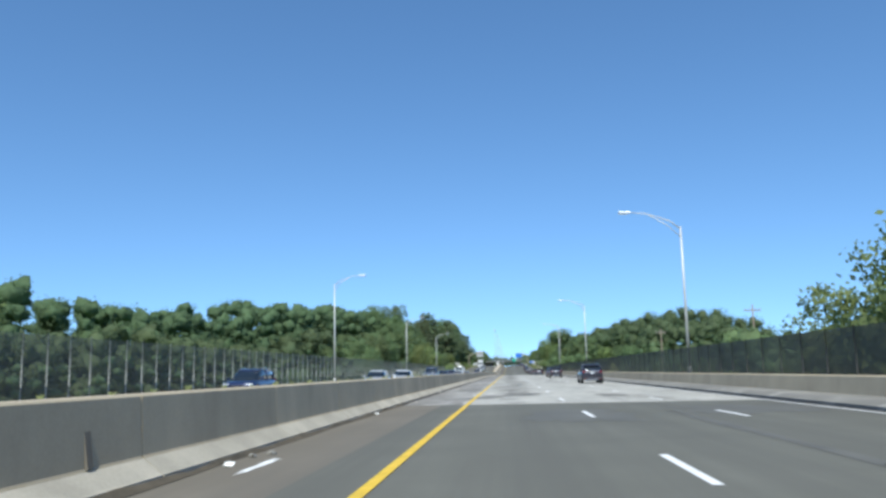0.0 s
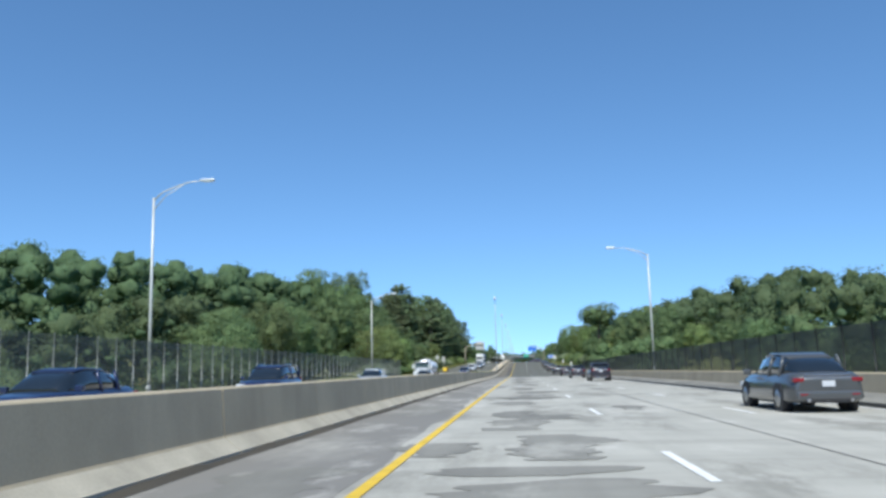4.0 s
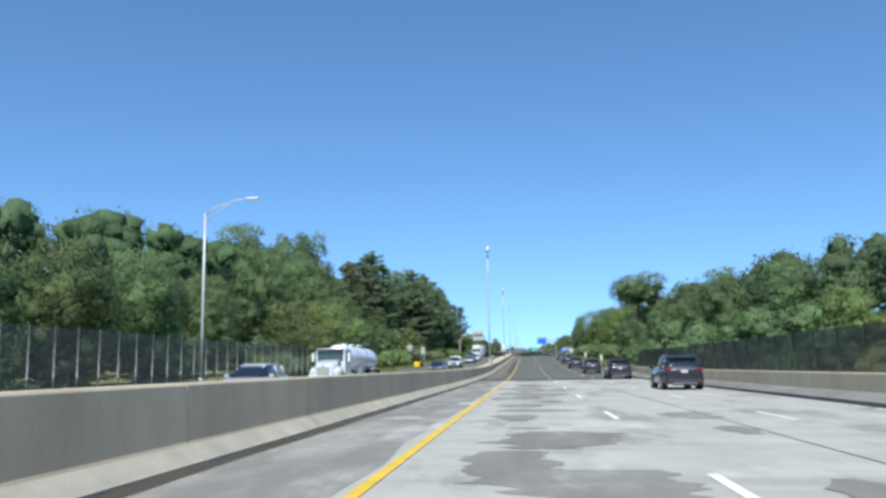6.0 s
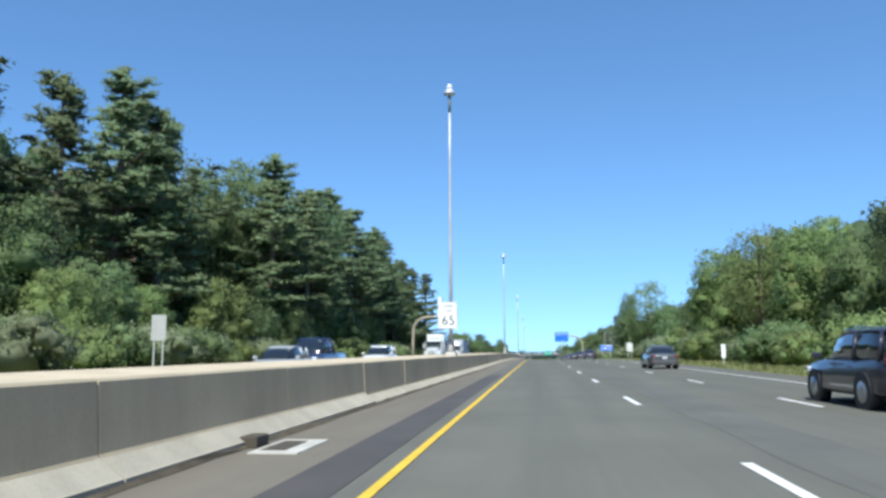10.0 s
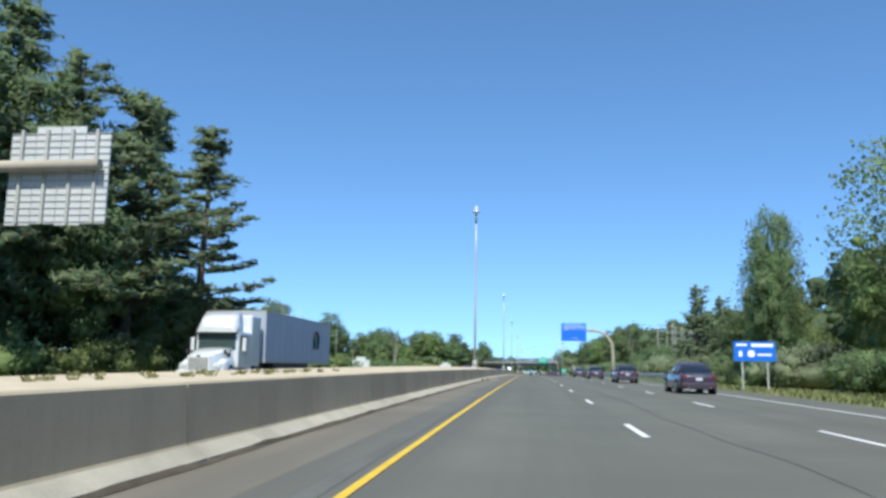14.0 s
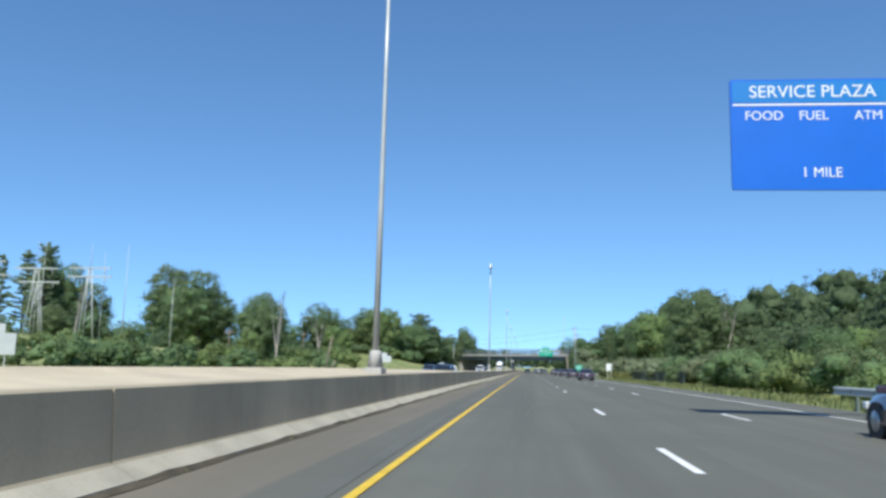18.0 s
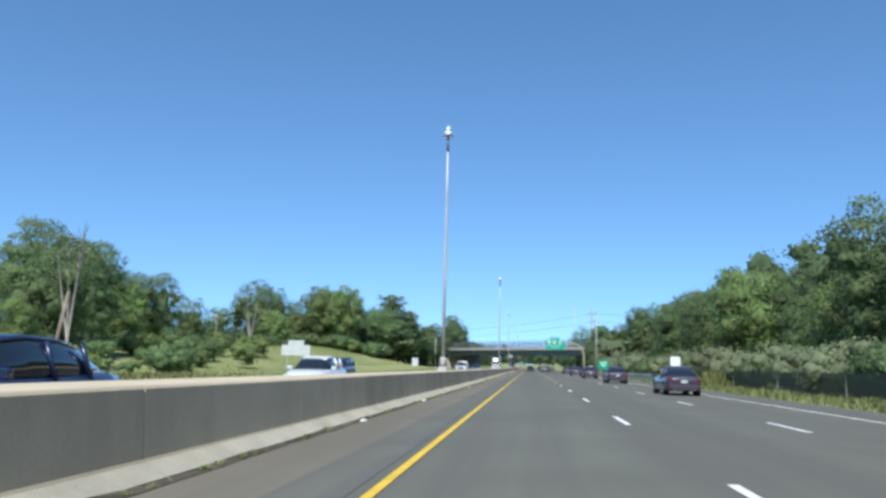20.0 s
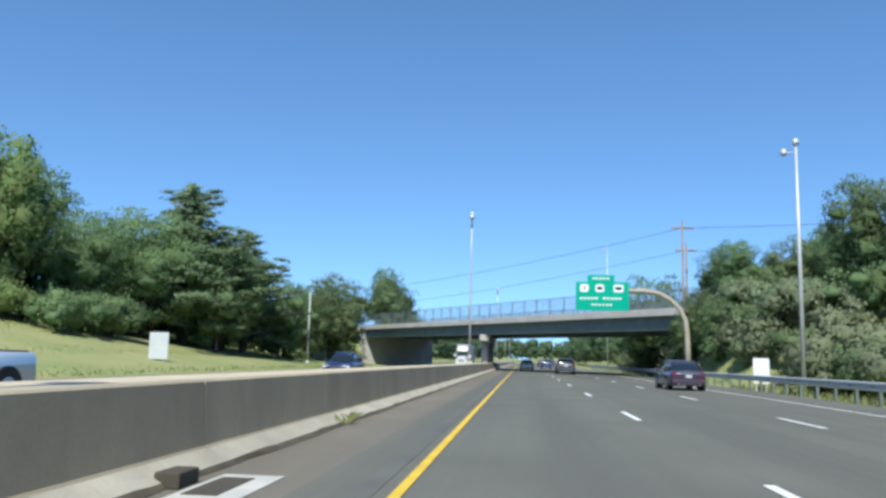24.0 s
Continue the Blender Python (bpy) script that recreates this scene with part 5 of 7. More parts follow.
# left: the woods beyond the bridge and beside the road
SPOT_L = [("p1", -35.5, 376, 1.2, 1.6), ("p2", -33.5, 380, 1.25, 1.6), ("p1", -39, 386, 1.22, 1.6), ("p2", -36, 368, 1.2, 1.5), ("p1", -31, 437, 1.15, 1.6), ("p2", -34, 431, 1.25, 1.7), ("p1", -27, 447, 1.05, 1.5), ("p2", -27, 456, 1.2, 1.6), ("p1", -30, 464, 1.1, 1.5), ("p1", -28.5, 485, 1.0, 1.3), ("p3", -27, 471, 1.35, 1.2), ("p2", -24.5, 475, 1.0, 1.35), ("p2", -22.8, 482.5, 0.98, 1.15), ("b3", -25.5, 484, 0.7), ("p1", -29, 424, 1.15, 1.6), ("p1", -33, 474, 1.15, 1.5), ("p2", -28.5, 413, 1.2, 1.5), ("p3", -30, 481, 0.9, 0.9), ("b3", -25, 479, 0.75), ("b3", -24, 486, 0.6), ("b1", -26, 470, 0.9), ("b3", -27, 488, 0.6), ("b2", -30, 492, 0.6),
          ("b2", -46, 341, 1.5, 1.4), ("b1", -49, 347, 1.65, 1.4), ("b2", -48, 365, 1.9, 1.4), ("b1", -52, 360, 2.15, 1.5), ("b2", -40, 359, 1.2, 1.1), ("b1", -38, 351, 1.35, 1.1), ("b3", -45, 300, 1.0), ("b1", -52, 312, 1.1), ("b3", -58, 322, 1.2), ("b2", -40, 288, 0.8), ("b3", -48, 284, 0.8), ("b2", -55, 338, 1.75), ("p2", -35.5, 352, 1.1, 1.6), ("p2", -38, 360, 1.15, 1.6), ("b3", -40, 394, 2.15, 1.5), ("b1", -36, 402, 1.9, 1.4), ("b2", -33, 408, 1.7, 1.4), ("p1", -29, 399, 1.1, 1.5), ("b3", -31, 418, 2.1, 1.4), ("p2", -28, 433, 1.25, 1.6), ("p1", -27.5, 440, 0.95, 1.4), ("b2", -28, 468, 1.2), ("p2", -27.5, 408, 1.15, 1.5), ("p3", -26, 460, 1.2, 1.0),
          ("l1", -32, 316, 1.15), ("l2", -29, 311, 0.95), ("l1", -28, 322, 0.85), ("l1", -26, 300, 0.75), ("l2", -31, 292, 0.9), ("b3", -38, 331, 1.4), ("b1", -42, 340, 1.6, 1.4), ("b3", -36, 346, 1.1), ("l1", -30, 338, 0.7), ("b3", -33, 357, 1.0)]
for s in SPOT_L:
    plant(*s)
for y in np.arange(262, 470, 8):
    tall = float(np.interp(y, (262, 300, 340, 350, 372, 385), (0.85, 1.1, 1.5, 0.85, 0.85, 1.5)))
    plant(rng.choice(("b1", "b2", "b3", "b1")), -44 + rng.uniform(-3, 3) - 0.2 * max(0, 330 - y), y + rng.uniform(-2.5, 2.5), tall * rng.uniform(0.9, 1.1))
for y in np.arange(268, 478, 4.2):
    plant(rng.choice(("s1", "s2", "s2", "s2", "s3")), -23.2 + rng.uniform(-1.6, 1.2) - 0.05 * max(0, 330 - y), y, rng.uniform(0.7, 1.25))
for y in np.arange(300, 470, 7):
    plant(rng.choice(("b3", "l1", "l1", "s2")), -28 + rng.uniform(-2, 1.5), y + rng.uniform(-2, 2), rng.uniform(0.55, 0.85))
# valley beside the bridge
for y in np.arange(225, 275, 7):
    plant(rng.choice(("b1", "b2", "b3")), -42 + rng.uniform(-4, 4), y, rng.uniform(0.9, 1.2))
# left, beyond the pines: scattered trees round the substation, then the wooded mound
for s in (("b3", -44, 672, 1.12, 0.9), ("b1", -50, 690, 1.05, 0.9), ("p3", -112, 716, 1.65, 1.2), ("p3", -117, 724, 1.75, 1.2), ("b2", -114, 720, 1.5, 1.2), ("b2", -109, 722, 1.45, 1.1), ("b1", -119, 730, 1.6, 1.3), ("b2", -106, 727, 1.2), ("p1", -121, 722, 1.1, 1.2), ("p2", -140, 740, 1.4, 1.0), ("b2", -71, 710, 1.25, 1.4), ("b3", -75, 714, 1.45, 1.2), ("b1", -68, 714, 1.15, 1.1), ("b2", -84, 731, 1.0), ("b1", -61, 721, 1.0), ("b2", -58, 724, 0.85),
          ("b1", -105, 642, 1.0, 1.1), ("b2", -109, 648, 0.95), ("b3", -99, 652, 0.75), ("b3", -93, 655, 0.7), ("b1", -103, 646, 0.95), ("b1", -97, 648, 0.8), ("b3", -90, 660, 0.6), ("b1", -116, 655, 1.0), ("b1", -122, 668, 1.1), ("b2", -128, 690, 1.2), ("b3", -103, 706, 0.8), ("b1", -96, 712, 0.7), ("b3", -90, 718, 0.7), ("b2", -69, 742, 0.8),
          ("b3", -65, 789, 1.62, 1.3), ("b3", -63, 792, 1.48, 1.25), ("b3", -70, 763, 1.1, 0.7), ("l1", -41, 782, 1.42, 1.1), ("l1", -45, 784, 1.3), ("b1", -48, 788, 1.15), ("b1", -44, 791, 1.1), ("s1", -41.5, 780, 1.3), ("s1", -43, 779, 1.1), ("s2", -39, 781, 1.2), ("b3", -38, 790, 0.9), ("p3", -33, 801, 1.08, 1.55), ("p3", -35, 805, 1.08, 1.5), ("b3", -36, 798, 1.1, 1.15), ("b3", -31, 806, 1.0, 1.15), ("b3", -34.5, 797, 1.1, 1.1), ("p3", -30, 810, 0.9, 1.5), ("b3", -28, 817, 0.85), ("b3", -30, 802, 1.0, 1.05), ("b3", -33, 812, 1.0), ("b3", -27, 840, 1.15), ("b3", -29, 832, 0.9), ("b1", -29, 846, 0.95), ("b3", -22.5, 862, 0.9), ("b1", -25, 895, 0.9), ("b3", -40, 828, 1.1), ("b1", -52, 799, 1.1), ("b3", -57, 800, 1.2), ("b1", -71, 782, 0.9), ("b2", -120, 800, 2.15), ("b1", -100, 770, 1.7), ("b1", -115, 806, 2.0), ("b2", -127, 812, 2.2), ("b3", -76, 776, 0.8), ("b3", -47, 805, 1.1), ("b2", -25, 872, 0.8), ("b2", -46, 560, 0.68), ("b1", -44, 549, 0.66), ("b3", -47, 553, 0.6), ("b1", -56, 548, 0.7)):
    plant(*s)
for k in range(16):
    plant(rng.choice(("s1", "s1", "s2")), rng.uniform(-50, -33), 780 + 16 * rng.random(), rng.uniform(0.9, 1.4))
for y in np.arange(505, 860, 8):
    plant(rng.choice(("s1", "s1", "s2", "l1")), (-40 if y < 680 else -52 if y < 800 else -30) + rng.uniform(-5, 4), y, rng.uniform(0.4, 0.65) if y < 680 else rng.uniform(0.5, 0.9))
for k in range(22):
    plant(rng.choice(("s1", "s1", "b3", "s3")), -47 - 20 * rng.random(), 768 + 34 * rng.random(), rng.uniform(0.35, 0.8) if k % 3 == 2 else rng.uniform(0.8, 1.3))
# right side
for s in (("u1", 23.5, 341, 1.02, 1.1), ("b3", 21.8, 337, 0.7), ("b3", 26, 345, 0.95), ("b1", 22.5, 344, 0.6), ("l1", 24, 378, 1.12, 1.0), ("l2", 22.5, 388, 1.1), ("l1", 26, 394, 1.2, 1.1), ("b3", 29, 366, 1.0), ("l1", 22.5, 404, 1.2, 1.05), ("b1", 25.5, 410, 1.0),
          ("b1", 32, 452, 0.7), ("b1", 21.3, 494, 1.0, 0.5), ("b2", 22.4, 496, 1.06, 0.55), ("l2", 23.2, 498, 1.4, 0.85), ("l2", 24.6, 477, 1.4, 1.2), ("l1", 26, 480, 1.0, 0.9), ("b1", 26, 512, 0.75), ("b3", 23.5, 498, 0.5), ("b2", 24, 514, 0.6), ("b1", 27, 522, 0.5), ("p3", 22.8, 530, 0.85, 0.8), ("p3", 28, 540, 0.85, 0.7), ("p2", 38, 552, 0.75),
          ("l1", 24, 687, 1.15, 1.1), ("b1", 26, 693, 1.0), ("b1", 25.5, 733, 0.95), ("b3", 27.5, 722, 1.0), ("b1", 29, 728, 1.0), ("b3", 26, 706, 1.0), ("b1", 30, 713, 1.0), ("b1", 25.5, 655, 1.0), ("b3", 28, 660, 1.05), ("b3", 29, 776, 0.85), ("b1", 33, 785, 0.8), ("b3", 28, 838, 0.6), ("b1", 26.5, 845, 0.55), ("b3", 19.5, 806, 0.75), ("s1", 20, 797, 1.1), ("s1", 21, 802, 1.3), ("b1", 23, 798, 0.35), ("s1", 21, 792, 1.2), ("s1", 17.3, 801, 0.85), ("s1", 18, 806, 1.1), ("s2", 17.5, 796, 0.7), ("b3", 22.5, 788, 0.5), ("b3", 15.8, 785, 0.4, 0.36), ("b3", 15.6, 789, 0.44, 0.36), ("b3", 15.4, 793, 0.46, 0.36), ("b3", 16.2, 797, 0.5, 0.4), ("b1", 17.8, 787, 0.45), ("b3", 18.2, 792, 0.5), ("b3", 17.6, 803, 0.4), ("b1", 24, 783, 0.4), ("b3", 23.5, 793, 0.35), ("b3", 18, 830, 1.15), ("b2", 48, 847, 1.2), ("b1", 45, 842, 1.3)):
    plant(*s)
for y in np.arange(288, 880, 8.5):
    low = 0.45 if 525 < y < 660 else 0.35 if 785 < y else 0.7 if 745 < y else 0.95 if y > 690 else 0.8 if y > 470 else 0.68 if 345 < y < 374 else 0.58 if 428 < y < 478 else 0.82 if y < 335 else 1.0
    if not 478 < y < 494:
        plant(rng.choice(("b1", "b2", "b3", "l1")), 27 + rng.uniform(-2.5, 2.5), y + rng.uniform(-3, 3), 0.95 * low * rng.uniform(0.8, 1.15))
for y in np.arange(275, 870, 3.7):
    kind = rng.choice(("s3", "s3", "s1")) if 655 < y < 800 else rng.choice(("s1", "s1", "s2", "s3"))
    x = 21.5 + rng.uniform(-1.8, 1.6) - (0.6 if 660 < y < 700 else 1.6 if 700 <= y else 0)
    plant(kind, x, y, rng.uniform(0.75, 1.35))
for y in np.arange(60, 280, 9):
    plant(rng.choice(("b1", "b3", "l1", "b2")), 30 + rng.uniform(-2, 6) + 0.1 * (280 - y), y, rng.uniform(0.55, 0.85), None, None, -0.5)
for s in (("l1", 21.5, 38, 1.26), ("l1", 20.5, 44, 1.15), ("l1", 24, 30, 1.2), ("l1", -22.5, 31, 0.8)):
    plant(*s)
for k in range(26):
    sv, tv = rng.uniform(30.5, 44), rng.uniform(-15, 4)
    if 0.4 + sv * 0.562 + tv * 0.827 < 19.5:
        continue
    plant(rng.choice(("s1", "s1", "s2", "s3")), 0.4 + sv * 0.562 + tv * 0.827, 827.4 - sv * 0.827 + tv * 0.562, rng.uniform(0.9, 1.5))
for k in list(PROTO):
    if k not in used:
        plant(k, 60, 300)

# deeper woods that nobody could count
def woods(name, label, spots, seed, size=0.52, n=76, material=None):
    g = np.random.default_rng(seed)
    lobes, cores, out = [], [], []
    near = size < 0.4
    for i, (x, y, h, r) in enumerate(spots):
        L = np.array(crown_lobes(seed * 1000 + i, h, r, h * 0.1, 12 if near else 14))
        L[:, :3] += np.array([x, y, zg(x, y)])
        lobes.append(L[2:2 + int(len(L) * 0.6)])
        z, inner = r * 0.2, []
        while z < h - r * 0.75:
            w, z = r * g.uniform(0.46, 0.6), min(z + r * g.uniform(0.7, 1.0), h - r * 0.7)
            inner.append((x + g.uniform(-.2, .2) * r, y + g.uniform(-.2, .2) * r, zg(x, y) + z, w, w, w * 0.9))
        cores += inner
        L = np.concatenate((L[2:], np.array(inner).reshape(-1, 6)))
        out.append(sprays(L, int(n * 1.6), 8, (0.2, 0.2, 0.15) if near else (0.5, 0.5, 0.4), size, seed * 77 + i, 1.0, (x, y, zg(x, y) + h * 0.55), r))
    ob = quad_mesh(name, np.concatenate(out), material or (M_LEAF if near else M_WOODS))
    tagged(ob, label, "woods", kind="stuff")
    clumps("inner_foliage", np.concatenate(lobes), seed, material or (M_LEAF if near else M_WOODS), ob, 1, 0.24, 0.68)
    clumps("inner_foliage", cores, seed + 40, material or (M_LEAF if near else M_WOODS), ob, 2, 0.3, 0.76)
    return ob


g = random.Random(5)
woods("woodland", "dark green summer woods on the far side", [(-56 - g.uniform(0, 9) - k * 11 - 0.22 * max(0, 330 - y), y + g.uniform(-3, 3), float(np.interp(y, (80, 160, 250, 300, 350, 470), (27, 28.5, 26, 22, 24, 24))) + g.uniform(-1.5, 2) + k * 1.0, g.uniform(4.5, 6.2)) for k in range(3) for y in np.arange(70, 480, 6.5)], 3)
woods("woodland", "green wooded hillside behind the highway", [(46 + g.uniform(0, 9) + k * 12, y + g.uniform(-3, 3), g.uniform(10, 15) * (1.1 if not 540 < y < 680 or 572 < y < 616 else 0.8), g.uniform(4, 6)) for k in range(4) for y in np.arange(262, 930, 8.5)], 4)
woods("woodland", "distant hazy line of trees", [(s * (30 + g.uniform(0, 130)), y + g.uniform(-8, 8), g.uniform(8, 13), g.uniform(5, 8)) for s in (-1, 1) for y in np.arange(900, 1500, 9)], 6)
woods("woodland", "far belt of trees beyond the substation", [(-60 - g.uniform(0, 40) - k * 25, y + g.uniform(-5, 5), g.uniform(5, 8) + 2 * k, g.uniform(4, 6)) for k in range(2) for y in np.arange(500, 900, 9) if not (k == 0 and y < 700) and not (k == 1 and 560 < y < 700)], 7)
woods("woodland", "low green undergrowth along the woods", [(-36 - g.uniform(0, 22) - 0.1 * max(0, 300 - y), y, g.uniform(4, 6.5) + (4.5 if y < 245 else 0), g.uniform(3, 4.5)) for y in np.arange(190, 480, 3.2)], 9)
woods("woodland", "dark scrub filling the valley edge", [(-66 - g.uniform(0, 22) - 0.2 * max(0, 260 - y), y, g.uniform(11, 15), g.uniform(4, 5.5)) for y in np.arange(75, 275, 2.6)], 12)
woods("woodland", "dark undergrowth below the pines", [(-27 - g.uniform(0, 16), y, g.uniform(7, 11), g.uniform(3, 4.5)) for y in np.arange(396, 488, 2.2)], 10)
woods("woodland", "dense undergrowth on the wooded mound", [(-31 - g.uniform(0, 40) - max(0, 800 - y) * 0.9, y, g.uniform(4, 7), g.uniform(3, 4.5)) for y in np.arange(782, 880, 1.6)], 11)
woods("woodland", "low green scrub in the valley under the bridge", [(30 + g.uniform(0, 50), y, g.uniform(8, 11) + (3.2 if y < 190 else 0), g.uniform(4, 6)) for y in np.arange(40, 275, 4)], 8, 0.3, 190)

woods("woodland", "second row of green trees behind the verge", [(36 + g.uniform(-2.5, 2.5), y + g.uniform(-3, 3), 15.5 * (0.45 if 525 < y < 660 else 0.45 if 785 < y else 0.75 if 745 < y else 1.0 if y > 690 else 0.85 if y > 480 else 0.7 if y > 425 else 0.84) * g.uniform(0.85, 1.15), g.uniform(4, 5.5)) for y in np.arange(288, 880, 7)], 14)
woods("woodland", "green trees lining the highway far ahead", [(s * (24 + g.uniform(-2, 3)), y + g.uniform(-3, 3), g.uniform(8, 13), g.uniform(3.5, 5)) for s in (-1, 1) for y in np.arange(872, 1130, 7)], 15)

woods("woodland", "dark green wooded slope beyond the bridge", [(-58 - g.uniform(0, 14) - 0.05 * max(0, 260 - y), y, g.uniform(14, 18.5), g.uniform(4, 5.5)) for y in np.arange(58, 280, 3)], 16)
woods("woodland", "far trees closing the view down the highway", [(g.uniform(-130, 130), 1165 + g.uniform(0, 160), g.uniform(13, 19), g.uniform(5, 8)) for k in range(90)], 17)

scrub = [(-28 - 30 * g.random() - 0.05 * k, 520 + 2 * k, g.uniform(1.8, 3.6), g.uniform(1.6, 2.8)) for k in range(100)]
woods("scrub", "green scrub and bushes before the substation", scrub[::2], 20, 0.3, 80)
woods("scrub", "lighter green scrub and bushes before the substation", scrub[1::2], 21, 0.3, 80, M_LEAF_L)
scrub = [(g.uniform(15.8, 32), g.uniform(765, 838), g.uniform(2, 4), g.uniform(1.8, 3)) for k in range(60)]
scrub += [(g.uniform(15.6, 18.5), g.uniform(758, 796), g.uniform(1.6, 3), g.uniform(1.2, 1.8)) for k in range(26)]
woods("scrub", "green bushes covering the slope by the overpass", scrub[::2], 22, 0.3, 80)
woods("scrub", "pale green bushes covering the slope by the overpass", scrub[1::2], 23, 0.3, 80, M_LEAF_S)
woods("scrub", "green bushes at the end of the bridge", [(g.uniform(15.5, 26), g.uniform(228, 290), g.uniform(3, 7), g.uniform(2, 3)) for k in range(50)], 24, 0.3, 90)

# bare trees
def dead_tree(x, y, h, seed):
    D = thing("bare_tree", "leafless grey dead tree with thin upright branches", "tree", pose(x, y, zg(x, y)), "bare trees")
    g = random.Random(seed)
    bm = bmesh.new()
    for k in range(7):
        a, q = g.uniform(0, 6.28), g.uniform(0.5, 2.2)
        t = g.uniform(0.75, 1.0) * h
        tube(bm, [(0, 0, h * 0.2), (math.cos(a) * q * 0.5, math.sin(a) * q * 0.5, t * 0.6), (math.cos(a) * q, math.sin(a) * q, t)], [0.09, 0.06, 0.015], 5)
        for j in range(4):
            s = g.uniform(0.5, 0.9)
            bx, by, bz = math.cos(a) * q * s, math.sin(a) * q * s, t * (0.25 + 0.75 * s)
            tube(bm, [(bx, by, bz), (bx + g.uniform(-.8, .8), by + g.uniform(-.8, .8), bz + g.uniform(0.6, 1.8))], [0.03, 0.008], 4)
    part("branches", bm, M_DEAD, D)
    part("trunk", tube(bmesh.new(), [(0, 0, -0.4), (0, 0, h * 0.5)], [0.2, 0.1], 7), M_DEAD, D)


for i, (x, y, h) in enumerate(((26.5, 729, 14.5), (28, 733, 14), (27, 400, 15), (29, 655, 12), (-88, 690, 13), (-60, 772, 13), (-39.5, 668, 14))):
    dead_tree(x, y, h, i)

# ---- grass ----
def grass(name, label, area, n, h, seed, blade=None):
    r = np.random.default_rng(seed)
    x0, x1, y0, y1 = area
    x, y = r.uniform(x0, x1, n), r.uniform(y0, y1, n)
    z = np.array([zg(a, b) for a, b in zip(x, y)]) - 0.03
    ang, hh = r.uniform(0, 6.283, n), h * r.uniform(0.5, 1.3, n)
    w = 0.02 + 0.035 * r.random(n)
    dx, dy = np.cos(ang) * w, np.sin(ang) * w
    lx, ly = r.normal(0, 0.3, n) * hh, r.normal(0, 0.3, n) * hh
    v = np.stack([np.stack([x - dx, y - dy, z], 1), np.stack([x + dx, y + dy, z], 1), np.stack([x + lx + dx * .4, y + ly + dy * .4, z + hh], 1), np.stack([x + lx - dx * .4, y + ly - dy * .4, z + hh], 1)], 1).reshape(-1, 3)
    up = r.normal(0, 0.22, (n, 3)) + np.array([0, 0, 1.0])
    v = np.concatenate([v, np.repeat(up / np.linalg.norm(up, axis=1)[:, None], 4, axis=0)], 1)
    return tagged(quad_mesh(name, v, blade or M_BLADE), label, "grass", kind="stuff")


grass("verge_grass", "dry green and straw verge grass", (13.3, 20.5, 285, 500), 26000, 0.26, 1)
grass("verge_grass", "dry green and straw verge grass beyond the guardrail", (13.9, 20, 500, 790), 26000, 0.32, 2)
grass("verge_grass", "rough grass beside the opposite carriageway", (-25, -18.6, 262, 500), 22000, 0.4, 3)
grass("mound_grass", "sunlit green grass on the mound", (-62, -18.6, 660, 830), 70000, 0.11, 4, M_BLADE_G)
grass("verge_grass", "rough grass round the substation", (-40, -18.6, 500, 660), 18000, 0.4, 5)
grass("reeds", "tall pale green reeds behind the guardrail", (16.5, 20, 670, 692), 3000, 1.2, 6, M_BLADE_G)

# ---- substation ----
SB = thing("substation_building", "low white building of the substation", "building", pose(-82.5, 640, zg(-82.5, 640)))
boxp("wall", -4, 4, -3, 3, -0.5, 3.3, M_SIGNW, SB, 0.03)
boxp("roof", -4.2, 4.2, -3.2, 3.2, 3.3, 3.6, M_CONC, SB, 0.05)
boxp("door", 1.0, 2.1, -3.06, -2.98, 0, 2.1, M_SIGNY, SB)
for x in (-3, -1.2):
    boxp("window", x - 0.6, x + 0.6, -3.05, -2.98, 1.2, 2.3, M_GLASS, SB)
SB = thing("substation_shed", "pale grey equipment shed of the substation", "building", pose(-75.5, 643, zg(-75.5, 643)))
boxp("wall", -3, 3, -2.5, 2.5, -0.5, 2.4, M_ALU, SB, 0.03)
boxp("roof", -3.2, 3.2, -2.7, 2.7, 2.4, 2.6, M_CONC, SB, 0.03)


def portal(x, y, h, w=2.6):
    g = zg(x, y)
    P = thing("substation_portal", "pale steel substation portal with slender masts", "substation portal", pose(x, y, g), "substation portals")
    for s in (-1, 1):
        tubep("leg", [(s * w / 2, 0, -0.3), (s * w * 0.12, 0, h)], [0.11, 0.07], M_POST, P, 6)
        tubep("leg", [(s * w * 0.35, 1.2, -0.3), (s * w * 0.1, 0, h)], [0.09, 0.06], M_POST, P, 6)
    for k in range(4):
        z = h * (0.2 + 0.2 * k)
        q = w / 2 * (1 - 0.76 * z / h)
        tubep("brace", [(-q, 0, z), (q * 0.8, 0, z + h * 0.17)], [0.04, 0.04], M_POST, P, 5)
    boxp("beam", -w * 1.4, w * 1.4, -0.15, 0.15, h - 0.25, h, M_POST, P)
    for k in range(3):
        tubep("insulator", [((k - 1) * w, 0, h - 1.2), ((k - 1) * w, 0, h - 0.2)], [0.09, 0.09], M_SIGNY, P, 6)
    tubep("lightning_mast", [(0, 0, h), (0, 0, h + 5)], [0.06, 0.02], M_POST, P, 5)


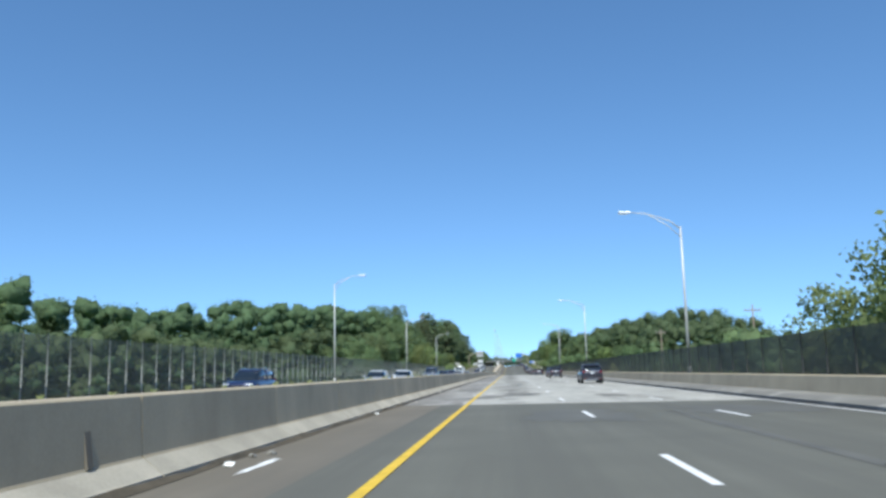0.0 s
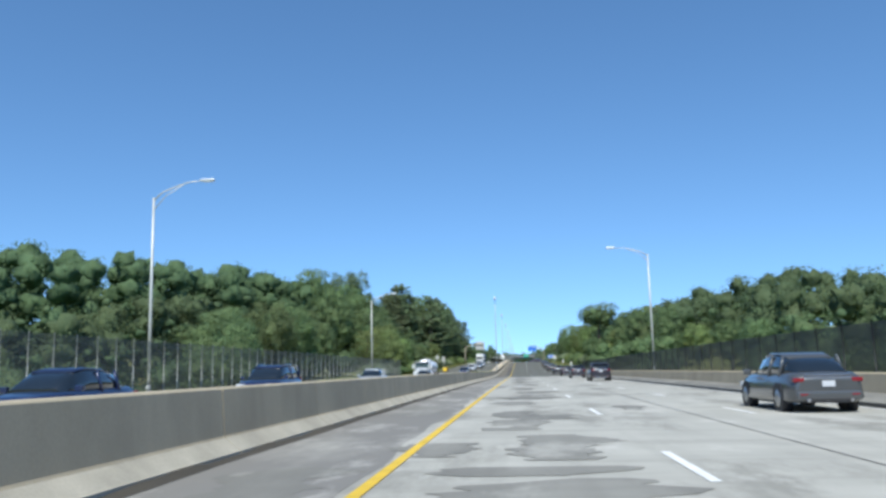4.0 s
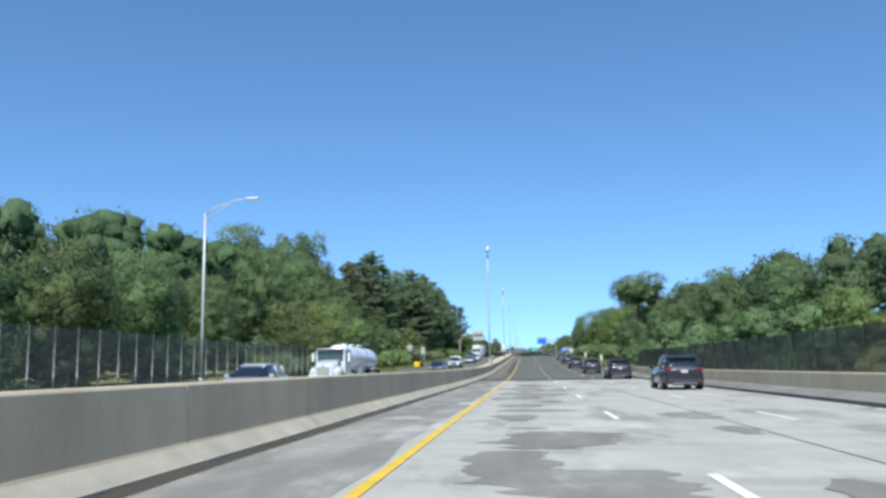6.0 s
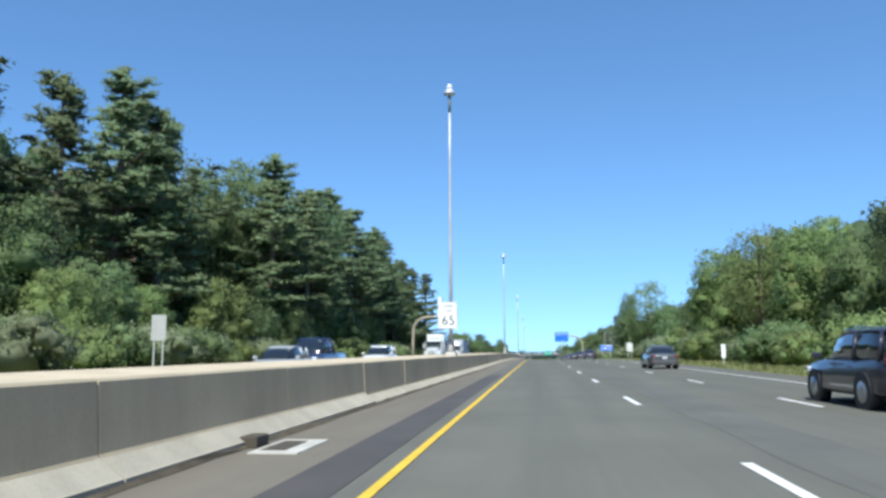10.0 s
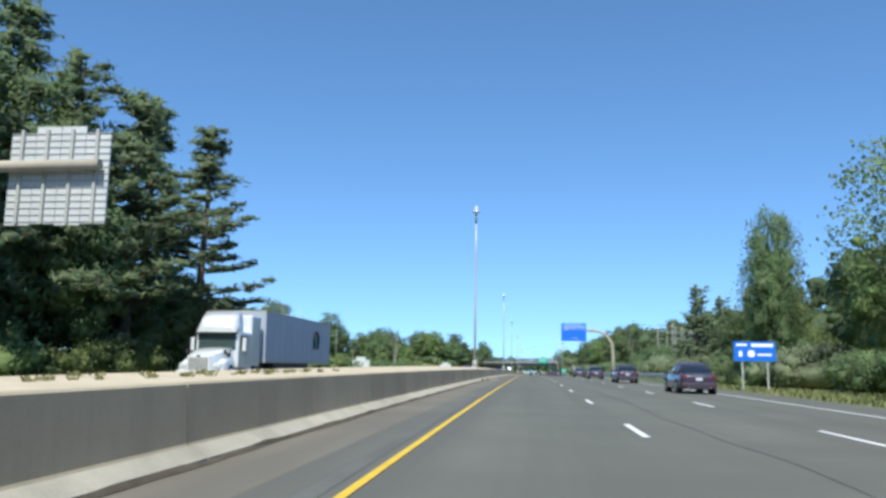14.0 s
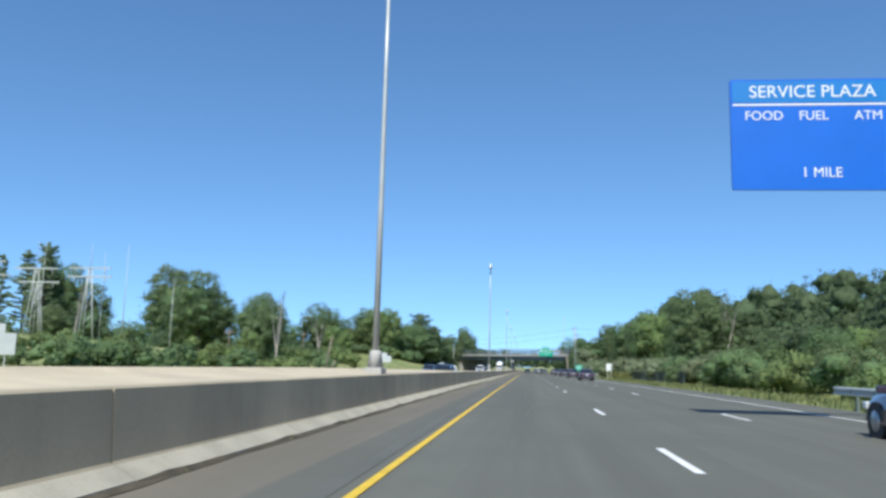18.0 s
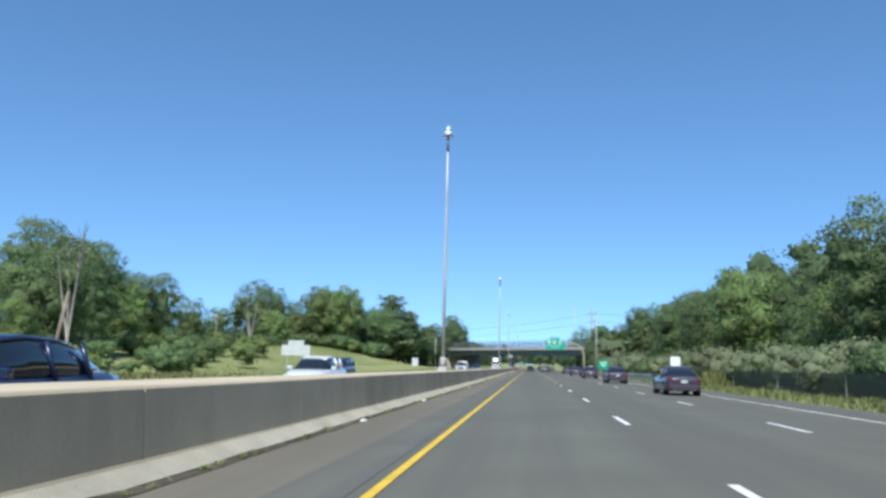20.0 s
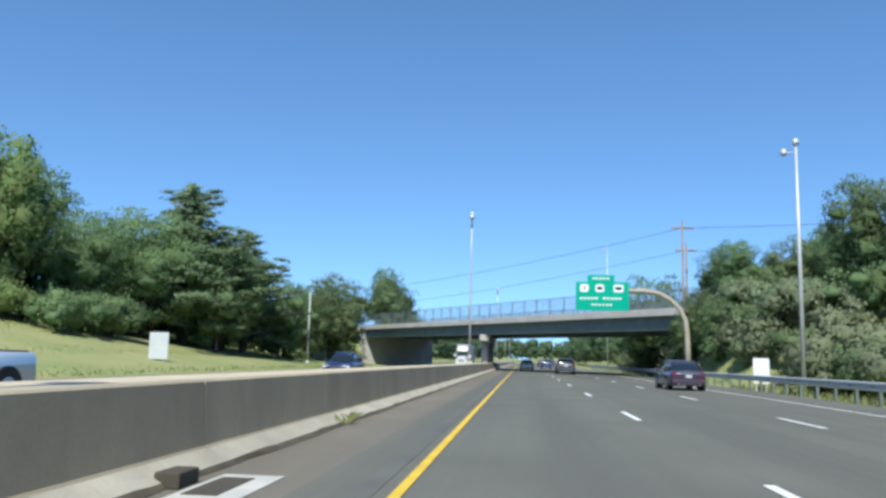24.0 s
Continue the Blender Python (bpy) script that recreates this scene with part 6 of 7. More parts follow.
for i in range(7):
    portal(-109 + i * 5.2, 676 + (i % 2) * 9, 11.5 + (i % 3) * 1.4, 3.0)
for x, y, h in ((-92, 684, 19), (-83, 690, 18), (-75, 684, 19), (-71, 639, 17), (-58, 668, 13), (-100, 680, 21), (-118, 690, 20)):
    Mx = thing("lightning_mast", "slender pale lightning mast of the substation", "mast", pose(x, y, zg(x, y)), "substation masts")
    tubep("pole", [(0, 0, -0.3), (0, 0, h)], [0.12, 0.03], M_POST, Mx, 6)
    tubep("base", [(0, 0, -0.3), (0, 0, 0.4)], [0.3, 0.25], M_CONC, Mx, 8)

# lattice frame on the wooded slope
LT = thing("steel_lattice_frame", "pale steel lattice frame standing above the trees", "lattice frame", pose(26.5, 557, zg(26.5, 557), 0, 0, 60))
LT_Z = 9.9 - zg(26.5, 557)
for i in range(5):
    x = -6.0 + i * 3.9
    for yy in (0, 2.4):
        tubep("upright", [(x, yy, -0.5), (x, yy, LT_Z)], [0.05, 0.045], M_SIGNY, LT, 5)
    if i < 4:
        for z in (LT_Z - 3.4, LT_Z - 2.3, LT_Z - 1.2, LT_Z - 0.2):
            boxp("beam", x, x + 3.9, -0.05, 0.05, z, z + 0.1, M_SIGNY, LT)
            boxp("beam", x, x + 3.9, 2.35, 2.45, z, z + 0.1, M_SIGNY, LT)
        tubep("brace", [(x, 0, LT_Z - 3.3), (x + 3.9, 0, LT_Z - 1.8)], [0.03, 0.03], M_SIGNY, LT, 4)
        tubep("brace", [(x + 3.9, 2.4, LT_Z - 1.7), (x, 2.4, LT_Z - 0.2)], [0.03, 0.03], M_SIGNY, LT, 4)
for s in (("b3", 20.5, 547, 0.5), ("b1", 22, 552, 0.45), ("b3", 24, 560, 0.5), ("b3", 23, 566, 0.55), ("b1", 25.5, 546, 0.45)):
    plant(*s)

# fence at the foot of the bushes and a leaning post
fence("chain_link_fence", "low dark chain-link fence at the foot of the bushes", 18.4, 0.0, 1.3, 628, 674, 6.0, 0.03, M_FENCE_R, rail=False, post_m=M_GIRDER)
LP = thing("leaning_post", "old grey timber post leaning beside a broken stump", "post", pose(-24.7, 642, zg(-24.7, 642)))
tubep("post", [(0, 0, -0.4), (0.9, 0, 4.9)], [0.13, 0.09], M_WOODPOLE, LP, 8)
tubep("stump", [(0.4, 0.3, -0.4), (1.4, 0.3, 1.9)], [0.11, 0.08], M_WOODPOLE, LP, 8)

# ---- vehicles ----
def loft(stations, material, name, parent, label="", smooth=True, ridge=0.35):
    """A rounded hull. stations: (y, half width low, half width high, z low, z high)."""
    bm = bmesh.new()
    rings = []
    for y, w0, w1, z0, z1 in stations:
        h = z1 - z0
        pts = [(-w0 * 0.86, z0), (-w0, z0 + h * 0.12), (-(w0 * 0.5 + w1 * 0.5) * 1.0, z0 + h * 0.55), (-w1, z0 + h * 0.84), (-w1 * 0.9, z0 + h * 0.97), (-w1 * 0.5, z1), (0, z1 + h * 0.012)]
        pts += [(-x, z) for x, z in pts[-2::-1]]
        rings.append([bm.verts.new((x, y, z)) for x, z in pts])
    k = len(rings[0])
    for a, b in zip(rings, rings[1:]):
        for i in range(k):
            j = (i + 1) % k
            f = bm.faces.new((a[i], a[j], b[j], b[i]))
            f.smooth = smooth
    bm.faces.new(rings[0])
    bm.faces.new(rings[-1][::-1])
    bmesh.ops.recalc_face_normals(bm, faces=bm.faces)
    return part(name, bm, material, parent, label)


def wheel(parent, x, y, r, w=0.22):
    s = 1 if x > 0 else -1
    bm = bmesh.new()
    tube(bm, [(x - s * w, y, r), (x - s * w * 0.9, y, r), (x - s * 0.03, y, r), (x, y, r)], [r * 0.85, r, r, r * 0.88], 20)
    bmesh.ops.recalc_face_normals(bm, faces=bm.faces)
    t = part("wheel", bm, M_TYRE, parent)
    bm = tube(bmesh.new(), [(x - s * 0.04, y, r), (x + s * 0.012, y, r), (x + s * 0.018, y, r)], [r * 0.66, r * 0.64, r * 0.2], 16)
    bmesh.ops.recalc_face_normals(bm, faces=bm.faces)
    part("rim", bm, M_RIM, t)


def car(kind, body, label, category):
    """A parked car that looks along +y. Kinds: sedan, suv, pickup."""
    C = thing(category, label, category, group="traffic")
    if kind == "sedan":
        L, W, H, belt, r = 4.75, 0.9, 1.44, 0.88, 0.33
        hull = [(-2.35, .72, .66, .42, .78), (-2.28, .82, .76, .28, .92), (-1.9, .89, .82, .22, .98), (-1.1, .91, .84, .2, .95), (0.3, .91, .84, .19, .93), (1.2, .91, .84, .2, .92), (1.9, .88, .8, .22, .84), (2.25, .8, .7, .28, .74), (2.38, .66, .55, .38, .62)]
        house = [(-1.98, .66, .55, .9, .99), (-1.35, .74, .6, .88, 1.3), (-0.75, .77, .61, .88, 1.42), (0.05, .78, .62, .88, 1.445), (0.55, .77, .6, .88, 1.38), (1.3, .72, .58, .86, .97)]
        roof = [(-1.3, .55, .5, 1.30, 1.335), (-0.75, .585, .54, 1.395, 1.45), (0.05, .595, .55, 1.42, 1.472), (0.58, .575, .5, 1.36, 1.40)]
        tailz = 0.78
    elif kind == "suv":
        L, W, H, belt, r = 4.7, 0.95, 1.72, 1.05, 0.37
        hull = [(-2.3, .76, .72, .48, .98), (-2.24, .88, .82, .34, 1.12), (-1.9, .93, .87, .28, 1.12), (-1.0, .94, .88, .27, 1.1), (0.4, .94, .88, .27, 1.08), (1.2, .94, .87, .28, 1.05), (1.9, .9, .84, .3, 1.0), (2.24, .84, .76, .36, .9), (2.36, .7, .6, .46, .76)]
        house = [(-2.2, .76, .68, 1.06, 1.12), (-1.98, .8, .66, 1.05, 1.6), (-1.2, .82, .68, 1.05, 1.69), (0.0, .82, .69, 1.05, 1.7), (0.55, .8, .66, 1.05, 1.62), (1.3, .76, .62, 1.02, 1.1)]
        roof = [(-2.12, .62, .56, 1.6, 1.66), (-1.2, .66, .6, 1.67, 1.725), (0.0, .67, .61, 1.675, 1.735), (0.6, .64, .56, 1.595, 1.64)]
        tailz = 1.02
    else:
        L, W, H, belt, r = 5.6, 1.0, 1.88, 1.15, 0.4
        hull = [(-2.8, .9, .9, .5, 1.12), (-2.76, .96, .94, .42, 1.16), (-1.0, .98, .94, .38, 1.16), (0.6, .98, .93, .38, 1.16), (1.4, .98, .92, .38, 1.14), (2.3, .96, .88, .4, 1.1), (2.7, .9, .8, .46, 1.0), (2.82, .8, .7, .52, .84)]
        house = [(-0.85, .82, .68, 1.12, 1.74), (-0.7, .84, .7, 1.12, 1.83), (0.4, .84, .71, 1.12, 1.85), (0.8, .82, .69, 1.12, 1.78), (1.5, .78, .66, 1.1, 1.18)]
        roof = [(-0.88, .64, .6, 1.79, 1.85), (-0.6, .68, .63, 1.82, 1.885), (0.4, .69, .64, 1.83, 1.89), (0.82, .66, .6, 1.76, 1.8)]
        tailz = 0.9
    y0, y1 = hull[0][0], hull[-1][0]
    loft(hull, body, "body", C)
    loft(house, M_GLASS, "window_band", C, "dark tinted window band")
    loft(roof, body, "roof", C)
    for s in (-1, 1):
        for yp, dw in ((house[2][0] * 0.55, 0.0), (house[1][0] + 0.05, 0.0)):
            tubep("pillar", [(s * 0.8 * W / 0.9 * 0.99, yp, house[2][3] - 0.02), (s * (house[3][2] + 0.02), yp + 0.05, roof[1][3])], [0.05, 0.04], body, C, 6)
        m = boxp("mirror", -0.1, 0.1, -0.07, 0.07, -0.07, 0.08, body, C, 0.03)
        m.location = (s * (W + 0.06), house[-1][0] - 0.35, belt + 0.08)
        tl = boxp("tail_light", -0.13, 0.13, -0.05, 0.1, -0.05, 0.055 if kind != "suv" else 0.09, M_TAIL, C, 0.03)
        tl.location = (s * (W * 0.75), y0 + 0.045, tailz)
        hl = boxp("headlight", -0.2, 0.2, -0.16, 0.05, -0.07, 0.08, M_HEAD, C, 0.03)
        hl.location = (s * W * 0.68, y1 - 0.1, hull[-2][4] - 0.13)
        for wy in (y0 + 0.98, y1 - 0.9):
            wheel(C, s * (W - 0.005), wy, r)
            ar = tubep("wheel_arch", [(s * (W - 0.25), wy, r), (s * (W + 0.004), wy, r)], [r * 1.17, r * 1.17], M_BLACKP, C, 20)
    bp = boxp("rear_bumper", -W * 0.84, W * 0.84, y0 - 0.05, y0 + 0.25, 0.3, 0.52, M_BLACKP if kind == "suv" else body, C, 0.05)
    boxp("front_bumper", -W * 0.74, W * 0.74, y1 - 0.3, y1 + 0.03, 0.28, 0.5, M_BLACKP, C, 0.05)
    boxp("grille", -0.4, 0.4, y1 - 0.2, y1 + 0.012, hull[-1][3] + 0.05, hull[-1][4] - 0.02, M_BLACKP, C, 0.02)
    boxp("plate_bar", -0.15, 0.15, y0 - 0.025, y0 + 0.06, tailz - 0.16, tailz - 0.02, M_PLATE, C, 0.01, "pale licence plate left blank")
    boxp("rear_glass_shelf", -W * 0.6, W * 0.6, y0 + 0.02, y0 + 0.1, tailz + 0.1, tailz + 0.13, M_CHROME, C, 0.008)
    boxp("rear_screen_trim", -W * 0.62, W * 0.62, y0 + 0.02, y0 + 0.06, tailz + 0.04, tailz + 0.07, M_CHROME, C, 0.01)
    boxp("rear_diffuser", -W * 0.6, W * 0.6, y0 - 0.06, y0 + 0.1, 0.24, 0.36, M_BLACKP, C, 0.03)
    for sx in (-1, 1):
        boxp("rear_reflector", sx * W * 0.66 - 0.09, sx * W * 0.66 + 0.09, y0 - 0.055, y0 - 0.02, 0.42, 0.46, M_TAIL, C, 0.01)
        boxp("door_handle", sx * (W + 0.012) - 0.015, sx * (W + 0.012) + 0.015, -0.45, -0.25, belt - 0.12, belt - 0.08, body, C, 0.008)
        tubep("exhaust_tip", [(sx * W * 0.55, y0 + 0.1, 0.3), (sx * W * 0.55, y0 - 0.07, 0.3)], [0.04, 0.045], M_CHROME, C, 8)
    if kind == "suv":
        C.scale = (1.0, 1.0, 0.93)
        boxp("exhaust_trim", -W * 0.5, W * 0.5, y0 - 0.06, y0 + 0.02, 0.3, 0.38, M_CHROME, C, 0.02)
        for s in (-1, 1):
            tubep("roof_rail", [(s * 0.6, -1.9, 1.72), (s * 0.62, -0.5, 1.78), (s * 0.6, 0.3, 1.72)], [0.02, 0.02, 0.02], M_CHROME, C, 6)
    if kind == "pickup":
        boxp("cargo_bed", -0.8, 0.8, -2.7, -0.95, 1.1, 1.168, M_BLACKP, C)
        boxp("front_grille", -0.55, 0.55, y1 - 0.1, y1 + 0.03, 0.66, 0.98, M_CHROME, C, 0.03)
    return C


LANE3, OP = 9.1, {1: -6.1, 2: -9.8, 3: -13.5}


def at(ob, x, y, up=0.0, turn=0.0):
    keep = ob.scale.copy()
    ob.matrix_world = on_road(x, y, up, turn)
    ob.scale = keep
    return ob


suv = at(car("suv", P_DARK, "dark blue-grey estate SUV with red tail lights", "car"), 8.6, 71)
for x, y in ((8.6, 123), (8.9, 195.7), (9.0, 225), (9.2, 252.6), (9.0, 277.6), (8.7, 302.3), (8.8, 328.5)):
    copy_thing(suv, on_road(x, y))
sed = at(car("sedan", P_GREY, "grey sedan seen from behind in its lane", "car"), 9.0, 143)
for x, y in ((9.2, 363),):
    copy_thing(sed, on_road(x, y))
plum = at(car("sedan", P_MAROON, "dark plum sedan with red tail lights", "car"), 9.5, 438)
for x, y in ((9.5, 466.5), (9.5, 494), (9.4, 523.5), (9.4, 555), (9.1, 644), (9.1, 674), (9.1, 704.5), (9.1, 735), (9.1, 765)):
    copy_thing(plum, on_road(x, y))
blk = at(car("suv", P_GREY, "dark grey SUV driving further ahead", "car"), 5.5, 806)
copy_thing(blk, on_road(5.5, 905))
wh = at(car("sedan", P_WHITE, "white sedan on the highway lanes", "car"), 1.8, 832)
copy_thing(wh, on_road(1.8, 930))
bl = at(car("suv", P_BLUE, "blue SUV far ahead in traffic", "car"), 5.4, 866)
copy_thing(bl, on_road(9.1, 940))
copy_thing(sed, on_road(9.2, 880))
copy_thing(plum, on_road(1.8, 880))

# opposite carriageway, facing the camera
nav = car("suv", P_NAVY, "navy blue SUV coming the other way", "car")
at(nav, OP[3], 46, ZL(46), 180)
for x, y in ((OP[2], 157), (OP[2], 287), (OP[3], 663)):
    copy_thing(nav, on_road(x, y, ZL(y), 180))
pk = at(car("pickup", P_NAVY, "dark blue pickup truck coming the other way", "pickup truck"), OP[2], 118, ZL(118), 180)
copy_thing(pk, on_road(OP[2], 350, ZL(350), 180))
wpk = at(car("pickup", P_WHITE, "white pickup truck coming the other way", "pickup truck"), OP[2], 313, ZL(313), 180)
copy_thing(wpk, on_road(OP[2], 736, ZL(736), 180))
sv = at(car("sedan", P_SILVER, "silver sedan coming the other way", "car"), OP[2], 69, ZL(69), 180)
for x, y in ((OP[2], 87), (OP[2], 183), (OP[2], 217.5), (OP[2], 345)):
    copy_thing(sv, on_road(x, y, ZL(y), 180))
wsv = at(car("suv", P_WHITE, "white SUV coming the other way", "car"), OP[3], 112, ZL(112), 180)
for x, y in ((OP[2], 367),):
    copy_thing(wsv, on_road(x, y, ZL(y), 180))
copy_thing(wh, on_road(-7.7, 635, ZL(635), 180))
dk = at(car("sedan", P_NAVY, "dark blue sedan coming the other way", "car"), OP[1], 529, ZL(529), 180)
for x, y in ((OP[2], 140), (OP[2], 772), (OP[1] + 0.3, 610.8)):
    copy_thing(dk, on_road(x, y, ZL(y), 180))


def big_wheels(T, xs, ys, r=0.5):
    for y in ys:
        for x in xs:
            wheel(T, x, y, r, 0.3)


def tractor(T, y, paint_m, bonnet=True):
    """A tractor cab at the front of a truck, whose nose lies at y and points along +y."""
    boxp("chassis", -0.45, 0.45, y - 6.2, y - 0.3, 0.55, 0.85, M_BLACKP, T)
    if bonnet:
        loft([(y - 2.3, .95, .9, .75, 1.9), (y - 1.6, .92, .84, .7, 1.82), (y - 0.5, .82, .72, .62, 1.6), (y - 0.1, .72, .6, .6, 1.42), (y, .6, .52, .66, 1.3)], paint_m, "bonnet", T)
        boxp("grille_surround", -0.6, 0.6, y - 0.12, y + 0.035, 0.62, 1.42, paint_m, T, 0.05)
        boxp("grille", -0.5, 0.5, y - 0.1, y + 0.045, 0.7, 1.34, M_SIGNY, T, 0.03, "silver slatted grille")
        for k in range(7):
            boxp("grille_slat", -0.45 + k * 0.145, -0.42 + k * 0.145, y + 0.03, y + 0.065, 0.72, 1.32, M_BLACKP, T)
        boxp("emblem", -0.08, 0.08, y + 0.03, y + 0.075, 1.36, 1.46, M_CHROME, T, 0.02)
        for s in (-1, 1):
            loft([(y - 1.9, .24, .18, .5, 1.25), (y - 1.0, .26, .2, .5, 1.3), (y - 0.25, .2, .14, .5, 1.0)], paint_m, "fender", T).location.x = s * 0.95
            boxp("headlight", s * 0.9 - 0.18, s * 0.9 + 0.18, y - 0.35, y - 0.16, 0.85, 1.05, M_HEAD, T, 0.03)
            boxp("bonnet_vent", s * 0.9 - 0.03, s * 0.9 + 0.03, y - 1.85, y - 1.45, 1.38, 1.6, M_BLACKP, T, 0.02, "dark slot in the bonnet side")
            boxp("bonnet_mirror", s * 1.0 - 0.07, s * 1.0 + 0.07, y - 0.95, y - 0.85, 1.5, 1.75, M_BLACKP, T, 0.02)
            boxp("door_seam", s * 1.183 - 0.006, s * 1.183 + 0.006, y - 3.45, y - 3.42, 0.95, 2.6, M_SIGNY, T)
            boxp("door_handle", s * 1.19 - 0.02, s * 1.19 + 0.02, y - 3.35, y - 3.15, 1.55, 1.6, M_BLACKP, T)
            boxp("step", s * 1.05 - 0.18, s * 1.05 + 0.18, y - 3.6, y - 2.7, 0.42, 0.6, M_SIGNY, T, 0.03)
            tubep("fuel_tank", [(s * 0.85, y - 4.9, 0.72), (s * 0.85, y - 3.7, 0.72)], [0.32, 0.32], P_TANK, T, 14)
        cy = y - 2.2
    else:
        cy = y
    boxp("cab", -1.18, 1.18, cy - 2.1, cy - 0.05, 0.8, 2.75, paint_m, T, 0.14)
    bm = box(bmesh.new(), -1.02, 1.02, cy - 0.12, cy - 0.02, 1.75, 2.6, 0.03)
    part("windscreen", bm, M_SCREEN, T)
    boxp("sun_visor", -1.08, 1.08, cy - 0.1, cy + 0.22, 2.58, 2.68, M_BLACKP if bonnet else paint_m, T, 0.02)
    boxp("screen_divider", -0.02, 0.02, cy - 0.03, cy - 0.005, 1.76, 2.58, M_BLACKP, T)
    for k in (-0.55, 0.45):
        tubep("wiper", [(k, cy - 0.005, 1.77), (k + 0.35, cy - 0.005, 2.1)], [0.012, 0.01], M_BLACKP, T, 4)
    for s in (-1, 1):
        boxp("side_window", s * 1.185 - 0.02, s * 1.185 + 0.02, cy - 1.2, cy - 0.35, 1.75, 2.5, M_GLASS, T, 0.01)
        boxp("mirror", s * 1.42 - 0.1, s * 1.42 + 0.1, cy - 0.3, cy - 0.18, 1.7, 2.4, paint_m, T, 0.03)
        tubep("mirror_arm", [(s * 1.15, cy - 0.24, 2.3), (s * 1.42, cy - 0.24, 2.3)], [0.02, 0.02], M_BLACKP, T, 5)
    boxp("front_bumper", -1.15, 1.15, y - 0.3, y + 0.06, 0.4, 0.68, paint_m if bonnet else M_BLACKP, T, 0.06)
    return cy


M_SCREEN = mat("windscreen_tinted", (0.05, 0.075, 0.075), 0.05, 0, 0.02, 0.5, 10, 0, coat=1.0)
TK = thing("tanker_truck", "white tanker truck with a polished metal tank", "truck", group="")
cy = tractor(TK, 7.5, P_WHITE)
bm = bmesh.new()
n = 28
path = [(0, 3.1, 2.05), (0, 3.0, 2.05), (0, 2.7, 2.05), (0, -8.6, 1.85), (0, -8.9, 1.85), (0, -9.0, 1.85)]
tube(bm, path, [0.5, 0.95, 1.06, 1.06, 0.95, 0.5], n)
bmesh.ops.recalc_face_normals(bm, faces=bm.faces)
part("tank", bm, P_TANK, TK)
for i in range(3):
    yb = 1.2 - i * 4.0
    tubep("tank_band", [(0, yb, 2.04 + yb * 0.018), (0, yb - 0.06, 2.04 + yb * 0.018)], [1.075, 1.075], P_TANK, TK, 28)
boxp("walkway", -0.3, 0.3, -6.8, 1.8, 2.98, 3.1, M_SIGNY, TK)
boxp("frame", -0.5, 0.5, -8.6, 2.4, 0.7, 1.0, M_BLACKP, TK)
boxp("cabinet", -1.1, 1.1, -2.5, -0.6, 0.6, 1.25, P_TANK, TK, 0.05)
boxp("rear_bumper", -1.15, 1.15, -9.3, -8.9, 0.5, 1.1, P_TANK, TK, 0.05)
for sx in (-1.1, 1.1):
    tubep("exhaust_stack", [(sx, 3.25, 1.0), (sx, 3.25, 2.4), (sx, 3.2, 2.55)], [0.08, 0.08, 0.07], P_WHITE, TK, 10)
    boxp("rear_fender", sx - 0.2, sx + 0.2, -8.5, -5.6, 1.02, 1.1, P_TANK, TK, 0.03)
    boxp("mud_flap", sx - 0.22, sx + 0.22, -8.62, -8.58, 0.3, 1.05, M_BLACKP, TK)
for yh in (0.6, -2.2, -5.2):
    tubep("hatch", [(0, yh, 3.0), (0, yh, 3.18)], [0.28, 0.28], P_TANK, TK, 14)
big_wheels(TK, (-1.2, 1.2), (6.3, 2.6, 1.4, -6.4, -7.7))
at(TK, OP[3], 250.5, ZL(246), 180)

BT = thing("box_truck", "white cab box truck with a blue painted box", "truck", group="")
cy = tractor(BT, 4.6, P_WHITE)
boxp("box", -1.25, 1.25, -5.2, 0.15, 1.05, 3.66, P_TRUCKBLUE, BT, 0.04)
boxp("front_wall", -1.26, 1.26, 0.13, 0.22, 1.05, 3.68, P_WHITE, BT, 0.03)
boxp("cooling_unit", -0.95, 0.95, 0.2, 0.95, 2.85, 3.55, P_WHITE, BT, 0.12)
boxp("roof_edge", -1.27, 1.27, -5.22, 0.2, 3.65, 3.73, M_ALU, BT, 0.02)
mural = [mat("mural_white", (0.6, 0.66, 0.72), 0.5, 0, 0.1, 0.4, 8, 0), mat("mural_pale_blue", (0.2, 0.34, 0.52), 0.5, 0, 0.12, 0.4, 8, 0), mat("mural_grey_green", (0.2, 0.25, 0.2), 0.5, 0, 0.15, 0.4, 8, 0)]
rng = random.Random(31)
for sx in (-1, 1):
    for k in range(15):
        yc, hh, ww = -4.85 + k * 0.33, rng.uniform(0.6, 1.3), rng.uniform(0.12, 0.24)
        ring = [(sx * (1.2535 + 0.0012 * (k % 4)), yc + ww * math.cos(q) * (1 + 0.25 * math.sin(3 * q + k)), 1.2 + hh * 0.5 * (1.05 + math.sin(q)) * (1 + 0.1 * math.sin(5 * q + k))) for q in np.linspace(0, 6.283, 25)[:-1]]
        raw("painted_figure", ring, [tuple(range(24))], mural[2 if k < 4 else 1 if k % 3 == 0 else 0], BT, "pale painted shape on the box side")
    boxp("lower_band", sx * 1.252 - 0.003, sx * 1.252 + 0.003, -5.15, 0.1, 1.08, 2.15, mural[1], BT, 0, "pale blue lower band of the box")
    for z in (1.06, 3.6):
        boxp("box_rail", sx * 1.262 - 0.012, sx * 1.262 + 0.012, -5.2, 0.15, z, z + 0.07, M_ALU, BT)
boxp("cooling_grille", -0.7, 0.7, 0.93, 0.97, 2.95, 3.3, M_SIGNY, BT, 0.01)
boxp("roof_deflector", -0.95, 0.95, 0.5, 1.9, 2.72, 2.86, P_WHITE, BT, 0.06)
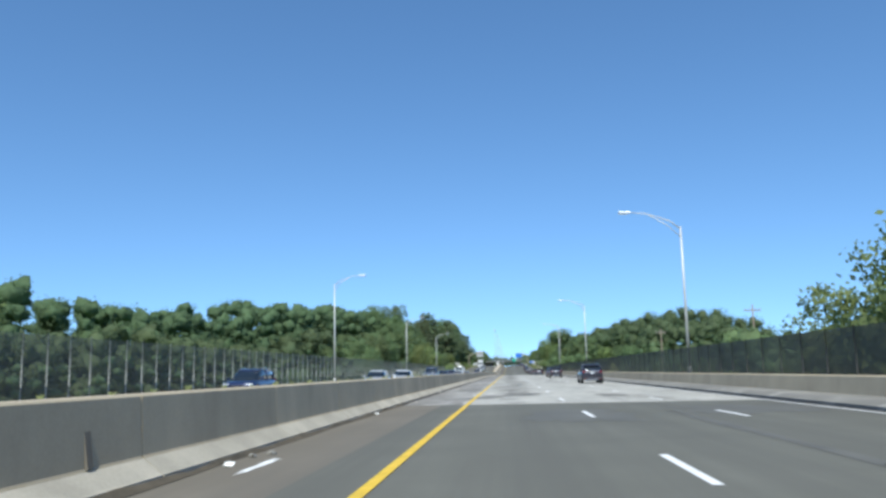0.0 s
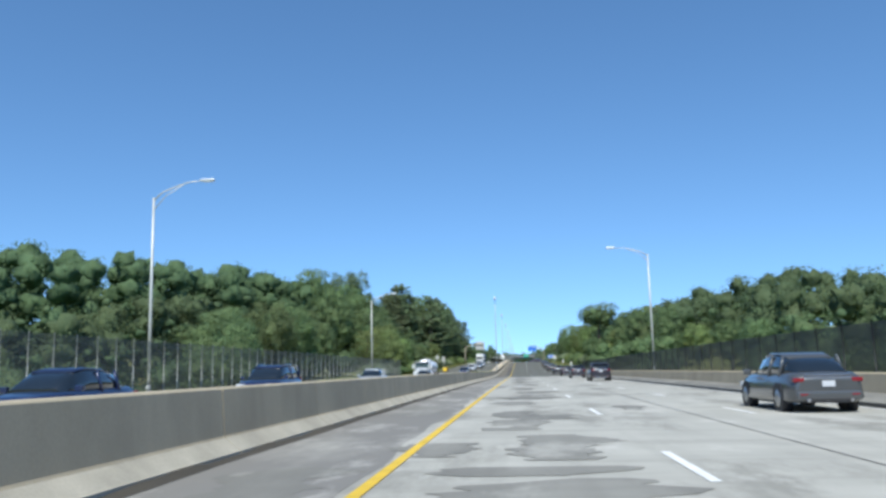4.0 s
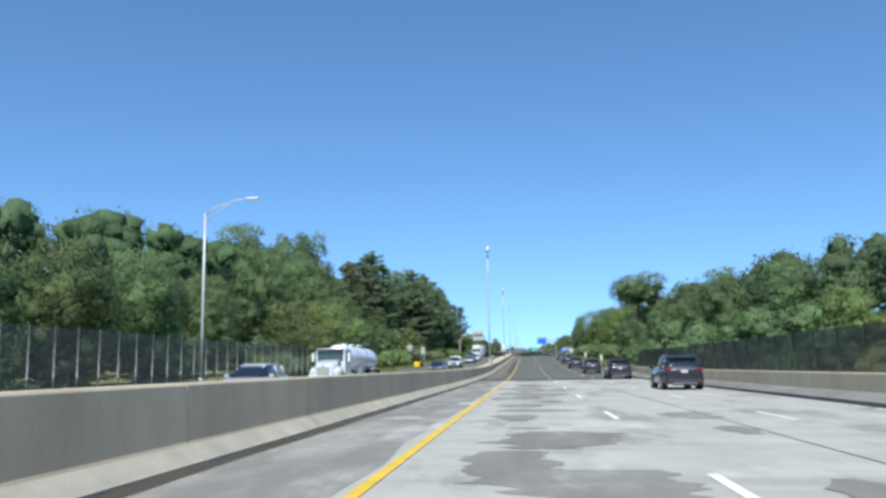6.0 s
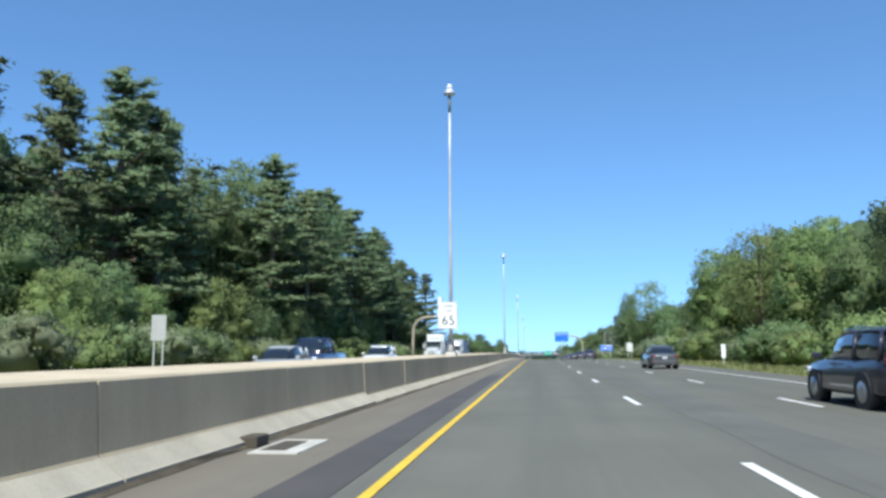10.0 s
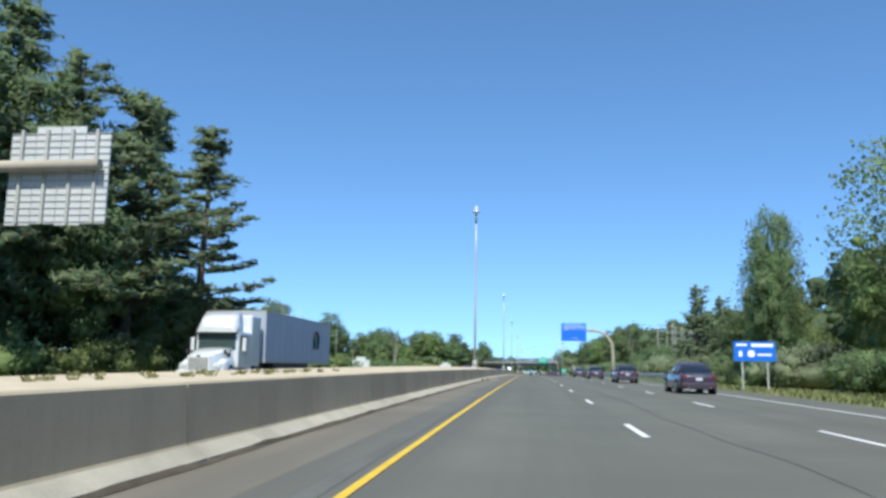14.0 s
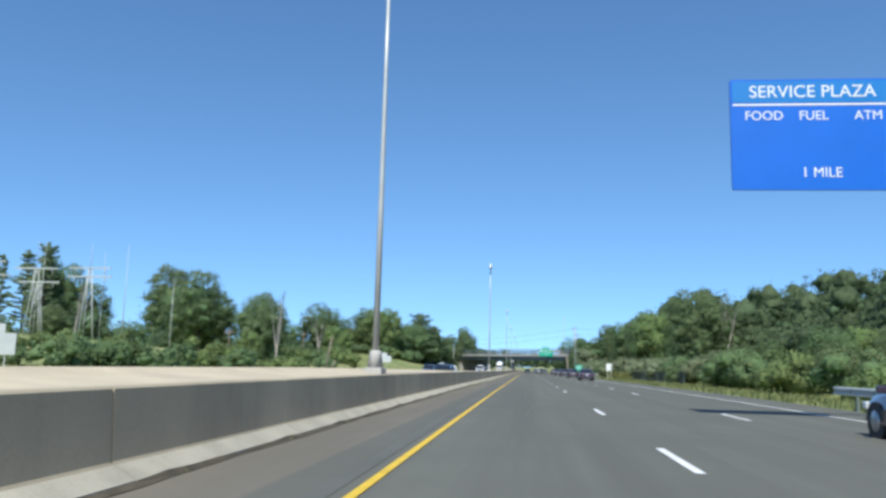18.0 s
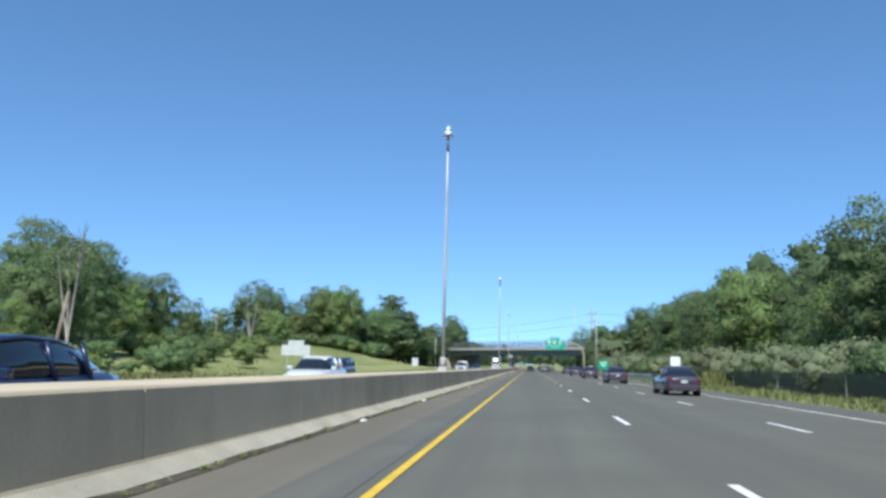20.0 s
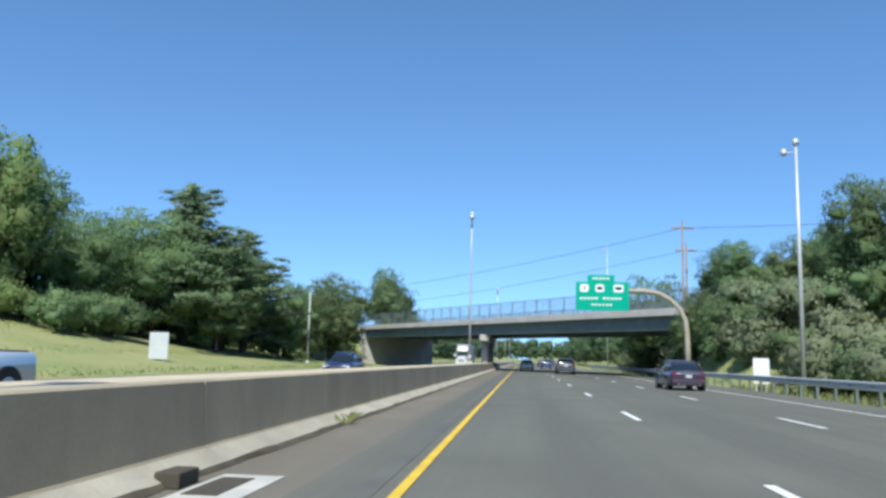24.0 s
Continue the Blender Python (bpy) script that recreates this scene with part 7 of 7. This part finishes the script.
boxp("frame", -0.5, 0.5, -5.1, 2.4, 0.7, 1.0, M_BLACKP, BT)
boxp("side_skirt", -1.15, 1.15, -4.9, -0.4, 0.6, 1.04, M_BLACKP, BT)
big_wheels(BT, (-1.15, 1.15), (3.4, -3.4), 0.48)
at(BT, OP[3] + 0.3, 425.2, ZL(425), 180)


def semi(name, label, paint_m, trailer_m):
    T = thing(name, label, "truck", group="")
    cy = tractor(T, 9.5, paint_m)
    loft([(6.6, 1.16, 1.05, 2.6, 3.85), (7.2, 1.14, .95, 2.6, 3.45), (7.5, 1.1, .8, 2.6, 2.95)], paint_m, "roof_fairing", T)
    boxp("sleeper", -1.2, 1.2, 3.9, 5.4, 0.9, 3.7, paint_m, T, 0.12)
    boxp("trailer_box", -1.3, 1.3, -11.5, 3.4, 1.15, 4.05, trailer_m, T, 0.03)
    boxp("top_rail", -1.315, 1.315, -11.52, 3.42, 3.98, 4.08, M_SIGNY, T, 0.01)
    boxp("bottom_rail", -1.315, 1.315, -11.52, 3.42, 1.12, 1.3, M_SIGNY, T, 0.01)
    for i in range(9):
        boxp("rail_marker", 1.316, 1.322, -11 + i * 1.6, -10.5 + i * 1.6, 1.17, 1.24, M_BLACKP, T)
    boxp("side_skirt", -1.2, 1.2, -6.0, 1.5, 0.45, 1.12, M_BLACKP, T)
    for s in (-1, 1):
        ring = bmesh.new()
        pts = [(s * 1.306, -7.4 + 0.56 * math.cos(radians(a)), 2.72 + 0.58 * math.sin(radians(a))) for a in range(-55, 236, 15)]
        tube(ring, pts, 0.13, 6)
        part("round_emblem", ring, M_BLACKP, T, "dark open ring emblem")
        for d in (-1, 1):
            boxp("emblem_foot", s * 1.306 - 0.02, s * 1.306 + 0.02, -7.4 + d * 0.48 - 0.22, -7.4 + d * 0.48 + 0.22, 2.08, 2.24, M_BLACKP, T)
        boxp("emblem_core", s * 1.304 - 0.012, s * 1.304 + 0.012, -7.72, -7.08, 2.3, 2.95, M_GREEN, T, 0.01, "muted green centre of the emblem")
    for i in range(13):
        for s in (-1, 1):
            boxp("panel_seam", s * 1.302 - 0.004, s * 1.302 + 0.004, -11.3 + i * 1.2, -11.27 + i * 1.2, 1.3, 3.98, M_SIGNY, T)
    big_wheels(T, (-1.2, 1.2), (8.2, 4.8, 3.6, -8.6, -9.9))
    return T


at(semi("semi_trailer_truck", "white tractor pulling a plain grey box trailer", P_WHITE, P_TRAILER), OP[3] - 1.2, 473.5, ZL(473), 180)
at(semi("semi_trailer_truck", "white tractor pulling a plain grey box trailer far off", P_WHITE, P_TRAILER), OP[2], 878, ZL(878), 180)
